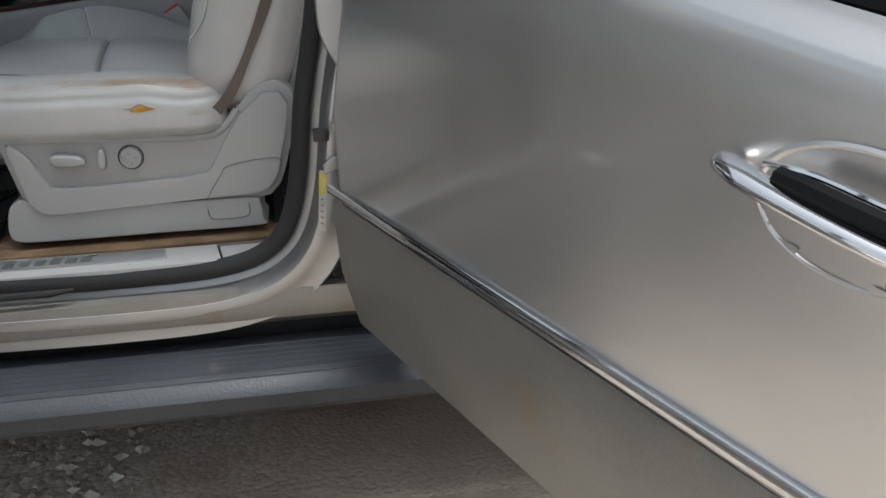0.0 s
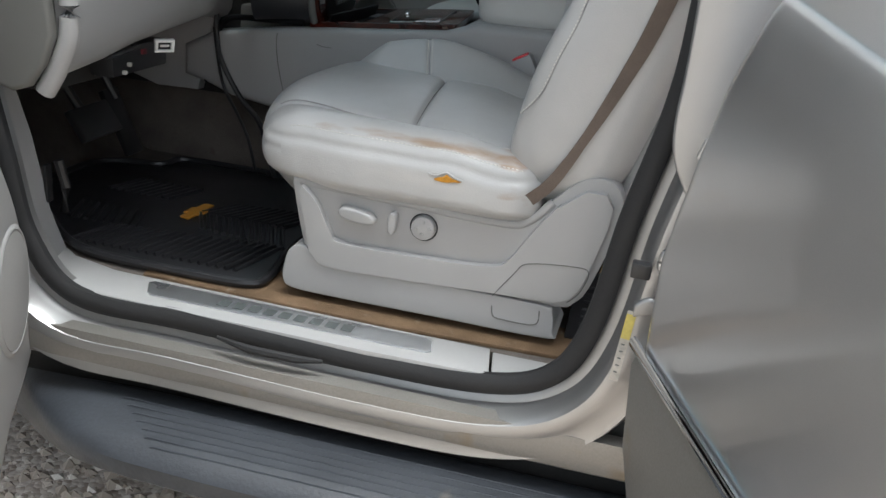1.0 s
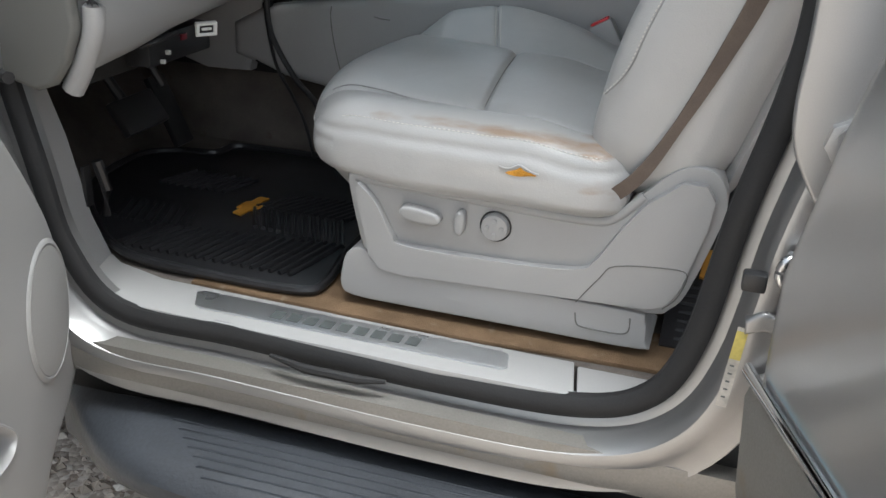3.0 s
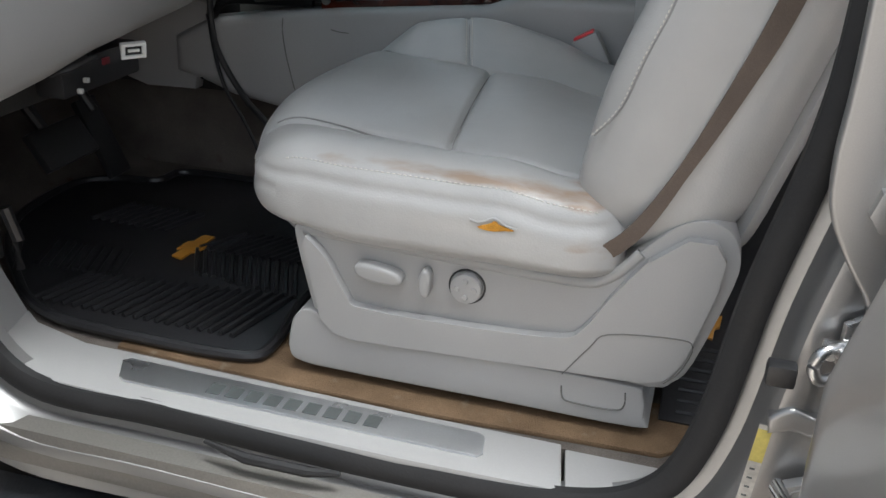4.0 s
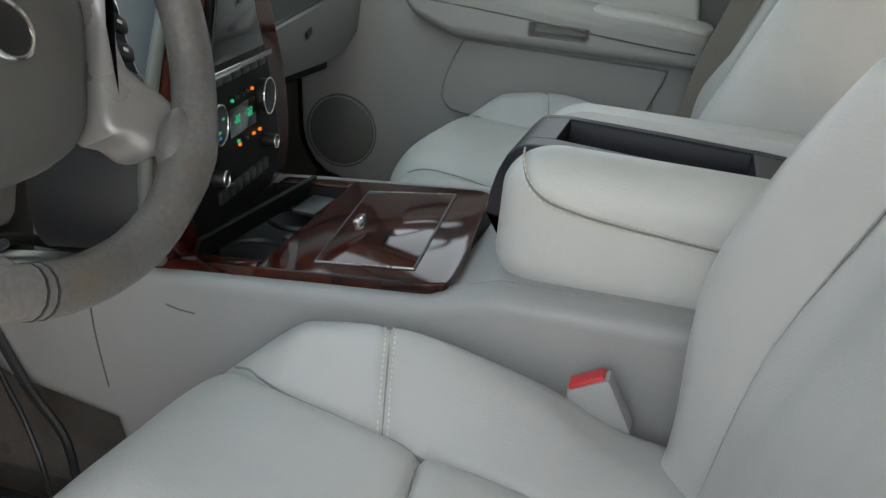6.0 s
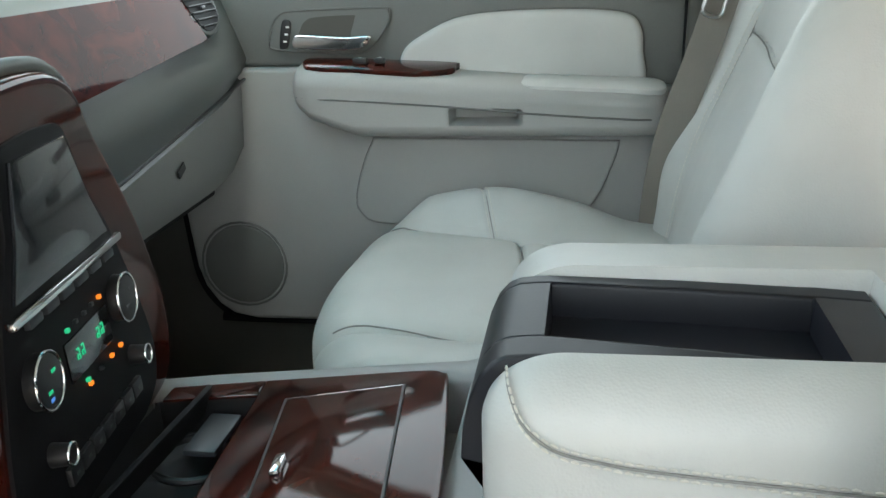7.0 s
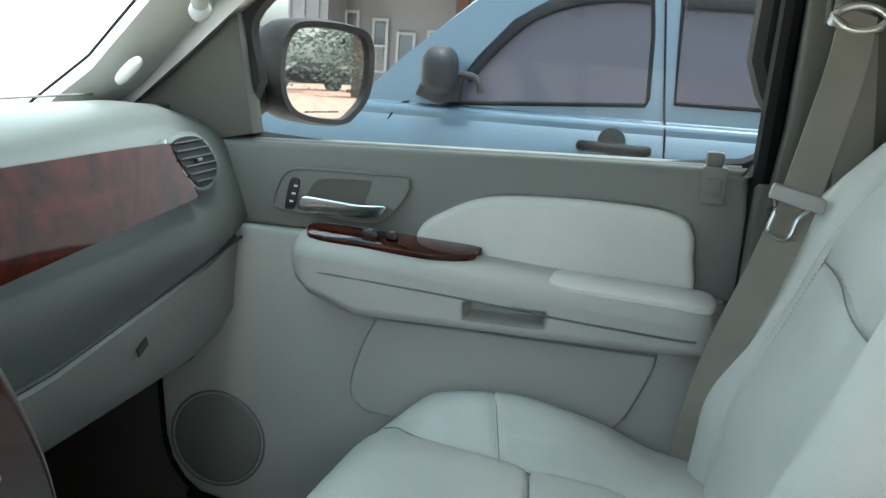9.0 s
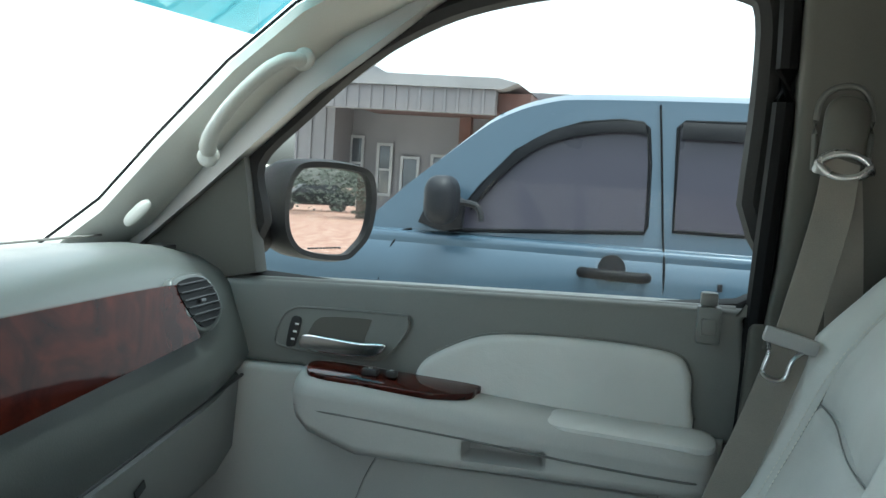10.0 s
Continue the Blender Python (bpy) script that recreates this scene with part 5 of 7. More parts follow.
for a in (-17.6, -15.4):
    c = [WM @ Vector((R * math.cos(radians(a + d)), R * math.sin(radians(a + d)), 0)) for d in (-0.25, 0.25)]
    part("rim_joint", tube(c, 0.0163, 14, up=axis), BLACK, rim)
# airbag pad, set below the rim
pad = smooth_line([(0.118, 0.045, 0), (0.1205, 0.0, 0), (0.119, -0.02, 0), (0.085, -0.031, 0), (0.046, -0.043, 0), (-0.04, -0.058, 0), (-0.085, -0.02, 0), (-0.095, 0.033, 0), (-0.085, 0.09, 0), (-0.04, 0.128, 0), (0.02, 0.129, 0), (0.066, 0.106, 0), (0.104, 0.080, 0)], 4, True)
mid_ = Vector((0.025, 0.035, 0))
hub = loft([[WM @ (mid_ + (p - mid_) * k + Vector((0, 0, z))) for p in pad] for k, z in ((1.0, -0.10), (1.0, -0.048), (0.985, -0.040), (0.95, -0.035), (0.8, -0.028), (0.5, -0.022), (0.1, -0.020))])
hubp = part("hub_pad", hub, GREY_HUB, wheel, "grey airbag pad")
part("emblem", ring((0.034, 0.034, -0.020), (0, 0, 1), 0.019, 0.002, m=WM), CHROME, hubp)
part("emblem_face", disc((0.034, 0.034, -0.021), (0, 0, 1), 0.018, 0.003, 24, m=WM), BLACK, hubp)
arms = {1: [(0.106, 0.082), (0.118, 0.092), (0.131, 0.100), (0.134, 0.120), (0.122, 0.140), (0.107, 0.143), (0.097, 0.137), (0.071, 0.123), (0.029, 0.138), (-0.01, 0.165), (-0.06, 0.172), (-0.06, 0.12), (0.02, 0.127), (0.066, 0.104)],
        -1: [(0.119, -0.018), (0.130, -0.028), (0.146, -0.052), (0.150, -0.075), (0.138, -0.088), (0.116, -0.080), (0.087, -0.064), (0.054, -0.078), (-0.005, -0.150), (-0.06, -0.172), (-0.06, -0.05), (0.046, -0.041), (0.083, -0.029)]}
for sgn, line in arms.items():
    line = smooth_line([(a, b, 0) for a, b in line], 3, True)
    bm = prism([(p.x, p.y) for p in line], "z", -0.062, -0.026, 0.010, 5)
    for v in bm.verts:
        v.co.z += 0.018 * float(rise(np.array([v.co.xy.length]), 0.11, 0.17)[0])
    bmesh.ops.transform(bm, matrix=WM, verts=bm.verts)
    part("spoke", bm, SPOKE, wheel, "satin silver spoke")
part("spoke_gap", tube([WM @ Vector(p) for p in ((0.138, 0.100, -0.004), (0.131, 0.124, 0.002), (0.116, 0.141, 0.004), (0.106, 0.147, -0.002))], 0.0028, 8), BLACK, wheel)
part("spoke_gap", tube([WM @ Vector(p) for p in ((0.150, -0.050, -0.006), (0.152, -0.072, 0.002), (0.142, -0.088, 0.002), (0.132, -0.094, -0.006))], 0.0028, 8), BLACK, wheel)
bm, q, flat = soft((0.028, 0.055, 0.026), (0.013, 0.026, 0.012), (10, 14, 10), None, WM @ pose(0.160, -0.080, -0.002, 0, 0, -28))
part("thumb_rest", bm, WORN_RIM, rim)
bm, q, flat = soft((0.026, 0.055, 0.026), (0.012, 0.026, 0.012), (10, 14, 10), None, WM @ pose(0.130, 0.118, -0.002, 0, 0, 42))
part("thumb_rest", bm, WORN_RIM, rim)
pods = {1: [(0.027, 0.136), (0.070, 0.121), (0.098, 0.136), (0.092, 0.148), (0.064, 0.150), (0.02, 0.158)], -1: [(0.050, -0.076), (0.087, -0.062), (0.116, -0.078), (0.120, -0.112), (0.104, -0.118), (0.079, -0.117), (0.040, -0.124), (0.0, -0.145)]}
for sgn, line in pods.items():
    pod = part("switch_pod", prism([(p.x, p.y) for p in smooth_line([(a, b, 0) for a, b in line], 4, True)], "z", -0.050, -0.030, 0.004, 3, m=WM), SCREEN, wheel, "glossy black switch pod")
    spots = ((0.088, -0.088), (0.068, -0.098), (0.046, -0.110), (0.105, -0.096)) if sgn < 0 else ((0.080, 0.137), (0.058, 0.140), (0.038, 0.146))
    for i, (a, b) in enumerate(spots):
        key = part("switch_key", box(-0.009, 0.009, -0.006, 0.006, -0.001, 0.003, 0.002, m=WM @ pose(a, b, -0.030, 0, 0, sgn * 62)), BLACK, pod)
        part("key_mark", box(-0.0022, 0.0022, -0.0012, 0.0012, 0.003, 0.0034, m=WM @ pose(a, b, -0.030, 0, 0, sgn * 62)), RED if i == 1 and sgn < 0 else WHITE, key)
col = [Vector((-0.035, 0.40, 1.275)), Vector((-0.13, 0.42, 1.225)), Vector((-0.27, 0.45, 1.165))]
part("column_cover", tube(col, [0.062, 0.078, 0.09], 16, flat=0.9), GREY_HUB, wheel)
part("stalk", tube([(-0.09, 0.35, 1.26), (-0.07, 0.27, 1.27), (-0.06, 0.23, 1.275)], [0.010, 0.008, 0.011], 8), BLACK, wheel)

# ---- floor mat and pedals ----
fmat = thing("floor_mat", "black rubber floor mat with chevron ribs and gold badge", "floor mat", (-0.25, 0.45, 0.58))
mo = smooth_line([(0.045, 0.33, 0), (0.06, 0.21, 0), (0.035, 0.17, 0), (-0.10, 0.165, 0), (-0.26, 0.175, 0), (-0.34, 0.21, 0), (-0.40, 0.26, 0), (-0.50, 0.36, 0), (-0.57, 0.48, 0), (-0.58, 0.64, 0), (-0.52, 0.70, 0), (-0.44, 0.72, 0), (-0.42, 0.78, 0), (-0.30, 0.79, 0), (-0.15, 0.785, 0), (0.0, 0.74, 0), (0.04, 0.60, 0), (0.04, 0.45, 0)], 4, True)
outline = [(p.x, p.y) for p in mo]
part("sheet", prism(outline, "z", 0.579, 0.588, 0.003), RUBBER, fmat)
part("edge_rim", tube([(p.x, p.y, 0.592) for p in mo], 0.008, 8, True), RUBBER, fmat)
for i in range(16):
    k = i * 0.0165
    for sgn in (1, -1):
        a = (-0.20 + k, 0.46 + sgn * 0.004, 0.5905)
        b = (-0.20 + k + 0.045, 0.46 + sgn * (0.085 + 0.002 * i), 0.5905)
        if b[0] < 0.035:
            part("rib", tube([a, b], 0.0045, 6, flat=1.3), RUBBER, fmat)
for i in range(9):
    for sgn in (1, -1):
        a = (-0.30 - i * 0.018, 0.46 + sgn * 0.05, 0.5905)
        b = (-0.27 - i * 0.018, 0.46 + sgn * 0.14, 0.5905)
        part("rib", tube([a, b], 0.0042, 6, flat=1.3), RUBBER, fmat)
for i in range(20):
    x = -0.34 + i * 0.0175
    part("edge_rib", tube([(x, 0.215, 0.5905), (x + 0.03, 0.32 + 0.002 * i, 0.5905)], 0.0042, 6, flat=1.3), RUBBER, fmat)
badge = [(-0.050, -0.011), (-0.020, -0.011), (-0.014, -0.020), (0.018, -0.020), (0.012, -0.011), (0.050, -0.011), (0.050, 0.008), (0.044, 0.011), (0.020, 0.011), (0.014, 0.020), (-0.018, 0.020), (-0.012, 0.011), (-0.044, 0.011)]
part("badge", prism(badge, "z", 0.5895, 0.5935, 0.001, m=Matrix.Translation((-0.212, 0.462, 0)) @ Matrix.Rotation(radians(86), 4, "Z")), GOLD, fmat, "gold cross shaped badge")
pm = thing("floor_mat", "black rubber floor mat in the passenger footwell", "floor mat", (-0.3, 1.55, 0.58))
po = smooth_line([(0.05, 1.30, 0), (0.05, 1.78, 0), (-0.10, 1.84, 0), (-0.45, 1.82, 0), (-0.56, 1.70, 0), (-0.57, 1.36, 0), (-0.48, 1.27, 0), (-0.10, 1.26, 0)], 4, True)
part("sheet", prism([(p.x, p.y) for p in po], "z", 0.579, 0.588, 0.003), RUBBER, pm)
part("edge_rim", tube([(p.x, p.y, 0.592) for p in po], 0.008, 8, True), RUBBER, pm)
spare = thing("spare_mat", "black rubber rear floor mat with gold badge", "floor mat", (0.75, 0.4, 0.58))
SM = Matrix.Translation((0.64, 0.37, 0.655)) @ Matrix.Rotation(radians(26), 4, "X")
part("sheet", prism([(-0.05, -0.165), (0.5, -0.165), (0.5, 0.36), (-0.05, 0.36)], "z", -0.006, 0.003, 0.003, m=SM), RUBBER, spare)
for i in range(7):
    part("rib", tube([SM @ Vector((-0.03, -0.15 + i * 0.017, 0.004)), SM @ Vector((0.4, -0.15 + i * 0.017, 0.004))], 0.003, 6), RUBBER, spare)
part("badge", prism(badge, "z", -0.003, 0.004, 0.001, m=SM @ pose(0, 0, 0.004, 0, 0, 85) @ Matrix.Diagonal((0.62, 0.62, 1, 1))), GOLD, spare)
part("pocket", box(0.80, 0.84, 0.25, 0.7, 0.56, 0.72, 0.01), RUBBER, spare)
pedals = thing("brake_pedal", "black brake pedal under the dashboard", "pedal", (-0.42, 0.42, 0.75))
part("pad", box(-0.008, 0.008, -0.065, 0.065, -0.035, 0.035, 0.005, m=pose(-0.43, 0.44, 0.755, 0, -35, 0)), BLACK, pedals)
part("arm", tube([(-0.44, 0.43, 0.76), (-0.50, 0.42, 0.85), (-0.52, 0.42, 0.95)], 0.010, 8), BLACK, pedals)
gas = thing("accelerator_pedal", "black accelerator pedal under the dashboard", "pedal", (-0.45, 0.58, 0.70))
part("pad", box(-0.007, 0.007, -0.028, 0.028, -0.075, 0.075, 0.004, m=pose(-0.46, 0.585, 0.72, 0, -25, 0)), BLACK, gas)
part("arm", tube([(-0.47, 0.585, 0.77), (-0.53, 0.57, 0.88)], 0.009, 8), BLACK, gas)
cable = thing("dangling_cable", "black cable hanging down beside the console", "cable", (-0.25, 0.78, 0.7))
part("cord", tube(smooth_line([(-0.335, 0.785, 0.95), (-0.325, 0.78, 0.86), (-0.27, 0.775, 0.77), (-0.215, 0.765, 0.72), (-0.19, 0.755, 0.66), (-0.16, 0.74, 0.60)], 6), 0.006, 8), BLACK, cable)
part("cord", tube(smooth_line([(-0.34, 0.782, 0.92), (-0.315, 0.775, 0.80), (-0.27, 0.765, 0.73), (-0.235, 0.75, 0.68), (-0.21, 0.74, 0.61)], 6), 0.0035, 8), BLACK, cable)
rel = thing("bonnet_release", "black bonnet release lever on the kick panel", "lever", (-0.35, 0.17, 0.70))
part("bezel", box(-0.350, -0.342, 0.160, 0.178, 0.675, 0.745, 0.003), BLACK, rel)
part("lever", tube([(-0.335, 0.185, 0.75), (-0.325, 0.19, 0.70), (-0.33, 0.188, 0.655)], 0.009, 8), BLACK, rel)


# ---- fittings on the pillar between the doors ----
def striker(base):
    s = thing("door_striker", "zinc door striker loop on the pillar", "door striker", base)
    x, y, z = base
    part("plate", prism([(-0.012, -0.040), (0.010, -0.046), (0.016, -0.02), (0.016, 0.03), (0.008, 0.046), (-0.012, 0.040), (-0.018, 0.0)], "y", -0.004, 0.004, 0.002, m=pose(x + 0.02, y, z, 0, -8, 18)), STEEL, s)
    part("loop_cap", box(x - 0.012, x + 0.006, y - 0.030, y - 0.006, z + 0.010, z + 0.022, 0.003), STEEL, s)
    part("loop", tube(smooth_line([(x + 0.015, y - 0.004, z + 0.016), (x - 0.010, y - 0.026, z + 0.019), (x - 0.018, y - 0.028, z + 0.002), (x - 0.010, y - 0.026, z - 0.012), (x + 0.015, y - 0.004, z - 0.012)], 5), 0.0058, 10), STEEL, s)
    part("bumper", box(x - 0.055, x - 0.028, y - 0.022, y - 0.002, z - 0.030, z - 0.008, 0.004), BLACK, s, "black rubber bumper")
    return s


striker((0.735, -0.008, 0.834))


def hinge(x, z):
    h = part("hinge", prism([(-0.026, -0.010), (-0.020, 0.012), (0.0, 0.022), (0.02, 0.026), (0.026, 0.026), (0.026, -0.026), (0.0, -0.026), (-0.016, -0.024)], "y", -0.024, -0.009, 0.002, m=pose(x, 0.0, z)), PAINT, shell, "silver painted hinge with a bolt")
    part("bolt", disc((x, -0.027, z), (0, -1, 0), 0.0095, 0.012, 6, 0.008, 0.001), STEEL, h)
    part("washer", disc((x, -0.0245, z), (0, -1, 0), 0.015, 0.004, 20), PAINT, h)
    part("knuckle", tube([(x + 0.029, -0.022, z - 0.03), (x + 0.029, -0.022, z + 0.03)], 0.008, 12), PAINT, h)
    for dz in (0.024, -0.030):
        part("tab", box(x + 0.007, x + 0.032, -0.034, -0.010, z + dz, z + dz + 0.007, 0.001), PAINT, h)
    return h


hinge(0.762, 0.988)
hinge(0.736, 0.680)
PAPER = mat("soiled label paper", (0.48, 0.46, 0.42), 0.6, 0, 0.2, 40)
lab = thing("tyre_label", "yellow and white paper label on the pillar", "label", (0.685, 0.02, 0.70))
LM = Matrix.Translation((0.6875, -0.0062, 0.693)) @ Matrix.Rotation(radians(5), 4, "Y")
part("paper", box(-0.0065, 0.0065, -0.0006, 0.0006, -0.055, 0.055, m=LM), PAPER, lab)
part("band", box(-0.0065, 0.0065, -0.001, 0.0, 0.012, 0.05, m=LM), YELLOW, lab, "yellow band")
for i in range(5):
    part("print_bar", box(-0.003, 0.002, -0.0011, 0.0, -0.040 + i * 0.011, -0.042 + i * 0.011, m=LM), INK, lab)
# swage pressed into the pillar
S_CURVE = smooth_line([(0.700, 0, 1.30), (0.703, 0, 1.10), (0.701, 0, 1.02), (0.707, 0, 0.971), (0.730, 0, 0.925), (0.752, 0, 0.890), (0.760, 0, 0.845), (0.752, 0, 0.80), (0.738, 0, 0.768), (0.711, 0, 0.772), (0.692, 0, 0.758)], 6)
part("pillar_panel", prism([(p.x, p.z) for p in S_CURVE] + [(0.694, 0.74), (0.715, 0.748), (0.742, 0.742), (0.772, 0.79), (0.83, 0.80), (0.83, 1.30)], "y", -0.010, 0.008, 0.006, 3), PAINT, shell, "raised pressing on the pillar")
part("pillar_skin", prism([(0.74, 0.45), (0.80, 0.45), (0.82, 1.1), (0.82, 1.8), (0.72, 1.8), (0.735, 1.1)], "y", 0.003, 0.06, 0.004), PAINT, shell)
part("pillar_trim", prism([(0.665, 0.60), (0.72, 0.60), (0.79, 1.1), (0.80, 1.8), (0.70, 1.8), (0.71, 1.1)], "y", 0.075, 0.11, 0.008), PLASTIC, shell)

# ---- rear door of the driver's side, standing open ----
DU = Vector((math.sin(radians(20)), -math.cos(radians(20)), 0))
DN = Vector((-DU.y, DU.x, 0)) * -1


def on_door(o, u, out):
    """A frame whose x runs along a door, y out of its face and z up."""
    n = Vector(out)
    return Matrix(((u.x, n.x, 0, o[0]), (u.y, n.y, 0, o[1]), (0, 0, 1, 0), (0, 0, 0, 1)))


RD = on_door((0.72, -0.087), DU, DN)
if (RD.to_3x3() @ Vector((0, 1, 0))).x > 0:
    RD = on_door((0.72, -0.087), DU, -DN)
rear = thing("rear_door", "silver rear car door standing wide open", "car door", (0.85, -0.4, 0.5), "car doors")
REAR_END = 1.16


def belt_z(s):
    """Height of the shoulder line, where the skin turns in to the glass."""
    return 1.208 - 0.13 * s


def front_s(z):
    return float(np.interp(z, (0.5, 0.57, 0.62, 0.72, 0.87, 0.95, 1.05, 1.10, 1.18, 1.24), (0.07, 0.026, 0.0, -0.005, 0.004, 0.04, 0.08, 0.10, 0.15, 0.20)))


def skin_y(k, over):
    """How far the skin stands out: k runs up to the shoulder line, over is the height above it."""
    if over > 0:
        return 0.010 - 0.9 * over - 14.0 * over * over
    return float(np.interp(k, (0, 0.03, 0.15, 0.37, 0.6, 0.75, 0.9, 0.97, 1.0), (-0.03, -0.004, 0.007, 0.0155, 0.0215, 0.0222, 0.0188, 0.0140, 0.010)))


cols = np.linspace(0, 1, 120)
rows_ = [(k, 0.0) for k in np.linspace(0, 1, 70)] + [(1.0, o) for o in (0.002, 0.005, 0.009, 0.013, 0.017, 0.021, 0.025)]
grid = []
for k, over in rows_:
    y = sum(skin_y(k + d, over) for d in (-0.02, -0.01, 0, 0.01, 0.02)) / 5 if 0.05 < k < 0.97 else skin_y(k, over)
    row = []
    for c in cols:
        s = REAR_END * c
        z = 0.515 + (belt_z(s) - 0.515) * k + over
        f = front_s(z)
        row.append(RD @ Vector((f + (REAR_END - f) * c, y - 0.04 * max(0, (0.03 - c) / 0.03) ** 2 - 0.05 * max(0, (c - 0.96) / 0.04) ** 2, z)))
    grid.append(row)
skin = loft(grid, False, False)
SC = Vector((1.000, 0.979))


def in_scoop(p, k):
    q = RD.inverted() @ p
    return ((q.x - SC.x) / (0.088 * k)) ** 2 + ((q.z - SC.y) / (0.047 * k)) ** 2 < 1


bmesh.ops.delete(skin, geom=[f for f in skin.faces if in_scoop(f.calc_center_median(), 1.0)], context="FACES")
part("outer_skin", skin, DOORPAINT_LIT, rear, "silver metallic outer skin")
part("inner_shell", prism([(0.03, 0.55), (1.14, 0.55), (1.14, 1.03), (0.60, 1.09), (0.22, 1.15), (0.10, 1.0), (0.02, 0.80)], "y", -0.12, -0.045, 0.008, m=RD), PLASTIC_DOOR, rear)
strip = [RD @ Vector((s, 0.0195, 0.740)) for s in (-0.004, 0.3, 0.6, 0.9, 1.13)]
part("chrome_strip", tube(strip, 0.0062, 10, flat=1.5), CHROME, rear, "thin chrome side strip")
# the ground's brown reflection is put into the cladding's colour
part("lower_cladding", loft([[RD @ Vector((front_s(z) + 0.008 + (REAR_END - 0.02 - front_s(z)) * c, y, z)) for c in cols] for z, y in ((0.510, -0.01), (0.520, 0.010), (0.60, 0.0175), (0.712, 0.0205), (0.724, 0.0165))], False, False), PAINT_DUST_REFLECT, rear, "silver lower cladding with the ground's reflection in its brown tone")
part("belt_moulding", tube([RD @ Vector((s, -0.040, belt_z(s) + 0.028)) for s in (0.2, 0.4, 0.6, 0.8, 1.14)], 0.010, 8), MATT, rear, "black window moulding")
part("door_glass", prism([(0.22, belt_z(0.22) + 0.03), (1.12, belt_z(1.12) + 0.03), (1.08, 1.55), (0.36, 1.55)], "y", -0.056, -0.052, 0.0, m=RD), DARKWIN, rear, "dark tinted door glass")
for a, b in (((0.21, 1.20), (0.35, 1.56)), ((1.13, 1.08), (1.09, 1.56)), ((0.35, 1.56), (1.09, 1.56))):
    part("window_frame", tube([RD @ Vector((a[0], -0.06, a[1])), RD @ Vector((b[0], -0.06, b[1]))], 0.02, 8), MATT, rear)
# chrome handle over its scoop
hp = [(0.886, 0.026, 0.998), (0.897, 0.044, 1.001), (0.93, 0.056, 0.998), (0.985, 0.061, 0.990), (1.06, 0.061, 0.980), (1.115, 0.050, 0.974), (1.14, 0.028, 0.972)]
hw = [0.009, 0.013, 0.0145, 0.0125, 0.012, 0.013, 0.010]
hs = smooth_line(hp, 6)
hr = [float(np.interp(i / 6, range(7), hw)) for i in range(len(hs))]
handle = part("door_handle", tube([RD @ Vector(p) for p in hs], hr, 14, flat=0.62), CHROME, rear, "chrome pull handle")
# black bar added for the shadow between the pull and the skin
part("handle_shade", tube([RD @ Vector(p) for p in smooth_line([(0.952, 0.050, 1.004), (0.985, 0.055, 1.003), (1.05, 0.055, 0.995), (1.105, 0.046, 0.988)], 5)], [0.004] + [0.0085] * 14 + [0.004], 8), MATT, handle, "black bar standing in for the scoop's shadow")
part("handle_edge", tube([RD @ Vector(p) for p in smooth_line([(0.935, 0.044, 1.009), (0.985, 0.048, 1.0115), (1.05, 0.048, 1.004), (1.11, 0.040, 0.997)], 5)], 0.0028, 8), CHROME, handle)
for p in ((1.065, 0.060, 0.962), (1.095, 0.055, 0.959)):
    part("lock_button", disc(RD @ Vector(p), RD.to_3x3() @ Vector((0, 1, 0)), 0.007, 0.008, 16), STEEL, handle)
sc = [(SC.x + 0.088 * math.cos(a), SC.y + 0.047 * math.sin(a)) for a in np.linspace(0, 2 * math.pi, 40, endpoint=False)]
scoop = loft([[RD @ Vector((SC.x + (s_ - SC.x) * k, d, SC.y + (z_ - SC.y) * k)) for s_, z_ in sc] for k, d in ((1.12, 0.0205), (1.06, 0.0226), (1.02, 0.0218), (0.97, 0.0165), (0.86, 0.002), (0.6, -0.008), (0.2, -0.011))], True)
part("handle_scoop", scoop, DOORPAINT_LIT, rear, "pressed hollow behind the handle")
part("door_edge", loft([[RD @ Vector((front_s(z) - 0.001, y, z)) for z in (0.52, 0.57, 0.62, 0.72, 0.87, 0.95, 1.05, 1.17)] for y in (-0.045, -0.09, -0.12)], False, False), PAINT, rear)

# ---- driver's door, standing open ----
FU = Vector((0.4, -0.917, 0)).normalized()
FD = on_door((-0.30, 0.06), FU, Vector((0.917, 0.4, 0)).normalized())
front = thing("driver_door", "grey driver door lining on the open front door", "car door", (-0.15, -0.3, 0.4), "car doors")
def holed_face(outer, inner, y, m):
    """A flat face with a hole in it, both outlines given as x and z."""
    one = bmesh.new()
    edges = []
    for line in (outer, inner):
        vs = [one.verts.new(m @ Vector((p[0], y, p[1]))) for p in line]
        edges += [one.edges.new((vs[i], vs[(i + 1) % len(vs)])) for i in range(len(vs))]
    bmesh.ops.triangle_fill(one, use_beauty=True, use_dissolve=False, edges=edges)
    return one


def shrunk(line, d):
    """An outline moved inwards by d."""
    out_ = []
    for i, p in enumerate(line):
        t = (Vector(line[(i + 1) % len(line)]) - Vector(line[i - 1])).normalized()
        out_.append((p[0] + t.y * d, p[1] - t.x * d))
    return out_


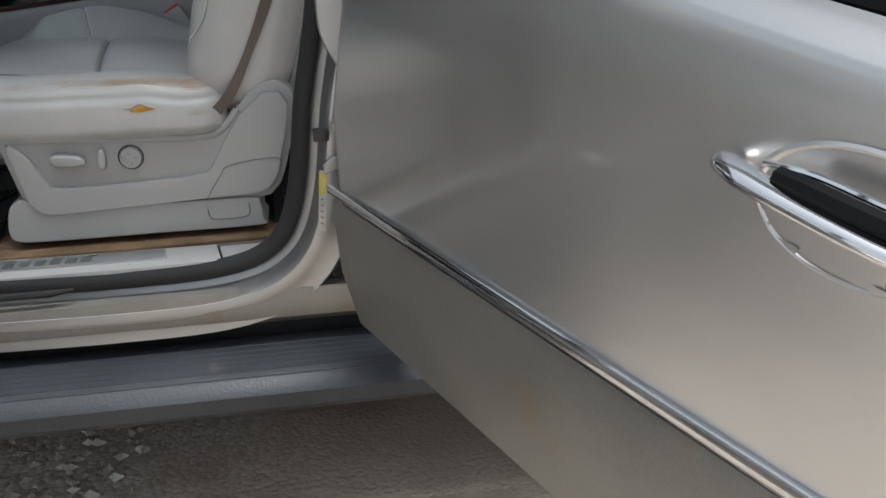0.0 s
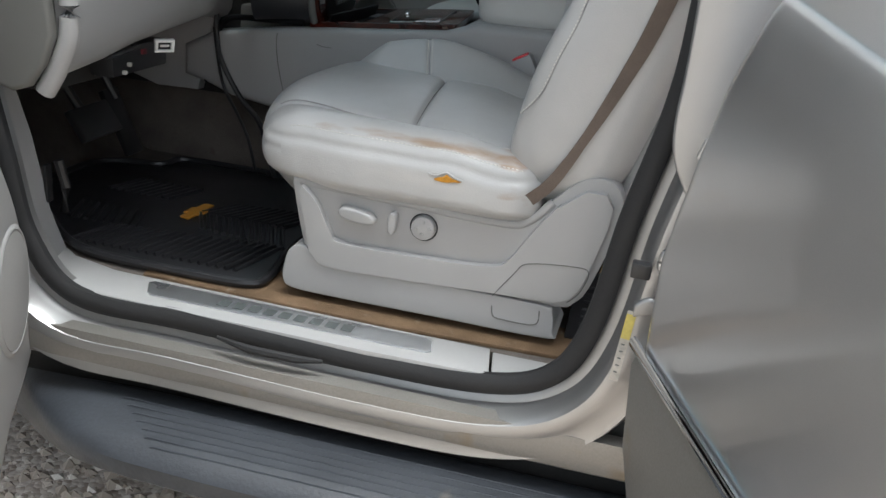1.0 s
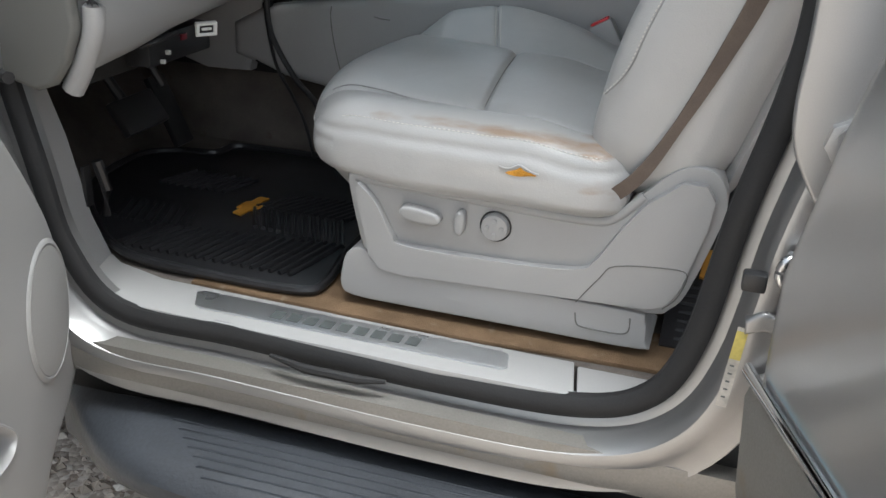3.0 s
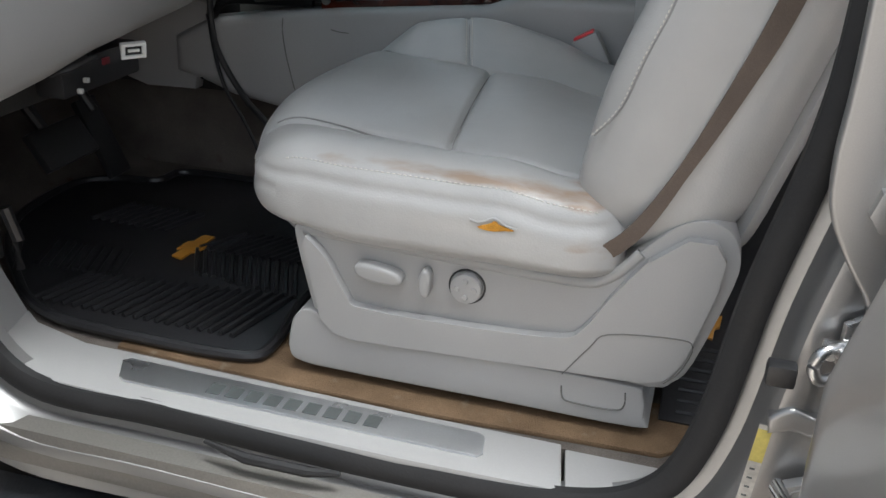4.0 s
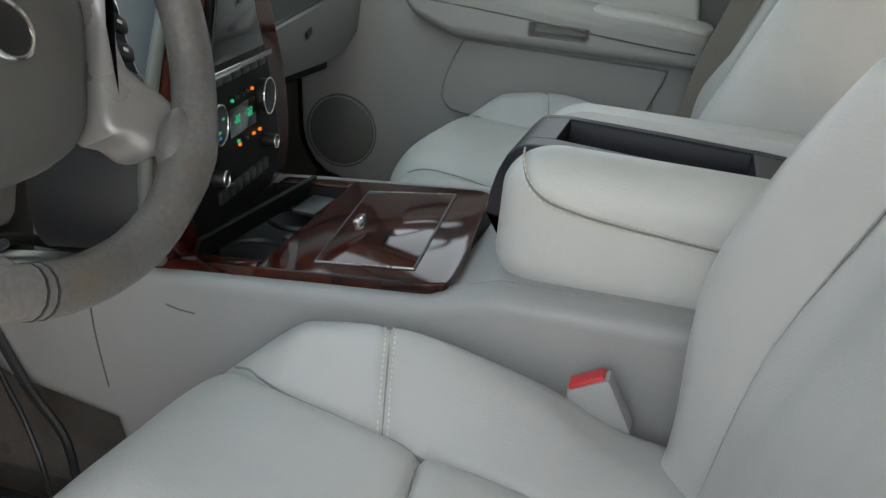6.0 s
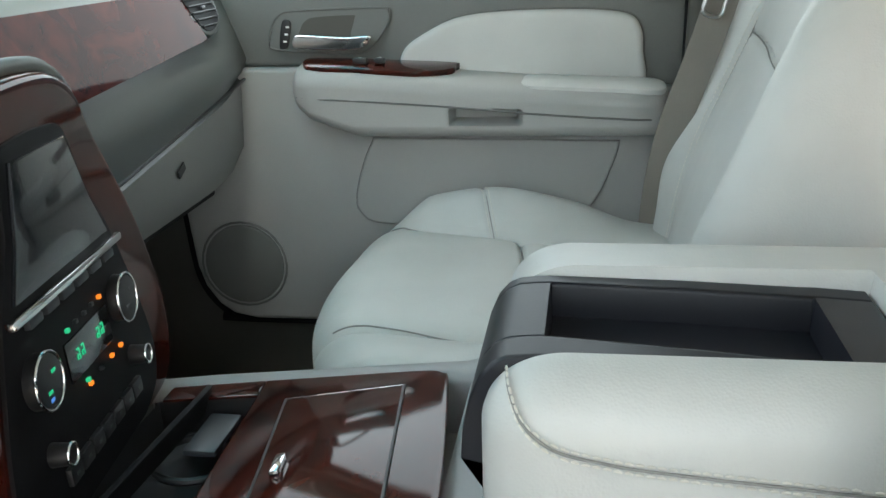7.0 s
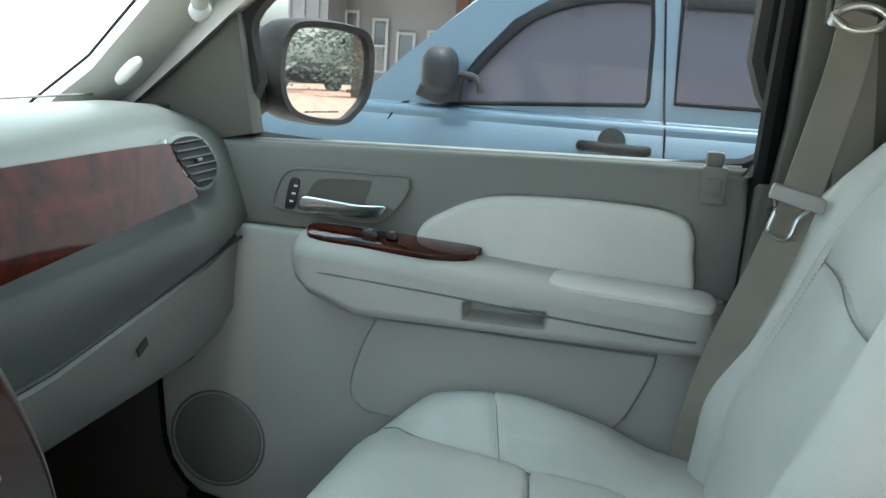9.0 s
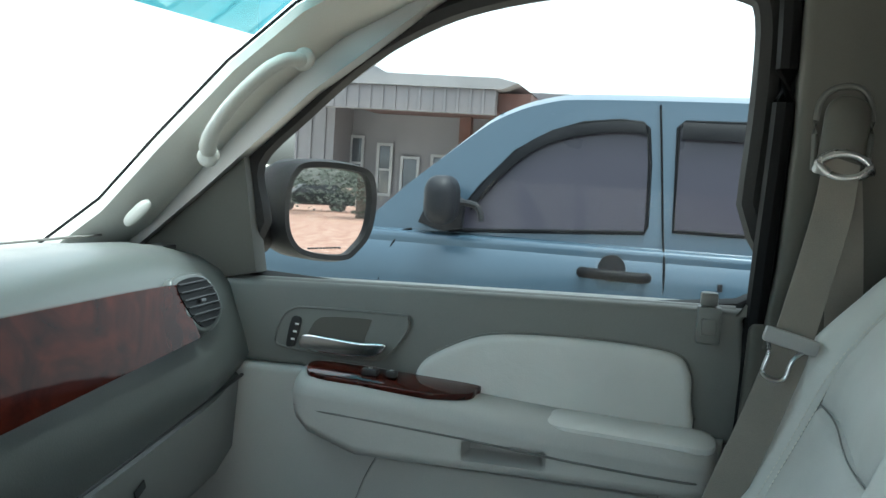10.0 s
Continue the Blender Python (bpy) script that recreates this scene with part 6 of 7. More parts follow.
lining = [(0.035, 0.47), (0.03, 0.56), (0.05, 0.65), (0.085, 0.74), (0.15, 0.83), (0.21, 0.90), (0.27, 0.97), (0.31, 1.08), (0.33, 1.25), (0.95, 1.25), (0.98, 0.5), (0.95, 0.33), (0.60, 0.27), (0.37, 0.275), (0.30, 0.33), (0.20, 0.40), (0.09, 0.435)]
lining = [(p.x, p.z) for p in smooth_line([(a, 0, b) for a, b in lining], 4, True)]
if (Vector(shrunk(lining, 0.01)[0]) - Vector((0.5, 0.7))).length > (Vector(lining[0]) - Vector((0.5, 0.7))).length:
    lining = lining[::-1]
pk = [(p.x, p.z) for p in smooth_line([(0.75, 0, 0.715), (0.64, 0, 0.708), (0.556, 0, 0.694), (0.475, 0, 0.655), (0.40, 0, 0.598), (0.345, 0, 0.550), (0.337, 0, 0.530), (0.365, 0, 0.520), (0.45, 0, 0.530), (0.53, 0, 0.505), (0.62, 0, 0.46), (0.75, 0, 0.42)], 4, True)]
bm = holed_face(shrunk(lining, 0.022), pk, 0.0, FD)
loft([[FD @ Vector((x, y, z)) for x, z in shrunk(lining, d)] for d, y in ((0.022, 0.0), (0.012, -0.0015), (0.005, -0.006), (0.001, -0.014), (0.0, -0.024), (0.0, -0.06))], False, True, bm=bm)
bmesh.ops.remove_doubles(bm, verts=bm.verts[:], dist=1e-5)
part("lining", bm, PLASTIC, front, "pale grey moulded door lining")
mid_ = Vector((0.56, 0.58))
bm = loft([[FD @ Vector((mid_.x + (x - mid_.x) * k, y, mid_.y + (z - mid_.y) * k)) for x, z in pk] for k, y in ((1.035, 0.0015), (1.02, 0.004), (1.0, 0.004), (0.985, -0.001), (0.98, -0.012), (0.97, -0.055))], False, True)
pocket = part("map_pocket", bm, PLASTIC, front, "open map pocket in the lining")
part("pocket_back", prism(pk, "y", -0.059, -0.0555, 0.0, m=FD), PLASTIC, pocket)
part("pocket_divider", box(-0.002, 0.002, -0.055, -0.006, -0.07, 0.005, 0.001, m=FD @ pose(0.50, 0, 0.545, 0, 25, 0)), PLASTIC_CAP, pocket)
part("outer_skin", prism([(0.02, 0.38), (0.03, 1.2), (0.30, 1.27), (1.0, 1.27), (1.02, 0.4), (0.95, 0.30), (0.35, 0.30)], "y", -0.14, -0.08, 0.02, m=FD), PAINT, front, "silver outer skin")
spk = [(0.143 + 0.088 * math.cos(a), 0.616 + 0.096 * math.sin(a)) for a in np.linspace(0, 2 * math.pi, 48, endpoint=False)]
bm = loft([[FD @ Vector((0.143 + (x - 0.143) * k, y, 0.616 + (z - 0.616) * k)) for x, z in spk] for k, y in ((1.10, 0.0006), (1.06, 0.003), (1.02, 0.004), (1.0, 0.002))], False, True)
part("speaker_rim", bm, PLASTIC, front)
bm = loft([[FD @ Vector((0.143 + (x - 0.143) * k, y, 0.616 + (z - 0.616) * k)) for x, z in spk] for k, y in ((1.0, 0.001), (0.985, 0.0035), (0.6, 0.0065), (0.1, 0.0075))], True, True)
part("speaker_grille", bm, PLASTIC_MID, front, "oval speaker grille")
arm2, q, flat = soft((0.58, 0.13, 0.15), (0.09, 0.055, 0.055), (30, 14, 16), None, FD @ pose(0.955, 0.04, 0.985, 0, -4, 0))
arm_f = part("armrest", arm2, PLASTIC, front, "pale grey armrest")
part("arm_joint", tube([FD @ Vector(p) for p in smooth_line([(0.68, 0.06, 0.955), (0.715, 0.095, 0.953), (0.80, 0.106, 0.953), (1.1, 0.106, 0.965)], 5)], 0.002, 6), PLASTIC_CAP, arm_f)
sw = part("switch_plate", prism([(p.x, p.y) for p in smooth_line([(0.72, 0.055, 0), (0.755, 0.085, 0), (0.84, 0.088, 0), (1.0, 0.085, 0), (1.0, 0.02, 0), (0.83, 0.01, 0), (0.745, 0.02, 0)], 4, True)], "z", 1.048, 1.0625, 0.003, m=FD), WOOD, front, "wood trimmed switch plate")
for i in range(3):
    part("window_switch", box(-0.018, 0.018, -0.01, 0.01, 0.0, 0.012, 0.003, m=FD @ pose(0.80 + i * 0.05, 0.05, 1.060)), BLACK, sw)
gl = bmesh.new()
gl.faces.new([gl.verts.new(FD @ Vector(p)) for p in ((0.05, -0.07, 1.26), (0.98, -0.07, 1.26), (0.94, -0.09, 1.72), (0.52, -0.09, 1.74), (0.30, -0.08, 1.60))])
fg = part("door_glass", gl, GLASS, front, "clear door glass")
fg.visible_shadow = False
part("window_frame", tube([FD @ Vector(p) for p in ((0.0, -0.07, 1.25), (0.28, -0.08, 1.61), (0.51, -0.09, 1.76), (0.96, -0.09, 1.74), (1.0, -0.07, 1.25))], 0.022, 8), MATT, front, "black window frame")
for z in (0.62, 0.95):
    h = part("hinge", box(-0.08, 0.02, -0.12, -0.06, z - 0.03, z + 0.03, 0.006, m=FD), PAINT, front)
part("check_strap", tube([(-0.38, 0.02, 0.93), (-0.30, -0.02, 0.935)], 0.009, 8), BLACK, front)

# ---- passenger door, shut ----
pd = thing("passenger_door", "closed passenger door with pale pad, wood switch plate and chrome pull", "car door", (0.1, 1.9, 0.6), "car doors")
part("outer_skin", box(-0.36, 0.62, 1.95, 2.0, 0.48, 1.32, 0.015), PAINT, pd, "silver outer skin")
upper = [(-0.40, 1.322), (-0.30, 1.329), (0.10, 1.342), (0.455, 1.350), (0.468, 1.335), (0.47, 1.16), (0.30, 1.15), (-0.10, 1.16), (-0.18, 1.20), (-0.42, 1.205)]
cupo = smooth_line([(-0.172, 0, 1.236), (-0.166, 0, 1.262), (-0.155, 0, 1.278), (-0.135, 0, 1.284), (-0.075, 0, 1.286), (-0.070, 0, 1.280), (-0.078, 0, 1.255), (-0.078, 0, 1.238), (-0.12, 0, 1.234)], 4, True)
cup_line = [(p.x, p.z) for p in cupo]
STILL = Matrix.Identity(4)
upper = [(p.x, p.z) for p in smooth_line([(a, 0, b) for a, b in upper], 3, True)]
if sum(a[0] * b[1] - a[1] * b[0] for a, b in zip(upper, upper[1:] + upper[:1])) > 0:
    upper = upper[::-1]
bm = holed_face(shrunk(upper, 0.010), cup_line, 1.885, STILL)
loft([[(x, y, z) for x, z in shrunk(upper, d)] for d, y in ((0.010, 1.885), (0.005, 1.8865), (0.0015, 1.891), (0.0, 1.898), (0.0, 1.96))], False, True, bm=bm)
bmesh.ops.remove_doubles(bm, verts=bm.verts[:], dist=1e-5)
part("upper_trim", bm, PLASTIC_DARK, pd, "sage grey upper door trim")
part("sill_ledge", tube([(-0.36, 1.905, 1.318), (0.0, 1.905, 1.330), (0.458, 1.905, 1.341)], 0.013, 10), PLASTIC_DARK, pd)
lowr = [(-0.43, 1.20), (-0.14, 1.20), (0.10, 1.17), (0.455, 1.165), (0.455, 0.735), (-0.29, 0.733), (-0.335, 0.742), (-0.362, 0.762), (-0.385, 0.795), (-0.397, 0.835), (-0.404, 0.905), (-0.410, 0.975), (-0.42, 1.08)]
part("lower_lining", prism(lowr, "y", 1.872, 1.96, 0.010, 3), PLASTIC_DOOR, pd, "pale grey lower door lining")
part("door_edge", tube(smooth_line([(p[0] - 0.004, 1.888, p[1] - 0.004) for p in lowr[4:]], 3), 0.010, 8), MATT, pd, "black seal round the door edge")
pad = smooth_line([(0.006, 0, 1.204), (0.013, 0, 1.228), (0.038, 0, 1.248), (0.099, 0, 1.277), (0.18, 0, 1.287), (0.30, 0, 1.288), (0.379, 0, 1.280), (0.402, 0, 1.256), (0.406, 0, 1.22), (0.404, 0, 1.165), (0.30, 0, 1.158), (0.10, 0, 1.165), (0.02, 0, 1.175)], 4, True)
bm = prism([(p.x, p.z) for p in pad], "y", 1.868, 1.90, 0.012, 4)
inset = part("pad", bm, LEATHER_P, pd, "pale padded door insert")
for key in ("wear", "pale"):
    inset.data.attributes.new(key, "FLOAT", "POINT")
part("pad_joint", tube([(p.x, 1.884, p.z) for p in pad], 0.0035, 6, True), PLASTIC_CAP, pd)
# armrest: a swept roll with a joint line and a sunken pull pocket
spans = ((-0.172, 0.35, 1.190), (-0.168, 0.62, 1.202), (-0.158, 0.82, 1.209), (-0.135, 0.95, 1.212), (-0.06, 1.0, 1.210), (0.06, 1.0, 1.200), (0.115, 1.0, 1.192), (0.22, 1.0, 1.184), (0.38, 1.0, 1.176), (0.425, 0.95, 1.172), (0.438, 0.8, 1.168), (0.446, 0.5, 1.16))
rings = []
for x in [a[0] for a in spans[:5]] + list(np.arange(-0.04, 0.085, 0.02)) + list(np.arange(0.088, 0.23, 0.003)) + list(np.arange(0.24, 0.38, 0.02)) + [a[0] for a in spans[8:]]:
    kk, zt = (float(np.interp(x, [a[0] for a in spans], [a[i] for a in spans])) for i in (1, 2))
    d = 0.092 * kk
    lowz = 1.098 if x > -0.10 else 1.098 + (abs(x) - 0.10) * 0.7
    row = [(x, 1.88, zt + 0.004), (x, 1.88 - d * 0.5, zt - 0.001), (x, 1.88 - d * 0.8, zt - 0.008), (x, 1.88 - d * 0.95, zt - 0.017), (x, 1.88 - d, zt - 0.030)]
    for t in np.linspace(0.08, 1, 22):
        row.append((x, 1.88 - d * (1 - 0.05 * t), (zt - 0.030) * (1 - t) + (lowz + 0.014) * t))
    row += [(x, 1.88 - d * 0.86, lowz + 0.002), (x, 1.88 - d * 0.5, lowz - 0.008), (x, 1.88, lowz - 0.012)]
    hollow = float(rise(np.array([x]), 0.096, 0.104)[0] * (1 - rise(np.array([x]), 0.205, 0.216)[0]))
    out_ = []
    for a, b, c in row:
        into = hollow * float(rise(np.array([c]), 1.114, 1.121)[0] * (1 - rise(np.array([c]), 1.1385, 1.1425)[0])) if b < 1.80 else 0.0
        out_.append((a, b + 0.045 * into, c))
    rings.append(out_)
arm3 = part("armrest", loft(rings), PLASTIC_DOOR, pd, "pale grey armrest with a pull pocket")
joint = [(-0.160, 1.812, 1.160), (-0.13, 1.797, 1.159), (-0.05, 1.7905, 1.156), (0.10, 1.7895, 1.146), (0.25, 1.7895, 1.133), (0.40, 1.791, 1.124), (0.44, 1.815, 1.122)]
part("arm_joint", tube(smooth_line(joint, 5), 0.0018, 6), PLASTIC_CAP, arm3)
bm, q, flat = soft((0.235, 0.075, 0.02), (0.03, 0.03, 0.008), (20, 8, 4), None, pose(0.325, 1.838, 1.172, 7, 2.5, 0))
elbow = part("elbow_pad", bm, LEATHER_P, pd)
for key in ("wear", "pale"):
    elbow.data.attributes.new(key, "FLOAT", "POINT")
wd = prism([(p.x, p.y) for p in smooth_line([(-0.152, 1.862, 0), (-0.145, 1.82, 0), (-0.11, 1.806, 0), (0.02, 1.803, 0), (0.06, 1.808, 0), (0.098, 1.828, 0), (0.104, 1.85, 0), (0.10, 1.868, 0), (0.0, 1.872, 0), (-0.10, 1.872, 0)], 4, True)], "z", -0.006, 0.005, 0.003, m=Matrix.Translation((0, 1.84, 1.2035)) @ Matrix.Rotation(radians(2.4), 4, "Y") @ Matrix.Rotation(radians(8), 4, "X") @ Matrix.Translation((0, -1.84, 0)))
sp = part("switch_plate", wd, WOOD, pd, "glossy wood switch plate")
for x, l in ((-0.055, 0.012), (-0.022, 0.008)):
    part("window_switch", box(x - l, x + l, 1.832, 1.848, 1.210, 1.220, 0.003), BLACK, sp)
    part("switch_mark", box(x - 0.003, x + 0.003, 1.838, 1.842, 1.2202, 1.2206), WHITE, sp)
# pull handle in its bezel
bz = smooth_line([(-0.222, 0, 1.238), (-0.214, 0, 1.272), (-0.198, 0, 1.290), (-0.165, 0, 1.295), (-0.03, 0, 1.297), (-0.012, 0, 1.292), (-0.014, 0, 1.272), (-0.04, 0, 1.236), (-0.07, 0, 1.222), (-0.16, 0, 1.226), (-0.205, 0, 1.230)], 4, True)
bz_line = [(p.x, p.z) for p in bz]
bm = holed_face(bz_line, cup_line, 1.8795, STILL)
loft([[(x, y, z) for x, z in bz_line] for y in (1.8795, 1.890)], False, True, bm=bm)
bezel = part("handle_bezel", bm, PLASTIC_DARK, pd)
part("bezel_groove", tube([(p.x, 1.8795, p.z) for p in bz], 0.0022, 6, True), PLASTIC_CAP, bezel)
mid_ = Vector((-0.122, 0, 1.260))
bm = loft([[((mid_ + (p - mid_) * k).x, y, (mid_ + (p - mid_) * k).z) for p in cupo] for k, y in ((1.0, 1.8785), (0.985, 1.880), (0.96, 1.895), (0.88, 1.906), (0.5, 1.910), (0.1, 1.911))])
# darker than the trim: the recess's shade is put into its colour
part("shaded_cup", bm, TAUPE, bezel, "hollow behind the pull, its shade put into a darker colour")
part("pull_lever", prism([(p.x, p.z) for p in smooth_line([(-0.174, 0, 1.236), (-0.172, 0, 1.254), (-0.15, 0, 1.2565), (-0.085, 0, 1.252), (-0.045, 0, 1.254), (-0.040, 0, 1.248), (-0.055, 0, 1.234), (-0.09, 0, 1.230), (-0.15, 0, 1.232)], 4, True)], "y", 1.858, 1.872, 0.005, 3), CHROME, bezel, "chrome door pull")
kp = part("lock_keys", prism([(p.x, p.z) for p in smooth_line([(-0.203, 0, 1.236), (-0.196, 0, 1.276), (-0.186, 0, 1.280), (-0.181, 0, 1.272), (-0.188, 0, 1.238), (-0.195, 0, 1.232)], 4, True)], "y", 1.874, 1.882, 0.002), BLACK, bezel)
for i in range(3):
    part("key_mark", box(-0.195 + i * 0.003, -0.189 + i * 0.003, 1.8732, 1.8742, 1.243 + i * 0.012, 1.246 + i * 0.012), WHITE, kp)
# moulded map pocket below
mp = smooth_line([(-0.045, 0, 1.080), (-0.064, 0, 1.04), (-0.081, 0, 0.98), (-0.075, 0, 0.945), (-0.02, 0, 0.925), (0.24, 0, 0.93), (0.30, 0, 0.945), (0.335, 0, 0.975), (0.365, 0, 1.045), (0.372, 0, 1.075)], 4)
part("pocket_panel", prism([(p.x, p.z) for p in mp], "y", 1.864, 1.880, 0.006, 3), PLASTIC_DOOR, pd)
part("panel_joint", tube([(p.x, 1.8705, p.z) for p in mp], 0.0016, 6), PLASTIC_DARK, pd)
spk2 = part("speaker_grille", disc((-0.304, 1.872, 0.842), (0, -1, 0), 0.078, 0.008, 32, 0.074, 0.002), PLASTIC_DARK, pd, "round speaker grille")
part("grille_rim", ring((-0.304, 1.871, 0.842), (0, -1, 0), 0.081, 0.0022), PLASTIC_DARK, spk2)
clipp = part("trim_clip", box(0.405, 0.438, 1.872, 1.90, 1.300, 1.352, 0.004), PLASTIC_DARK, pd)
part("clip_face", box(0.411, 0.432, 1.869, 1.874, 1.312, 1.336, 0.002), PLASTIC_CAP, clipp)
part("clip_hook", box(0.408, 0.432, 1.878, 1.90, 1.352, 1.372, 0.005), PLASTIC_CAP, clipp)
# window frame and glass
WIN = [(-0.262, 1.320), (-0.278, 1.42), (-0.292, 1.515), (-0.215, 1.60), (-0.122, 1.685), (-0.03, 1.742), (0.065, 1.778), (0.20, 1.803), (0.36, 1.808), (0.44, 1.80), (0.470, 1.765), (0.474, 1.64), (0.468, 1.50), (0.463, 1.342)]
loop = smooth_line([(x, 1.925, z) for x, z in WIN], 4, True)
part("window_seal", tube(loop, 0.021, 8, True, up=(0, 1, 0)), SEAL, pd, "black window seal")
gl = bmesh.new()
gl.faces.new([gl.verts.new((p.x, 1.93, p.z)) for p in loop])
pane = part("window_glass", gl, GLASS, pd, "clear door glass")
pane.visible_shadow = False
cx, cz = 0.12, 1.57
ringf = []
for k, y in ((1.0, 1.935), (1.07, 1.93), (1.10, 1.905), (1.13, 1.89), (1.16, 1.935), (1.16, 1.97), (1.04, 1.97), (1.0, 1.935)):
    ringf.append([(cx + (p.x - cx) * k, y, max(1.312, cz + (p.z - cz) * k)) for p in loop])
part("window_frame", loft(ringf, False), MATT, pd, "black window frame")
part("quarter_cover", prism([(-0.262, 1.34), (-0.292, 1.52), (-0.37, 1.45), (-0.47, 1.36), (-0.54, 1.30), (-0.44, 1.30)], "y", 1.885, 1.93, 0.006), TAUPE, pd)

# ---- trim above and behind the passenger door ----
trimp = thing("cabin_pillar_trim", "pale grey windscreen pillar trim with a grab handle", "car trim", (-0.3, 1.78, 1.5), kind="structure")
rings = []
for x, z in ((-0.62, 1.27), (-0.45, 1.40), (-0.36, 1.50), (-0.25, 1.615), (-0.15, 1.70), (-0.03, 1.765), (0.12, 1.802)):
    x, z = x - 0.035, z + 0.04
    rings.append([(x + 0.002, 1.90, z + 0.002), (x + 0.003, 1.80, z - 0.002), (x + 0.010, 1.778, z - 0.006), (x + 0.022, 1.772, z - 0.016), (x + 0.036, 1.80, z - 0.030), (x + 0.044, 1.845, z - 0.036), (x + 0.046, 1.885, z - 0.039)])
part("pillar_cover", loft(rings), HEADLINER, trimp)
part("screen_seal", tube([Vector(r[1]) + Vector((-0.003, -0.002, 0.003)) for r in rings], 0.0025, 8), MATT, trimp, "black seal along the windscreen")
grab = smooth_line([(-0.300, 1.785, 1.520), (-0.294, 1.765, 1.532), (-0.278, 1.752, 1.556), (-0.245, 1.743, 1.596), (-0.205, 1.745, 1.636), (-0.180, 1.758, 1.655), (-0.165, 1.78, 1.658)], 6)
handle2 = part("grab_handle", tube(grab, 0.0125, 14, flat=0.8), HEADLINER, trimp, "pale grab handle")
for c in ((-0.301, 1.782, 1.516), (-0.163, 1.782, 1.660)):
    bm, q, flat = soft((0.034, 0.018, 0.032), (0.016, 0.008, 0.015), (6, 4, 6), None, pose(*c, 0, -45, 0))
    part("handle_foot", bm, HEADLINER, handle2)
bm, q, flat = soft((0.055, 0.016, 0.02), (0.02, 0.007, 0.009), (8, 4, 4), None, pose(-0.412, 1.785, 1.425, 0, -45, 0))
part("handle_blank", bm, HEADLINER, trimp)
part("header_roll", tube(smooth_line([(-0.14, 0.2, 1.775), (-0.15, 0.6, 1.79), (-0.15, 1.4, 1.79), (-0.13, 1.8, 1.77)], 5), 0.022, 10), HEADLINER, trimp)
part("header_label", box(-0.085, -0.02, 1.70, 1.705, 1.766, 1.772), PLASTIC_CAP, trimp)
bp = [(0.490, 1.30), (0.505, 1.42), (0.510, 1.60), (0.508, 1.80), (0.50, 1.83), (0.72, 1.83), (0.66, 1.62), (0.645, 1.34)]
part("belt_pillar", prism(bp, "y", 1.855, 1.93, 0.014, 3), TAUPE, trimp, "taupe belt pillar trim")
part("lower_pillar", prism([(0.455, 0.60), (0.475, 1.335), (0.80, 1.335), (0.80, 0.60)], "y", 1.86, 1.93, 0.012, 3), TAUPE, trimp, "taupe lower pillar trim")
part("pillar_seal", tube(smooth_line([(0.492, 1.89, 1.82), (0.496, 1.89, 1.64), (0.486, 1.89, 1.36), (0.474, 1.89, 0.9), (0.462, 1.89, 0.62)], 5), 0.016, 8), MATT, trimp)

kick = prism([(-0.90, 0.577), (-0.90, 1.24), (-0.36, 1.24), (-0.36, 0.72), (0.46, 0.72), (0.46, 0.577)], "y", 1.893, 1.93, 0.004)
part("kick_panel", kick, TAUPE, trimp, "dark taupe kick panel and sill cover")

# ---- passenger belt ----
pb = thing("passenger_belt", "taupe passenger belt with bright tongue and guide loop", "seat belt", (0.55, 1.80, 1.3))


def webbing(points, width, across, lift):
    rr = []
    for p in smooth_line(points, 6):
        a, nn = Vector(across) * width / 2, Vector(lift) * 0.0012
        rr.append([p - a - nn, p + a - nn, p + a + nn, p - a + nn])
    return loft(rr)


part("webbing", webbing([(0.565, 1.825, 1.565), (0.556, 1.80, 1.50), (0.535, 1.775, 1.41), (0.515, 1.755, 1.33), (0.50, 1.748, 1.28), (0.475, 1.75, 1.20), (0.447, 1.76, 1.11), (0.43, 1.79, 1.0), (0.425, 1.82, 0.86), (0.43, 1.83, 0.65)], 0.047, (0.93, -0.2, -0.28), (0.2, -0.95, 0.1)), BELT_P, pb)
part("webbing", webbing([(0.570, 1.845, 1.56), (0.583, 1.848, 1.45), (0.592, 1.848, 1.335), (0.60, 1.85, 1.2)], 0.047, (0.99, -0.1, -0.05), (0.1, -0.99, 0.1)), BELT_P, pb)
bm, q, flat = soft((0.058, 0.03, 0.115), (0.026, 0.014, 0.026), (10, 6, 14), None, pose(0.568, 1.84, 1.592, 0, 4, 0))
adj = part("height_adjuster", bm, TAUPE, pb)
part("adjuster_shadow_gap", tube(smooth_line([(0.535, 1.853, 1.55), (0.534, 1.853, 1.63), (0.552, 1.853, 1.658), (0.585, 1.853, 1.66), (0.602, 1.853, 1.63), (0.602, 1.853, 1.56)], 5), 0.004, 8), PLASTIC_CAP, adj)
dring = [(0.568 + 0.033 * math.cos(a), 1.822 + 0.004 * math.sin(a), 1.551 + 0.022 * math.sin(a) + (0.012 if math.sin(a) < -0.2 else 0)) for a in np.linspace(0, 2 * math.pi, 24, endpoint=False)]
part("guide_loop", tube(dring, 0.0062, 10, True, up=(0, 1, 0)), STEEL, pb, "bright steel guide loop")
TM = Matrix.Translation((0.512, 1.742, 1.335)) @ Matrix.Rotation(radians(14), 4, "Y")
tong = part("tongue_grip", box(-0.034, 0.034, -0.007, 0.007, -0.010, 0.010, 0.005, m=TM), PLASTIC, pb)
tp = smooth_line([(-0.026, 0, -0.008), (-0.020, 0, -0.022), (-0.020, 0, -0.045), (-0.014, 0, -0.052), (0.0, 0, -0.053), (0.008, 0, -0.046), (0.009, 0, -0.024), (0.018, 0, -0.008)], 4)
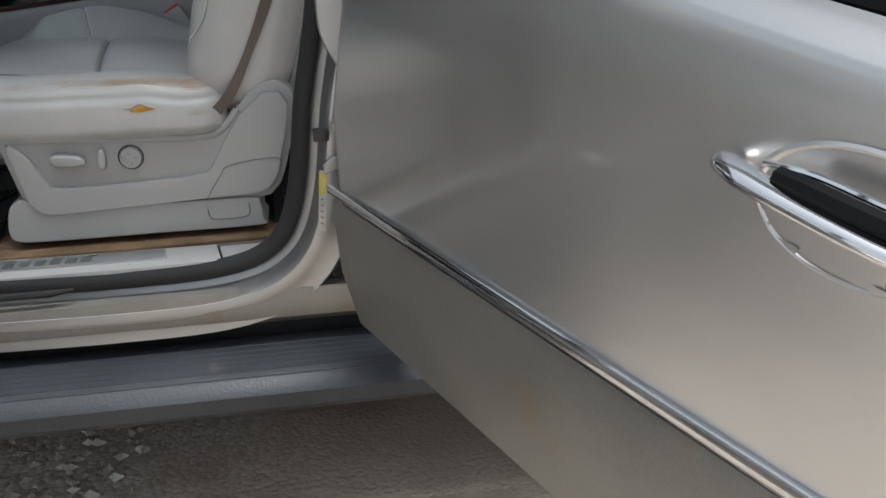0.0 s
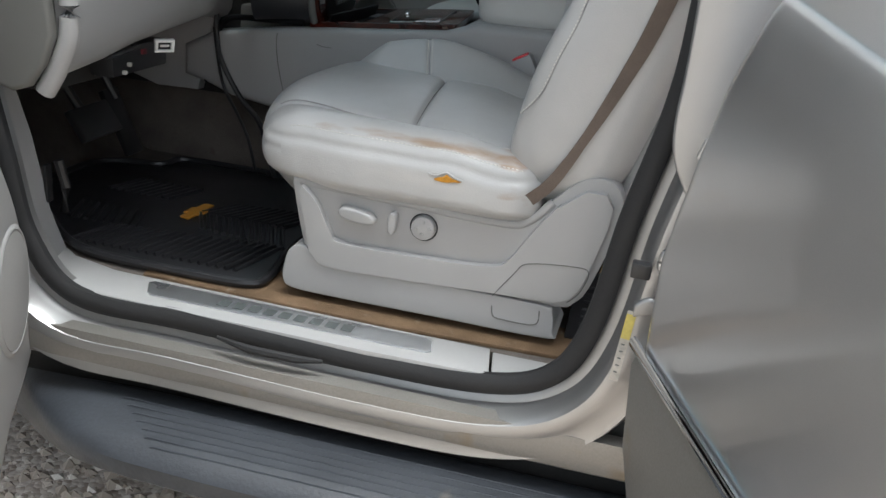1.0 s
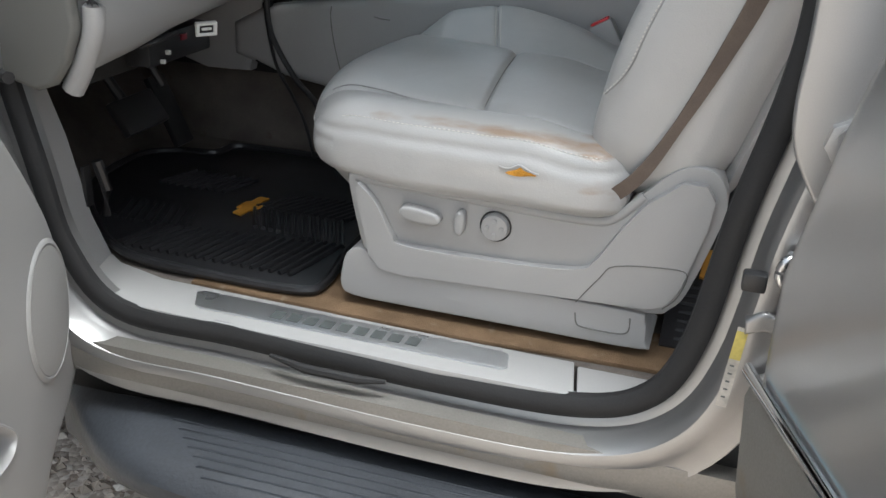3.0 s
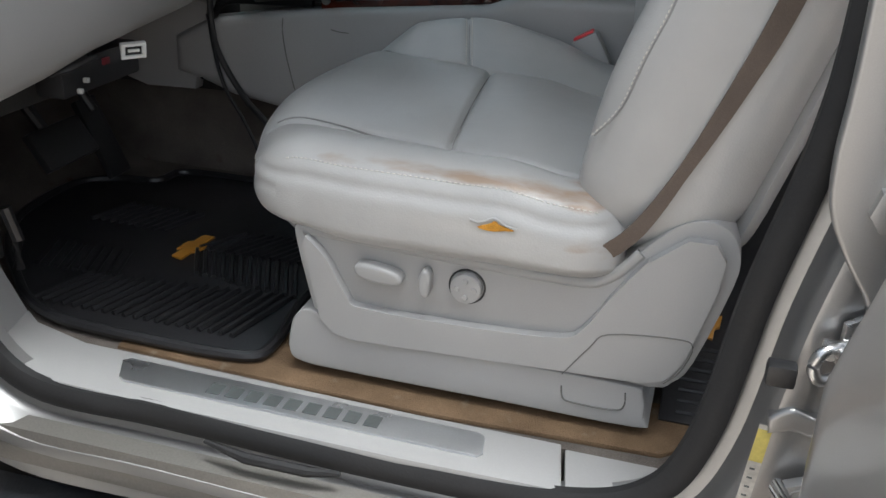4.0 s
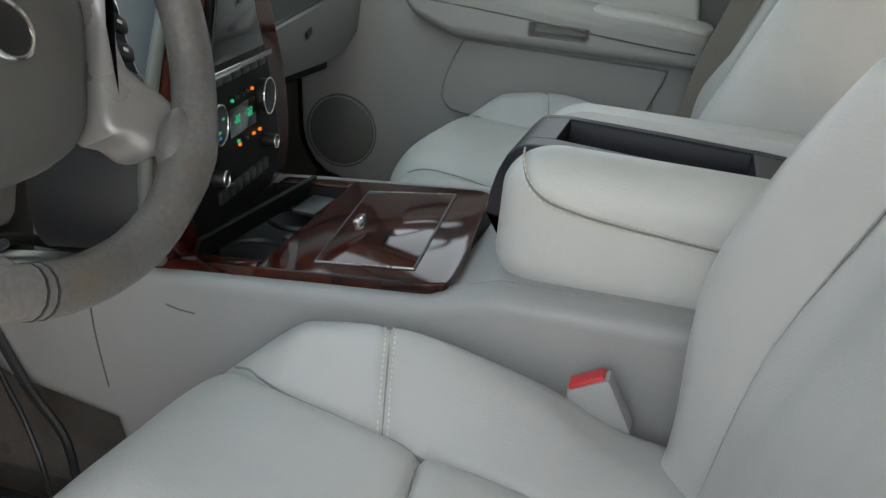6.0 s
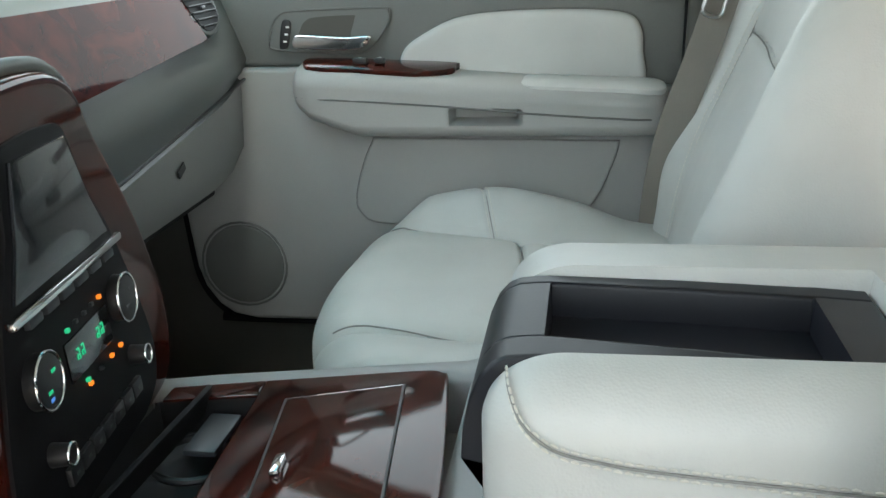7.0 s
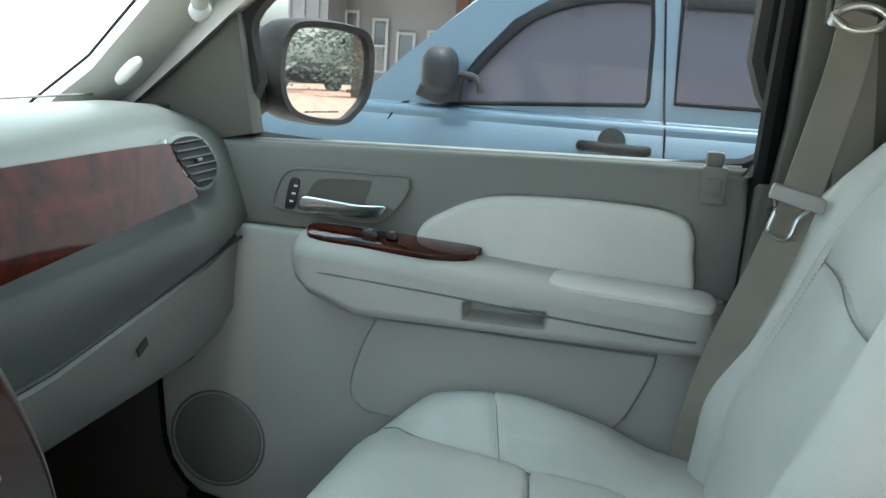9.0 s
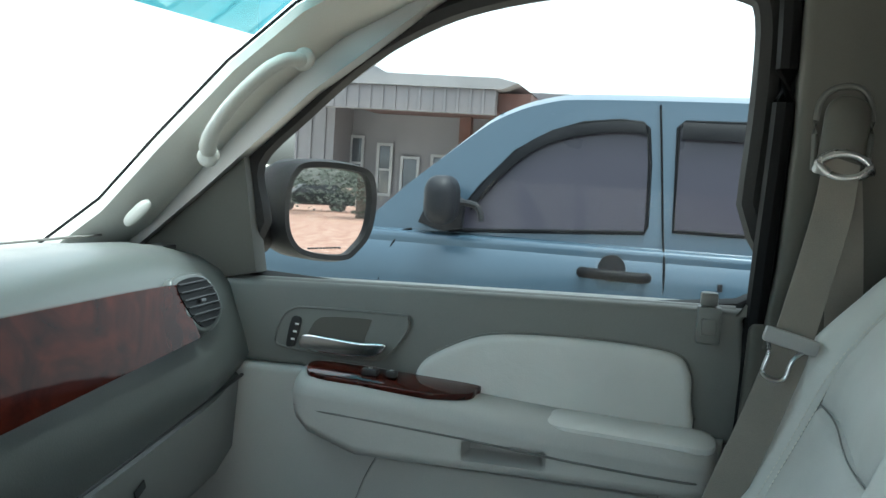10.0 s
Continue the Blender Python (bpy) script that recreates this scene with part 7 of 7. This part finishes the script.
part("tongue", tube([TM @ p for p in tp], 0.0055, 8, flat=0.5), STEEL, tong, "bright steel belt tongue")

# ---- door mirror ----
mir = thing("door_mirror", "black door mirror with clear glass", "mirror", (-0.3, 2.15, 1.4))
MC = Vector((-0.266, 2.215, 1.424))
MM = look(MC, MC + Vector((0.80, -0.42, 0.012)))
shape = smooth_line([(-0.105, 0.03, 0), (-0.092, 0.085, 0), (-0.045, 0.102, 0), (0.05, 0.104, 0), (0.088, 0.085, 0), (0.105, 0.03, 0), (0.098, -0.045, 0), (0.06, -0.085, 0), (-0.03, -0.098, 0), (-0.065, -0.08, 0), (-0.095, -0.04, 0)], 5, True)
shape = [Vector((p.x * 1.05, p.y * 0.86, 0)) for p in shape]
rings = [[MM @ Vector((p.x * k, p.y * k, d)) for p in shape] for k, d in ((0.92, -0.001), (0.95, -0.012), (1.06, -0.014), (1.11, 0.004), (1.10, 0.05), (0.95, 0.10), (0.6, 0.13))]
part("housing", loft(rings), MATT, mir, "black mirror housing")
gm = bmesh.new()
gm.faces.new([gm.verts.new(MM @ Vector((p.x * 0.93, p.y * 0.93, -0.004))) for p in shape])
mg = part("mirror_glass", gm, MIRROR, mir, "clear mirror glass")
for i in range(9):
    part("etched_mark", box(-0.003, 0.0035, -0.0016, 0.0016, -0.0052, -0.0048, m=MM @ pose(-0.03 + i * 0.0095, -0.066, 0)), SATIN, mg)
part("mirror_arm", tube([(-0.36, 1.95, 1.37), (-0.40, 2.06, 1.375), (-0.385, 2.15, 1.39)], [0.05, 0.045, 0.05], 12), MATT, mir)

# ---- neighbouring car ----
TY = 4.4


def truck(x0):
    t = thing("parked_car", "light blue parked car with tinted windows and window visors", "car", (x0, TY + 0.9, 0.0))
    ty = TY
    body = [(-2.9, 0.62), (-2.86, 0.95), (-2.3, 1.06), (-1.4, 1.13), (-0.9, 1.22), (-0.85, 1.26), (3.2, 1.26), (3.3, 0.6), (2.9, 0.42), (2.62, 0.42), (2.5, 0.78), (2.1, 0.9), (1.75, 0.78), (1.62, 0.42), (-1.5, 0.42), (-1.62, 0.78), (-2.0, 0.9), (-2.4, 0.78), (-2.5, 0.45)]
    low = bmesh.new()
    prism([(a, b) for a, b in body], "y", ty, ty + 1.95, 0.03, 3, bm=low)
    part("lower_body", low, BLUE, t, "light blue metallic body")
    # swelling shoulder along the side
    swell = smooth_line([(0, 0.02, 0.55), (0, -0.02, 0.70), (0, -0.036, 0.90), (0, -0.037, 1.03), (0, -0.029, 1.12), (0, -0.014, 1.18), (0, 0.008, 1.225), (0, 0.034, 1.255), (0, 0.062, 1.27)], 4)
    sh = loft([[(x, ty + p.y, p.z) for p in swell] for x in np.linspace(-1.45, 3.2, 14)], False, False)
    part("side_panel", sh, BLUE, t)
    # glasshouse
    gz = [(-0.90, 1.26), (-0.70, 1.46), (-0.44, 1.68), (-0.32, 1.765), (-0.14, 1.835), (0.12, 1.862), (1.2, 1.88), (3.0, 1.875), (3.15, 1.84), (3.25, 1.26)]
    gz = [gz[0]] + [(p.x, p.z) for p in smooth_line([(x, 0, z) for x, z in gz[1:-1]], 4)] + [gz[-1]]
    sideface = bmesh.new()
    loft([[(x, ty + 0.05 + 0.16 * (z - 1.26), z) for x, z in gz], [(x * 1.0, ty + 0.14 + 0.16 * (z - 1.26), z + 0.03 * min(1, (z - 1.26) * 2)) for x, z in gz], [(x, ty + 0.97, z + 0.05 * min(1, (z - 1.26) * 2)) for x, z in gz], [(x, ty + 1.80 - 0.16 * (z - 1.26), z) for x, z in gz]], True, True, bm=sideface)
    part("upper_body", sideface, BLUE, t, "light blue cabin and roof")

    def gy(z):
        return ty + 0.047 + 0.16 * (z - 1.26)

    wins = [[(-0.50, 1.275), (-0.478, 1.33), (-0.38, 1.47), (-0.245, 1.625), (-0.10, 1.715), (0.03, 1.76), (0.18, 1.778), (0.27, 1.772), (0.295, 1.75), (0.312, 1.60), (0.318, 1.35), (0.31, 1.325)],
            [(0.425, 1.34), (0.415, 1.76), (0.44, 1.785), (1.20, 1.80), (1.24, 1.78), (1.25, 1.36), (1.23, 1.34)],
            [(1.40, 1.35), (1.38, 1.79), (2.7, 1.80), (2.9, 1.36)]]
    for i, wn_ in enumerate(wins):
        pts = wn_
        g = bmesh.new()
        g.faces.new([g.verts.new((a, gy(b) - 0.006, b)) for a, b in pts])
        wpart = part("side_window", g, TRUCKGLASS, t, "dark tinted side window")
        part("window_rubber", tube([(a, gy(b) - 0.004, b) for a, b in pts], 0.009, 6, True, up=(0, 1, 0)), VISOR, wpart)
    vis = smooth_line([(-0.42, 0, 1.40), (-0.30, 0, 1.555), (-0.18, 0, 1.665), (-0.05, 0, 1.725), (0.10, 0, 1.757), (0.22, 0, 1.765), (0.28, 0, 1.755)], 4)
    part("window_visor", loft([[(p.x, gy(p.z) - 0.012, p.z + 0.012), (p.x + 0.006, gy(p.z) - 0.035, p.z - 0.022), (p.x + 0.010, gy(p.z) - 0.035, p.z - 0.036), (p.x + 0.012, gy(p.z) - 0.028, p.z - 0.036), (p.x + 0.006, gy(p.z) - 0.006, p.z - 0.01)] for p in vis]), VISOR, t, "dark window visor")
    part("window_visor", loft([[(x, gy(1.77) - 0.012, 1.785), (x, gy(1.75) - 0.035, 1.75), (x, gy(1.72) - 0.035, 1.715), (x, gy(1.72) - 0.028, 1.715), (x, gy(1.77) - 0.006, 1.77)] for x in (0.43, 0.8, 1.22)]), VISOR, t, "dark window visor")
    # shut lines
    part("door_gap", tube(smooth_line([(0.335, gy(1.83), 1.85), (0.36, gy(1.6) - 0.004, 1.6), (0.385, gy(1.33) - 0.004, 1.33), (0.400, ty - 0.012, 1.20), (0.405, ty - 0.032, 1.0), (0.405, ty - 0.03, 0.6)], 5), 0.005, 6), VISOR, t)
    part("door_gap", tube(smooth_line([(-0.665, ty + 0.05, 1.268), (-0.70, ty + 0.03, 1.255), (-0.725, ty + 0.002, 1.215), (-0.755, ty - 0.016, 1.14), (-0.78, ty - 0.034, 1.0), (-0.80, ty - 0.02, 0.6)], 5), 0.005, 6), VISOR, t)
    # mirror
    bm, q, flat = soft((0.13, 0.22, 0.20), (0.055, 0.07, 0.07), (10, 12, 12), None, pose(-0.50, ty - 0.13, 1.405, 0, 0, 0))
    mirr = part("mirror_housing", bm, DARKPLASTIC, t, "dark mirror housing")
    part("mirror_sail", prism([(-0.63, 1.30), (-0.58, 1.43), (-0.50, 1.45), (-0.43, 1.40), (-0.44, 1.285), (-0.52, 1.27)], "y", ty + 0.0, ty + 0.05, 0.01), DARKPLASTIC, mirr)
    part("mirror_stalk", tube(smooth_line([(-0.45, ty - 0.05, 1.40), (-0.38, ty - 0.04, 1.39), (-0.355, ty - 0.04, 1.36), (-0.35, ty - 0.04, 1.325)], 4), 0.014, 8), DARKPLASTIC, mirr)
    # handle with its scoop
    hz = 1.152
    part("door_handle", tube(smooth_line([(0.075, ty - 0.034, hz), (0.10, ty - 0.065, hz + 0.002), (0.20, ty - 0.08, hz), (0.31, ty - 0.065, hz - 0.003), (0.335, ty - 0.034, hz - 0.003)], 5), 0.022, 12, flat=1.0), VISOR, t, "dark door handle")
    part("handle_upper", disc((0.195, ty - 0.030, hz + 0.025), (0, -1, 0), 0.055, 0.012, 24), DARKPLASTIC, t)
    part("handle_scoop", disc((0.20, ty - 0.030, hz - 0.03), (0, -1, 0), 0.06, 0.006, 24), BLUE, t)
    part("filler_badge", box(0.61, 0.63, ty - 0.038, ty - 0.030, 1.12, 1.15, 0.002), DARKPLASTIC, t)
    # wheels
    for wx in (-1.98, 2.1):
        for wy in (ty + 0.12, ty + 1.85):
            wheelp = part("wheel", disc((wx, wy, 0.40), (0, 1, 0), 0.40, 0.26, 36, None, 0.03), RUBBER, t, "black tyre")
            part("rim", disc((wx, wy + (-0.135 if wy < ty + 1 else 0.135), 0.40), (0, 1, 0), 0.26, 0.02, 28, None, 0.006), STEEL, wheelp, "silver rim")
    part("windscreen", loft([[(-0.92, ty + 0.16, 1.255), (-0.92, ty + 0.97, 1.275), (-0.92, ty + 1.75, 1.255)], [(-0.33, ty + 0.22, 1.795), (-0.33, ty + 0.97, 1.835), (-0.33, ty + 1.7, 1.795)]], False, False), TRUCKGLASS, t)
    return t


TRUCKGLASS = mat("grey violet tinted glass", (0.022, 0.021, 0.032), 0.3, 0, 0.03, 2, 50, 0, spec=0.28)
DARKPLASTIC = mat("weathered dark plastic", (0.012, 0.013, 0.016), 0.5, 0, 0.1, 6, 200, 0.1, spec=0.12)
truck(0.0)

# ---- white car beyond, only its bonnet shows ----
wc = thing("white_car", "white parked car beyond the blue one", "car", (-3.4, 6.6, 0))
WPAINT = car_paint("white paint", (0.78, 0.79, 0.8), 0.0, 0.3)
part("body", prism([(-7.7, 0.4), (-7.7, 0.85), (-6.9, 1.02), (-6.1, 1.10), (-5.4, 1.45), (-3.9, 1.47), (-3.3, 1.10), (-2.9, 0.9), (-2.9, 0.4)], "y", 8.2, 9.9, 0.06, 3), WPAINT, wc)
for x in (-6.9, -3.7):
    part("wheel", disc((x, 8.25, 0.33), (0, 1, 0), 0.33, 0.2, 28, None, 0.03), RUBBER, wc)

# ---- metal clad building ----
bld = thing("metal_building", "pale metal clad building with a covered porch", "building", (-6, 18, 0))
BY = 16.0
part("main_wall", box(-5.75, -5.05, BY, BY + 8, 0, 3.3, 0.0), CLAD, bld, "pale corrugated wall")
for i in range(3):
    x = -5.75 + i * 0.25
    part("cladding_rib", box(x, x + 0.05, BY - 0.03, BY, 0, 3.3, 0.008), CLAD, bld)
part("porch_wall", box(-5.05, 3.0, BY + 1.0, BY + 1.2, 0, 3.0), CLAD, bld, "pale porch wall")
part("porch_beam", box(-5.15, -2.1, BY - 1.2, BY - 0.95, 2.44, 2.82, 0.02), CLAD, bld, "pale corrugated porch fascia")
for i in range(15):
    x = -5.1 + i * 0.2
    part("fascia_rib", box(x, x + 0.04, BY - 1.225, BY - 1.2, 2.44, 2.82, 0.006), CLAD, bld)
part("porch_roof", prism([(-5.5, 2.82), (-2.0, 2.82), (-1.75, 2.92), (-2.05, 2.99), (-5.0, 3.0), (-5.5, 3.0)], "y", BY - 1.3, BY + 4, 0.0), ROOFING, bld, "grey porch roof")
part("main_roof", prism([(-5.8, 3.2), (-4.85, 3.15), (-4.0, 3.0), (-4.0, 3.06), (-4.5, 3.30), (-5.8, 3.75)], "y", BY - 0.5, BY + 8, 0.0), ROOFING, bld, "grey sheet roof")
part("rafter", box(-4.6, -1.6, BY - 0.9, BY + 1.0, 2.50, 2.80, 0.0), REDWOOD, bld, "red brown rafters")
part("post", box(-3.0, -2.8, BY + 0.6, BY + 0.8, 0, 2.5), REDWOOD, bld)
FRAMEGREY = mat("pale window frame", (0.22, 0.22, 0.235), 0.5, 0, 0.05)
DARKGLASS = mat("dark window glass", (0.05, 0.055, 0.065), 0.1, 0, 0.05)
for x0, x1, z0, z1, yy in ((-5.02, -4.84, 1.15, 2.04, BY + 1.0), (-4.5, -4.3, 1.08, 1.93, BY + 1.0), (-4.05, -3.8, 0.3, 1.72, BY + 1.0), (-3.5, -3.3, 1.3, 1.78, BY + 1.0)):
    wdw = part("window", box(x0, x1, yy - 0.06, yy - 0.02, z0, z1, 0.01), DARKGLASS, bld)
    for a, b, c, d in ((x0 - 0.05, x0, z0 - 0.05, z1 + 0.05), (x1, x1 + 0.05, z0 - 0.05, z1 + 0.05), (x0, x1, z1, z1 + 0.05), (x0, x1, z0 - 0.05, z0), (x0, x1, (z0 + z1) / 2 - 0.02, (z0 + z1) / 2 + 0.02)):
        part("window_frame", box(a, b, yy - 0.08, yy - 0.055, c, d), FRAMEGREY, wdw)

# ---- white shed beyond the windscreen ----
shed = thing("white_shed", "tall white metal shed beyond the car's nose", "building", (-20, 14, 0))
WHITEWALL = mat("white wall sheet", (0.82, 0.82, 0.82), 0.6, 0, 0.03, 1, 30, 0.05)
part("wall", box(-40, -9.2, 12.0, 22.0, 0, 7.0, 0.0), WHITEWALL, shed)
part("door_joint", box(-11.62, -11.58, 11.98, 12.0, 0, 6.5, 0.0), CLAD, shed)

# ---- trees and parked cars behind, seen in the mirror ----
BARK = mat("grey bark", (0.10, 0.08, 0.065), 0.9, 0, 0.3, 3, 40, 0.5)
PINE = mat("dark pine foliage", (0.02, 0.028, 0.017), 0.8, 0, 0.3, 2, 20, 0.3)


def tree(x, y, h, seed):
    rnd = random.Random(seed)
    t = thing("pine_tree", "tall dark pine with a bare trunk at the lot's edge", "tree", (x, y, 0), "far trees")
    lean = rnd.uniform(-0.3, 0.3)
    part("trunk", tube([(x, y, 0), (x + lean * 0.5, y, h * 0.5), (x + lean, y, h)], [0.28, 0.2, 0.05], 8), BARK, t)
    bm = bmesh.new()
    for i in range(2600):
        k = rnd.uniform(0.04, 1.0)
        r = (1.15 - k) * h * 0.26 * rnd.uniform(0.2, 1)
        a = rnd.uniform(0, 6.28)
        c = Vector((x + lean * k + r * math.cos(a), y + r * math.sin(a), h * k + rnd.uniform(-0.3, 0.3)))
        s = rnd.uniform(0.06, 0.16)
        u = Vector((rnd.uniform(-1, 1), rnd.uniform(-1, 1), rnd.uniform(-0.4, 0.4))).normalized()
        v = u.orthogonal().normalized()
        w = u.cross(v)
        vs = [bm.verts.new(c + d * s) for d in (u * 1.4, v * 0.6, -u * 0.8, -v * 0.6, w * 0.4)]
        for f in ((0, 1, 4), (1, 2, 4), (2, 3, 4), (3, 0, 4), (0, 3, 2, 1)):
            bm.faces.new([vs[j] for j in f])
    part("crown", bm, PINE, t, smooth=False)
    for i in range(6):
        k = rnd.uniform(0.35, 0.85)
        a = rnd.uniform(0, 6.28)
        part("limb", tube([(x + lean * k, y, h * k), (x + lean * k + 2.2 * (1.1 - k) * math.cos(a), y + 2.2 * (1.1 - k) * math.sin(a), h * k + 0.5)], [0.08, 0.02], 6), BARK, t)
    return t


spots = [(38, -6, 9, 1), (42, -2.5, 12, 2), (40, 1.0, 10, 3), (46, 4.0, 13, 4), (41, 7.5, 10.5, 5), (45, 11, 12, 6), (39, 14.5, 9, 7), (47, 18, 12, 8), (52, 23, 13, 9), (50, -11, 12, 10), (54, 0.5, 14, 11), (56, 9, 13, 12)]
for s in spots:
    tree(*s)


def far_car(x, y, paint, label, turn):
    c = thing("far_car", label, "car", (x, y, 0), "cars across the lot")
    m = pose(x, y, 0, 0, 0, turn)
    part("body", prism([(-2.2, 0.35), (-2.2, 0.85), (-1.2, 0.95), (-0.6, 1.42), (1.1, 1.45), (1.9, 0.98), (2.2, 0.9), (2.2, 0.35)], "y", -0.85, 0.85, 0.05, 2, m=m), paint, c)
    part("glass", prism([(-0.95, 0.98), (-0.55, 1.36), (1.05, 1.39), (1.6, 1.0)], "y", -0.86, 0.86, 0.0, m=m), DARKGLASS, c)
    for wx in (-1.4, 1.4):
        for wy in (-0.8, 0.8):
            part("wheel", disc((wx, wy, 0.32), (0, 1, 0), 0.32, 0.2, 20, None, 0.02, m=m), RUBBER, c)


far_car(46, 10.0, WPAINT, "white car parked across the lot", 80)
far_car(48, 14.5, DARKPLASTIC, "dark car parked across the lot", 95)
far_car(45, 18.5, WPAINT, "white car parked across the lot", 88)
far_car(47, 6.0, BLUE, "blue car parked across the lot", 90)

# ---- far edge of the wood ----
rnd = random.Random(11)
bm = bmesh.new()
for i in range(30000):
    c = Vector((64 + rnd.uniform(-2, 4), rnd.uniform(-25, 60), rnd.uniform(0, 1) ** 1.3 * 8.5))
    s = rnd.uniform(0.08, 0.2)
    u = Vector((rnd.uniform(-1, 1), rnd.uniform(-1, 1), rnd.uniform(-0.6, 0.6))).normalized()
    v = u.orthogonal().normalized()
    bm.faces.new([bm.verts.new(c + d * s) for d in (u * 1.3, v * 0.7, -u, -v * 0.7)])
tagged(part("woods", bm, PINE, smooth=False), "dense dark wood beyond the lot", "trees", kind="stuff")

# ---- loose gravel beside the step ----
rnd = random.Random(5)
bm = bmesh.new()
for i in range(4200):
    x, y = rnd.uniform(-1.3, 0.25), rnd.uniform(-1.3, 0.6)
    if x > -0.15 and rnd.random() < 0.6:
        continue
    s = rnd.uniform(0.007, 0.022)
    vs = []
    for d in ((1, 0, 0), (0, 1, 0), (-1, 0, 0), (0, -1, 0)):
        vs.append(bm.verts.new((x + d[0] * s * rnd.uniform(0.6, 1.1), y + d[1] * s * rnd.uniform(0.6, 1.1), s * 0.12)))
    tp_ = bm.verts.new((x + rnd.uniform(-0.3, 0.3) * s, y + rnd.uniform(-0.3, 0.3) * s, s * rnd.uniform(0.5, 0.9)))
    for a in range(4):
        bm.faces.new((vs[a], vs[(a + 1) % 4], tp_))


def pebble_material():
    m = mat("pale pebbles", (0.36, 0.31, 0.25), 0.9, 0, 0.2, 20, 200, 0.3)
    n, ln = m.node_tree.nodes, m.node_tree.links
    g = n.new("ShaderNodeNewGeometry")
    r = n.new("ShaderNodeValToRGB")
    e = r.color_ramp.elements
    e[0].color, e[1].color = (0.34, 0.29, 0.24, 1), (0.84, 0.80, 0.73, 1)
    e.new(0.6).color = (0.47, 0.40, 0.33, 1)
    ln.new(g.outputs["Random Per Island"], r.inputs["Fac"])
    ln.new(r.outputs[0], n["Principled BSDF"].inputs["Base Color"])
    return m


peb = part("gravel", bm, pebble_material(), smooth=False)
tagged(peb, "loose pale gravel scattered on the ground", "gravel", kind="stuff")
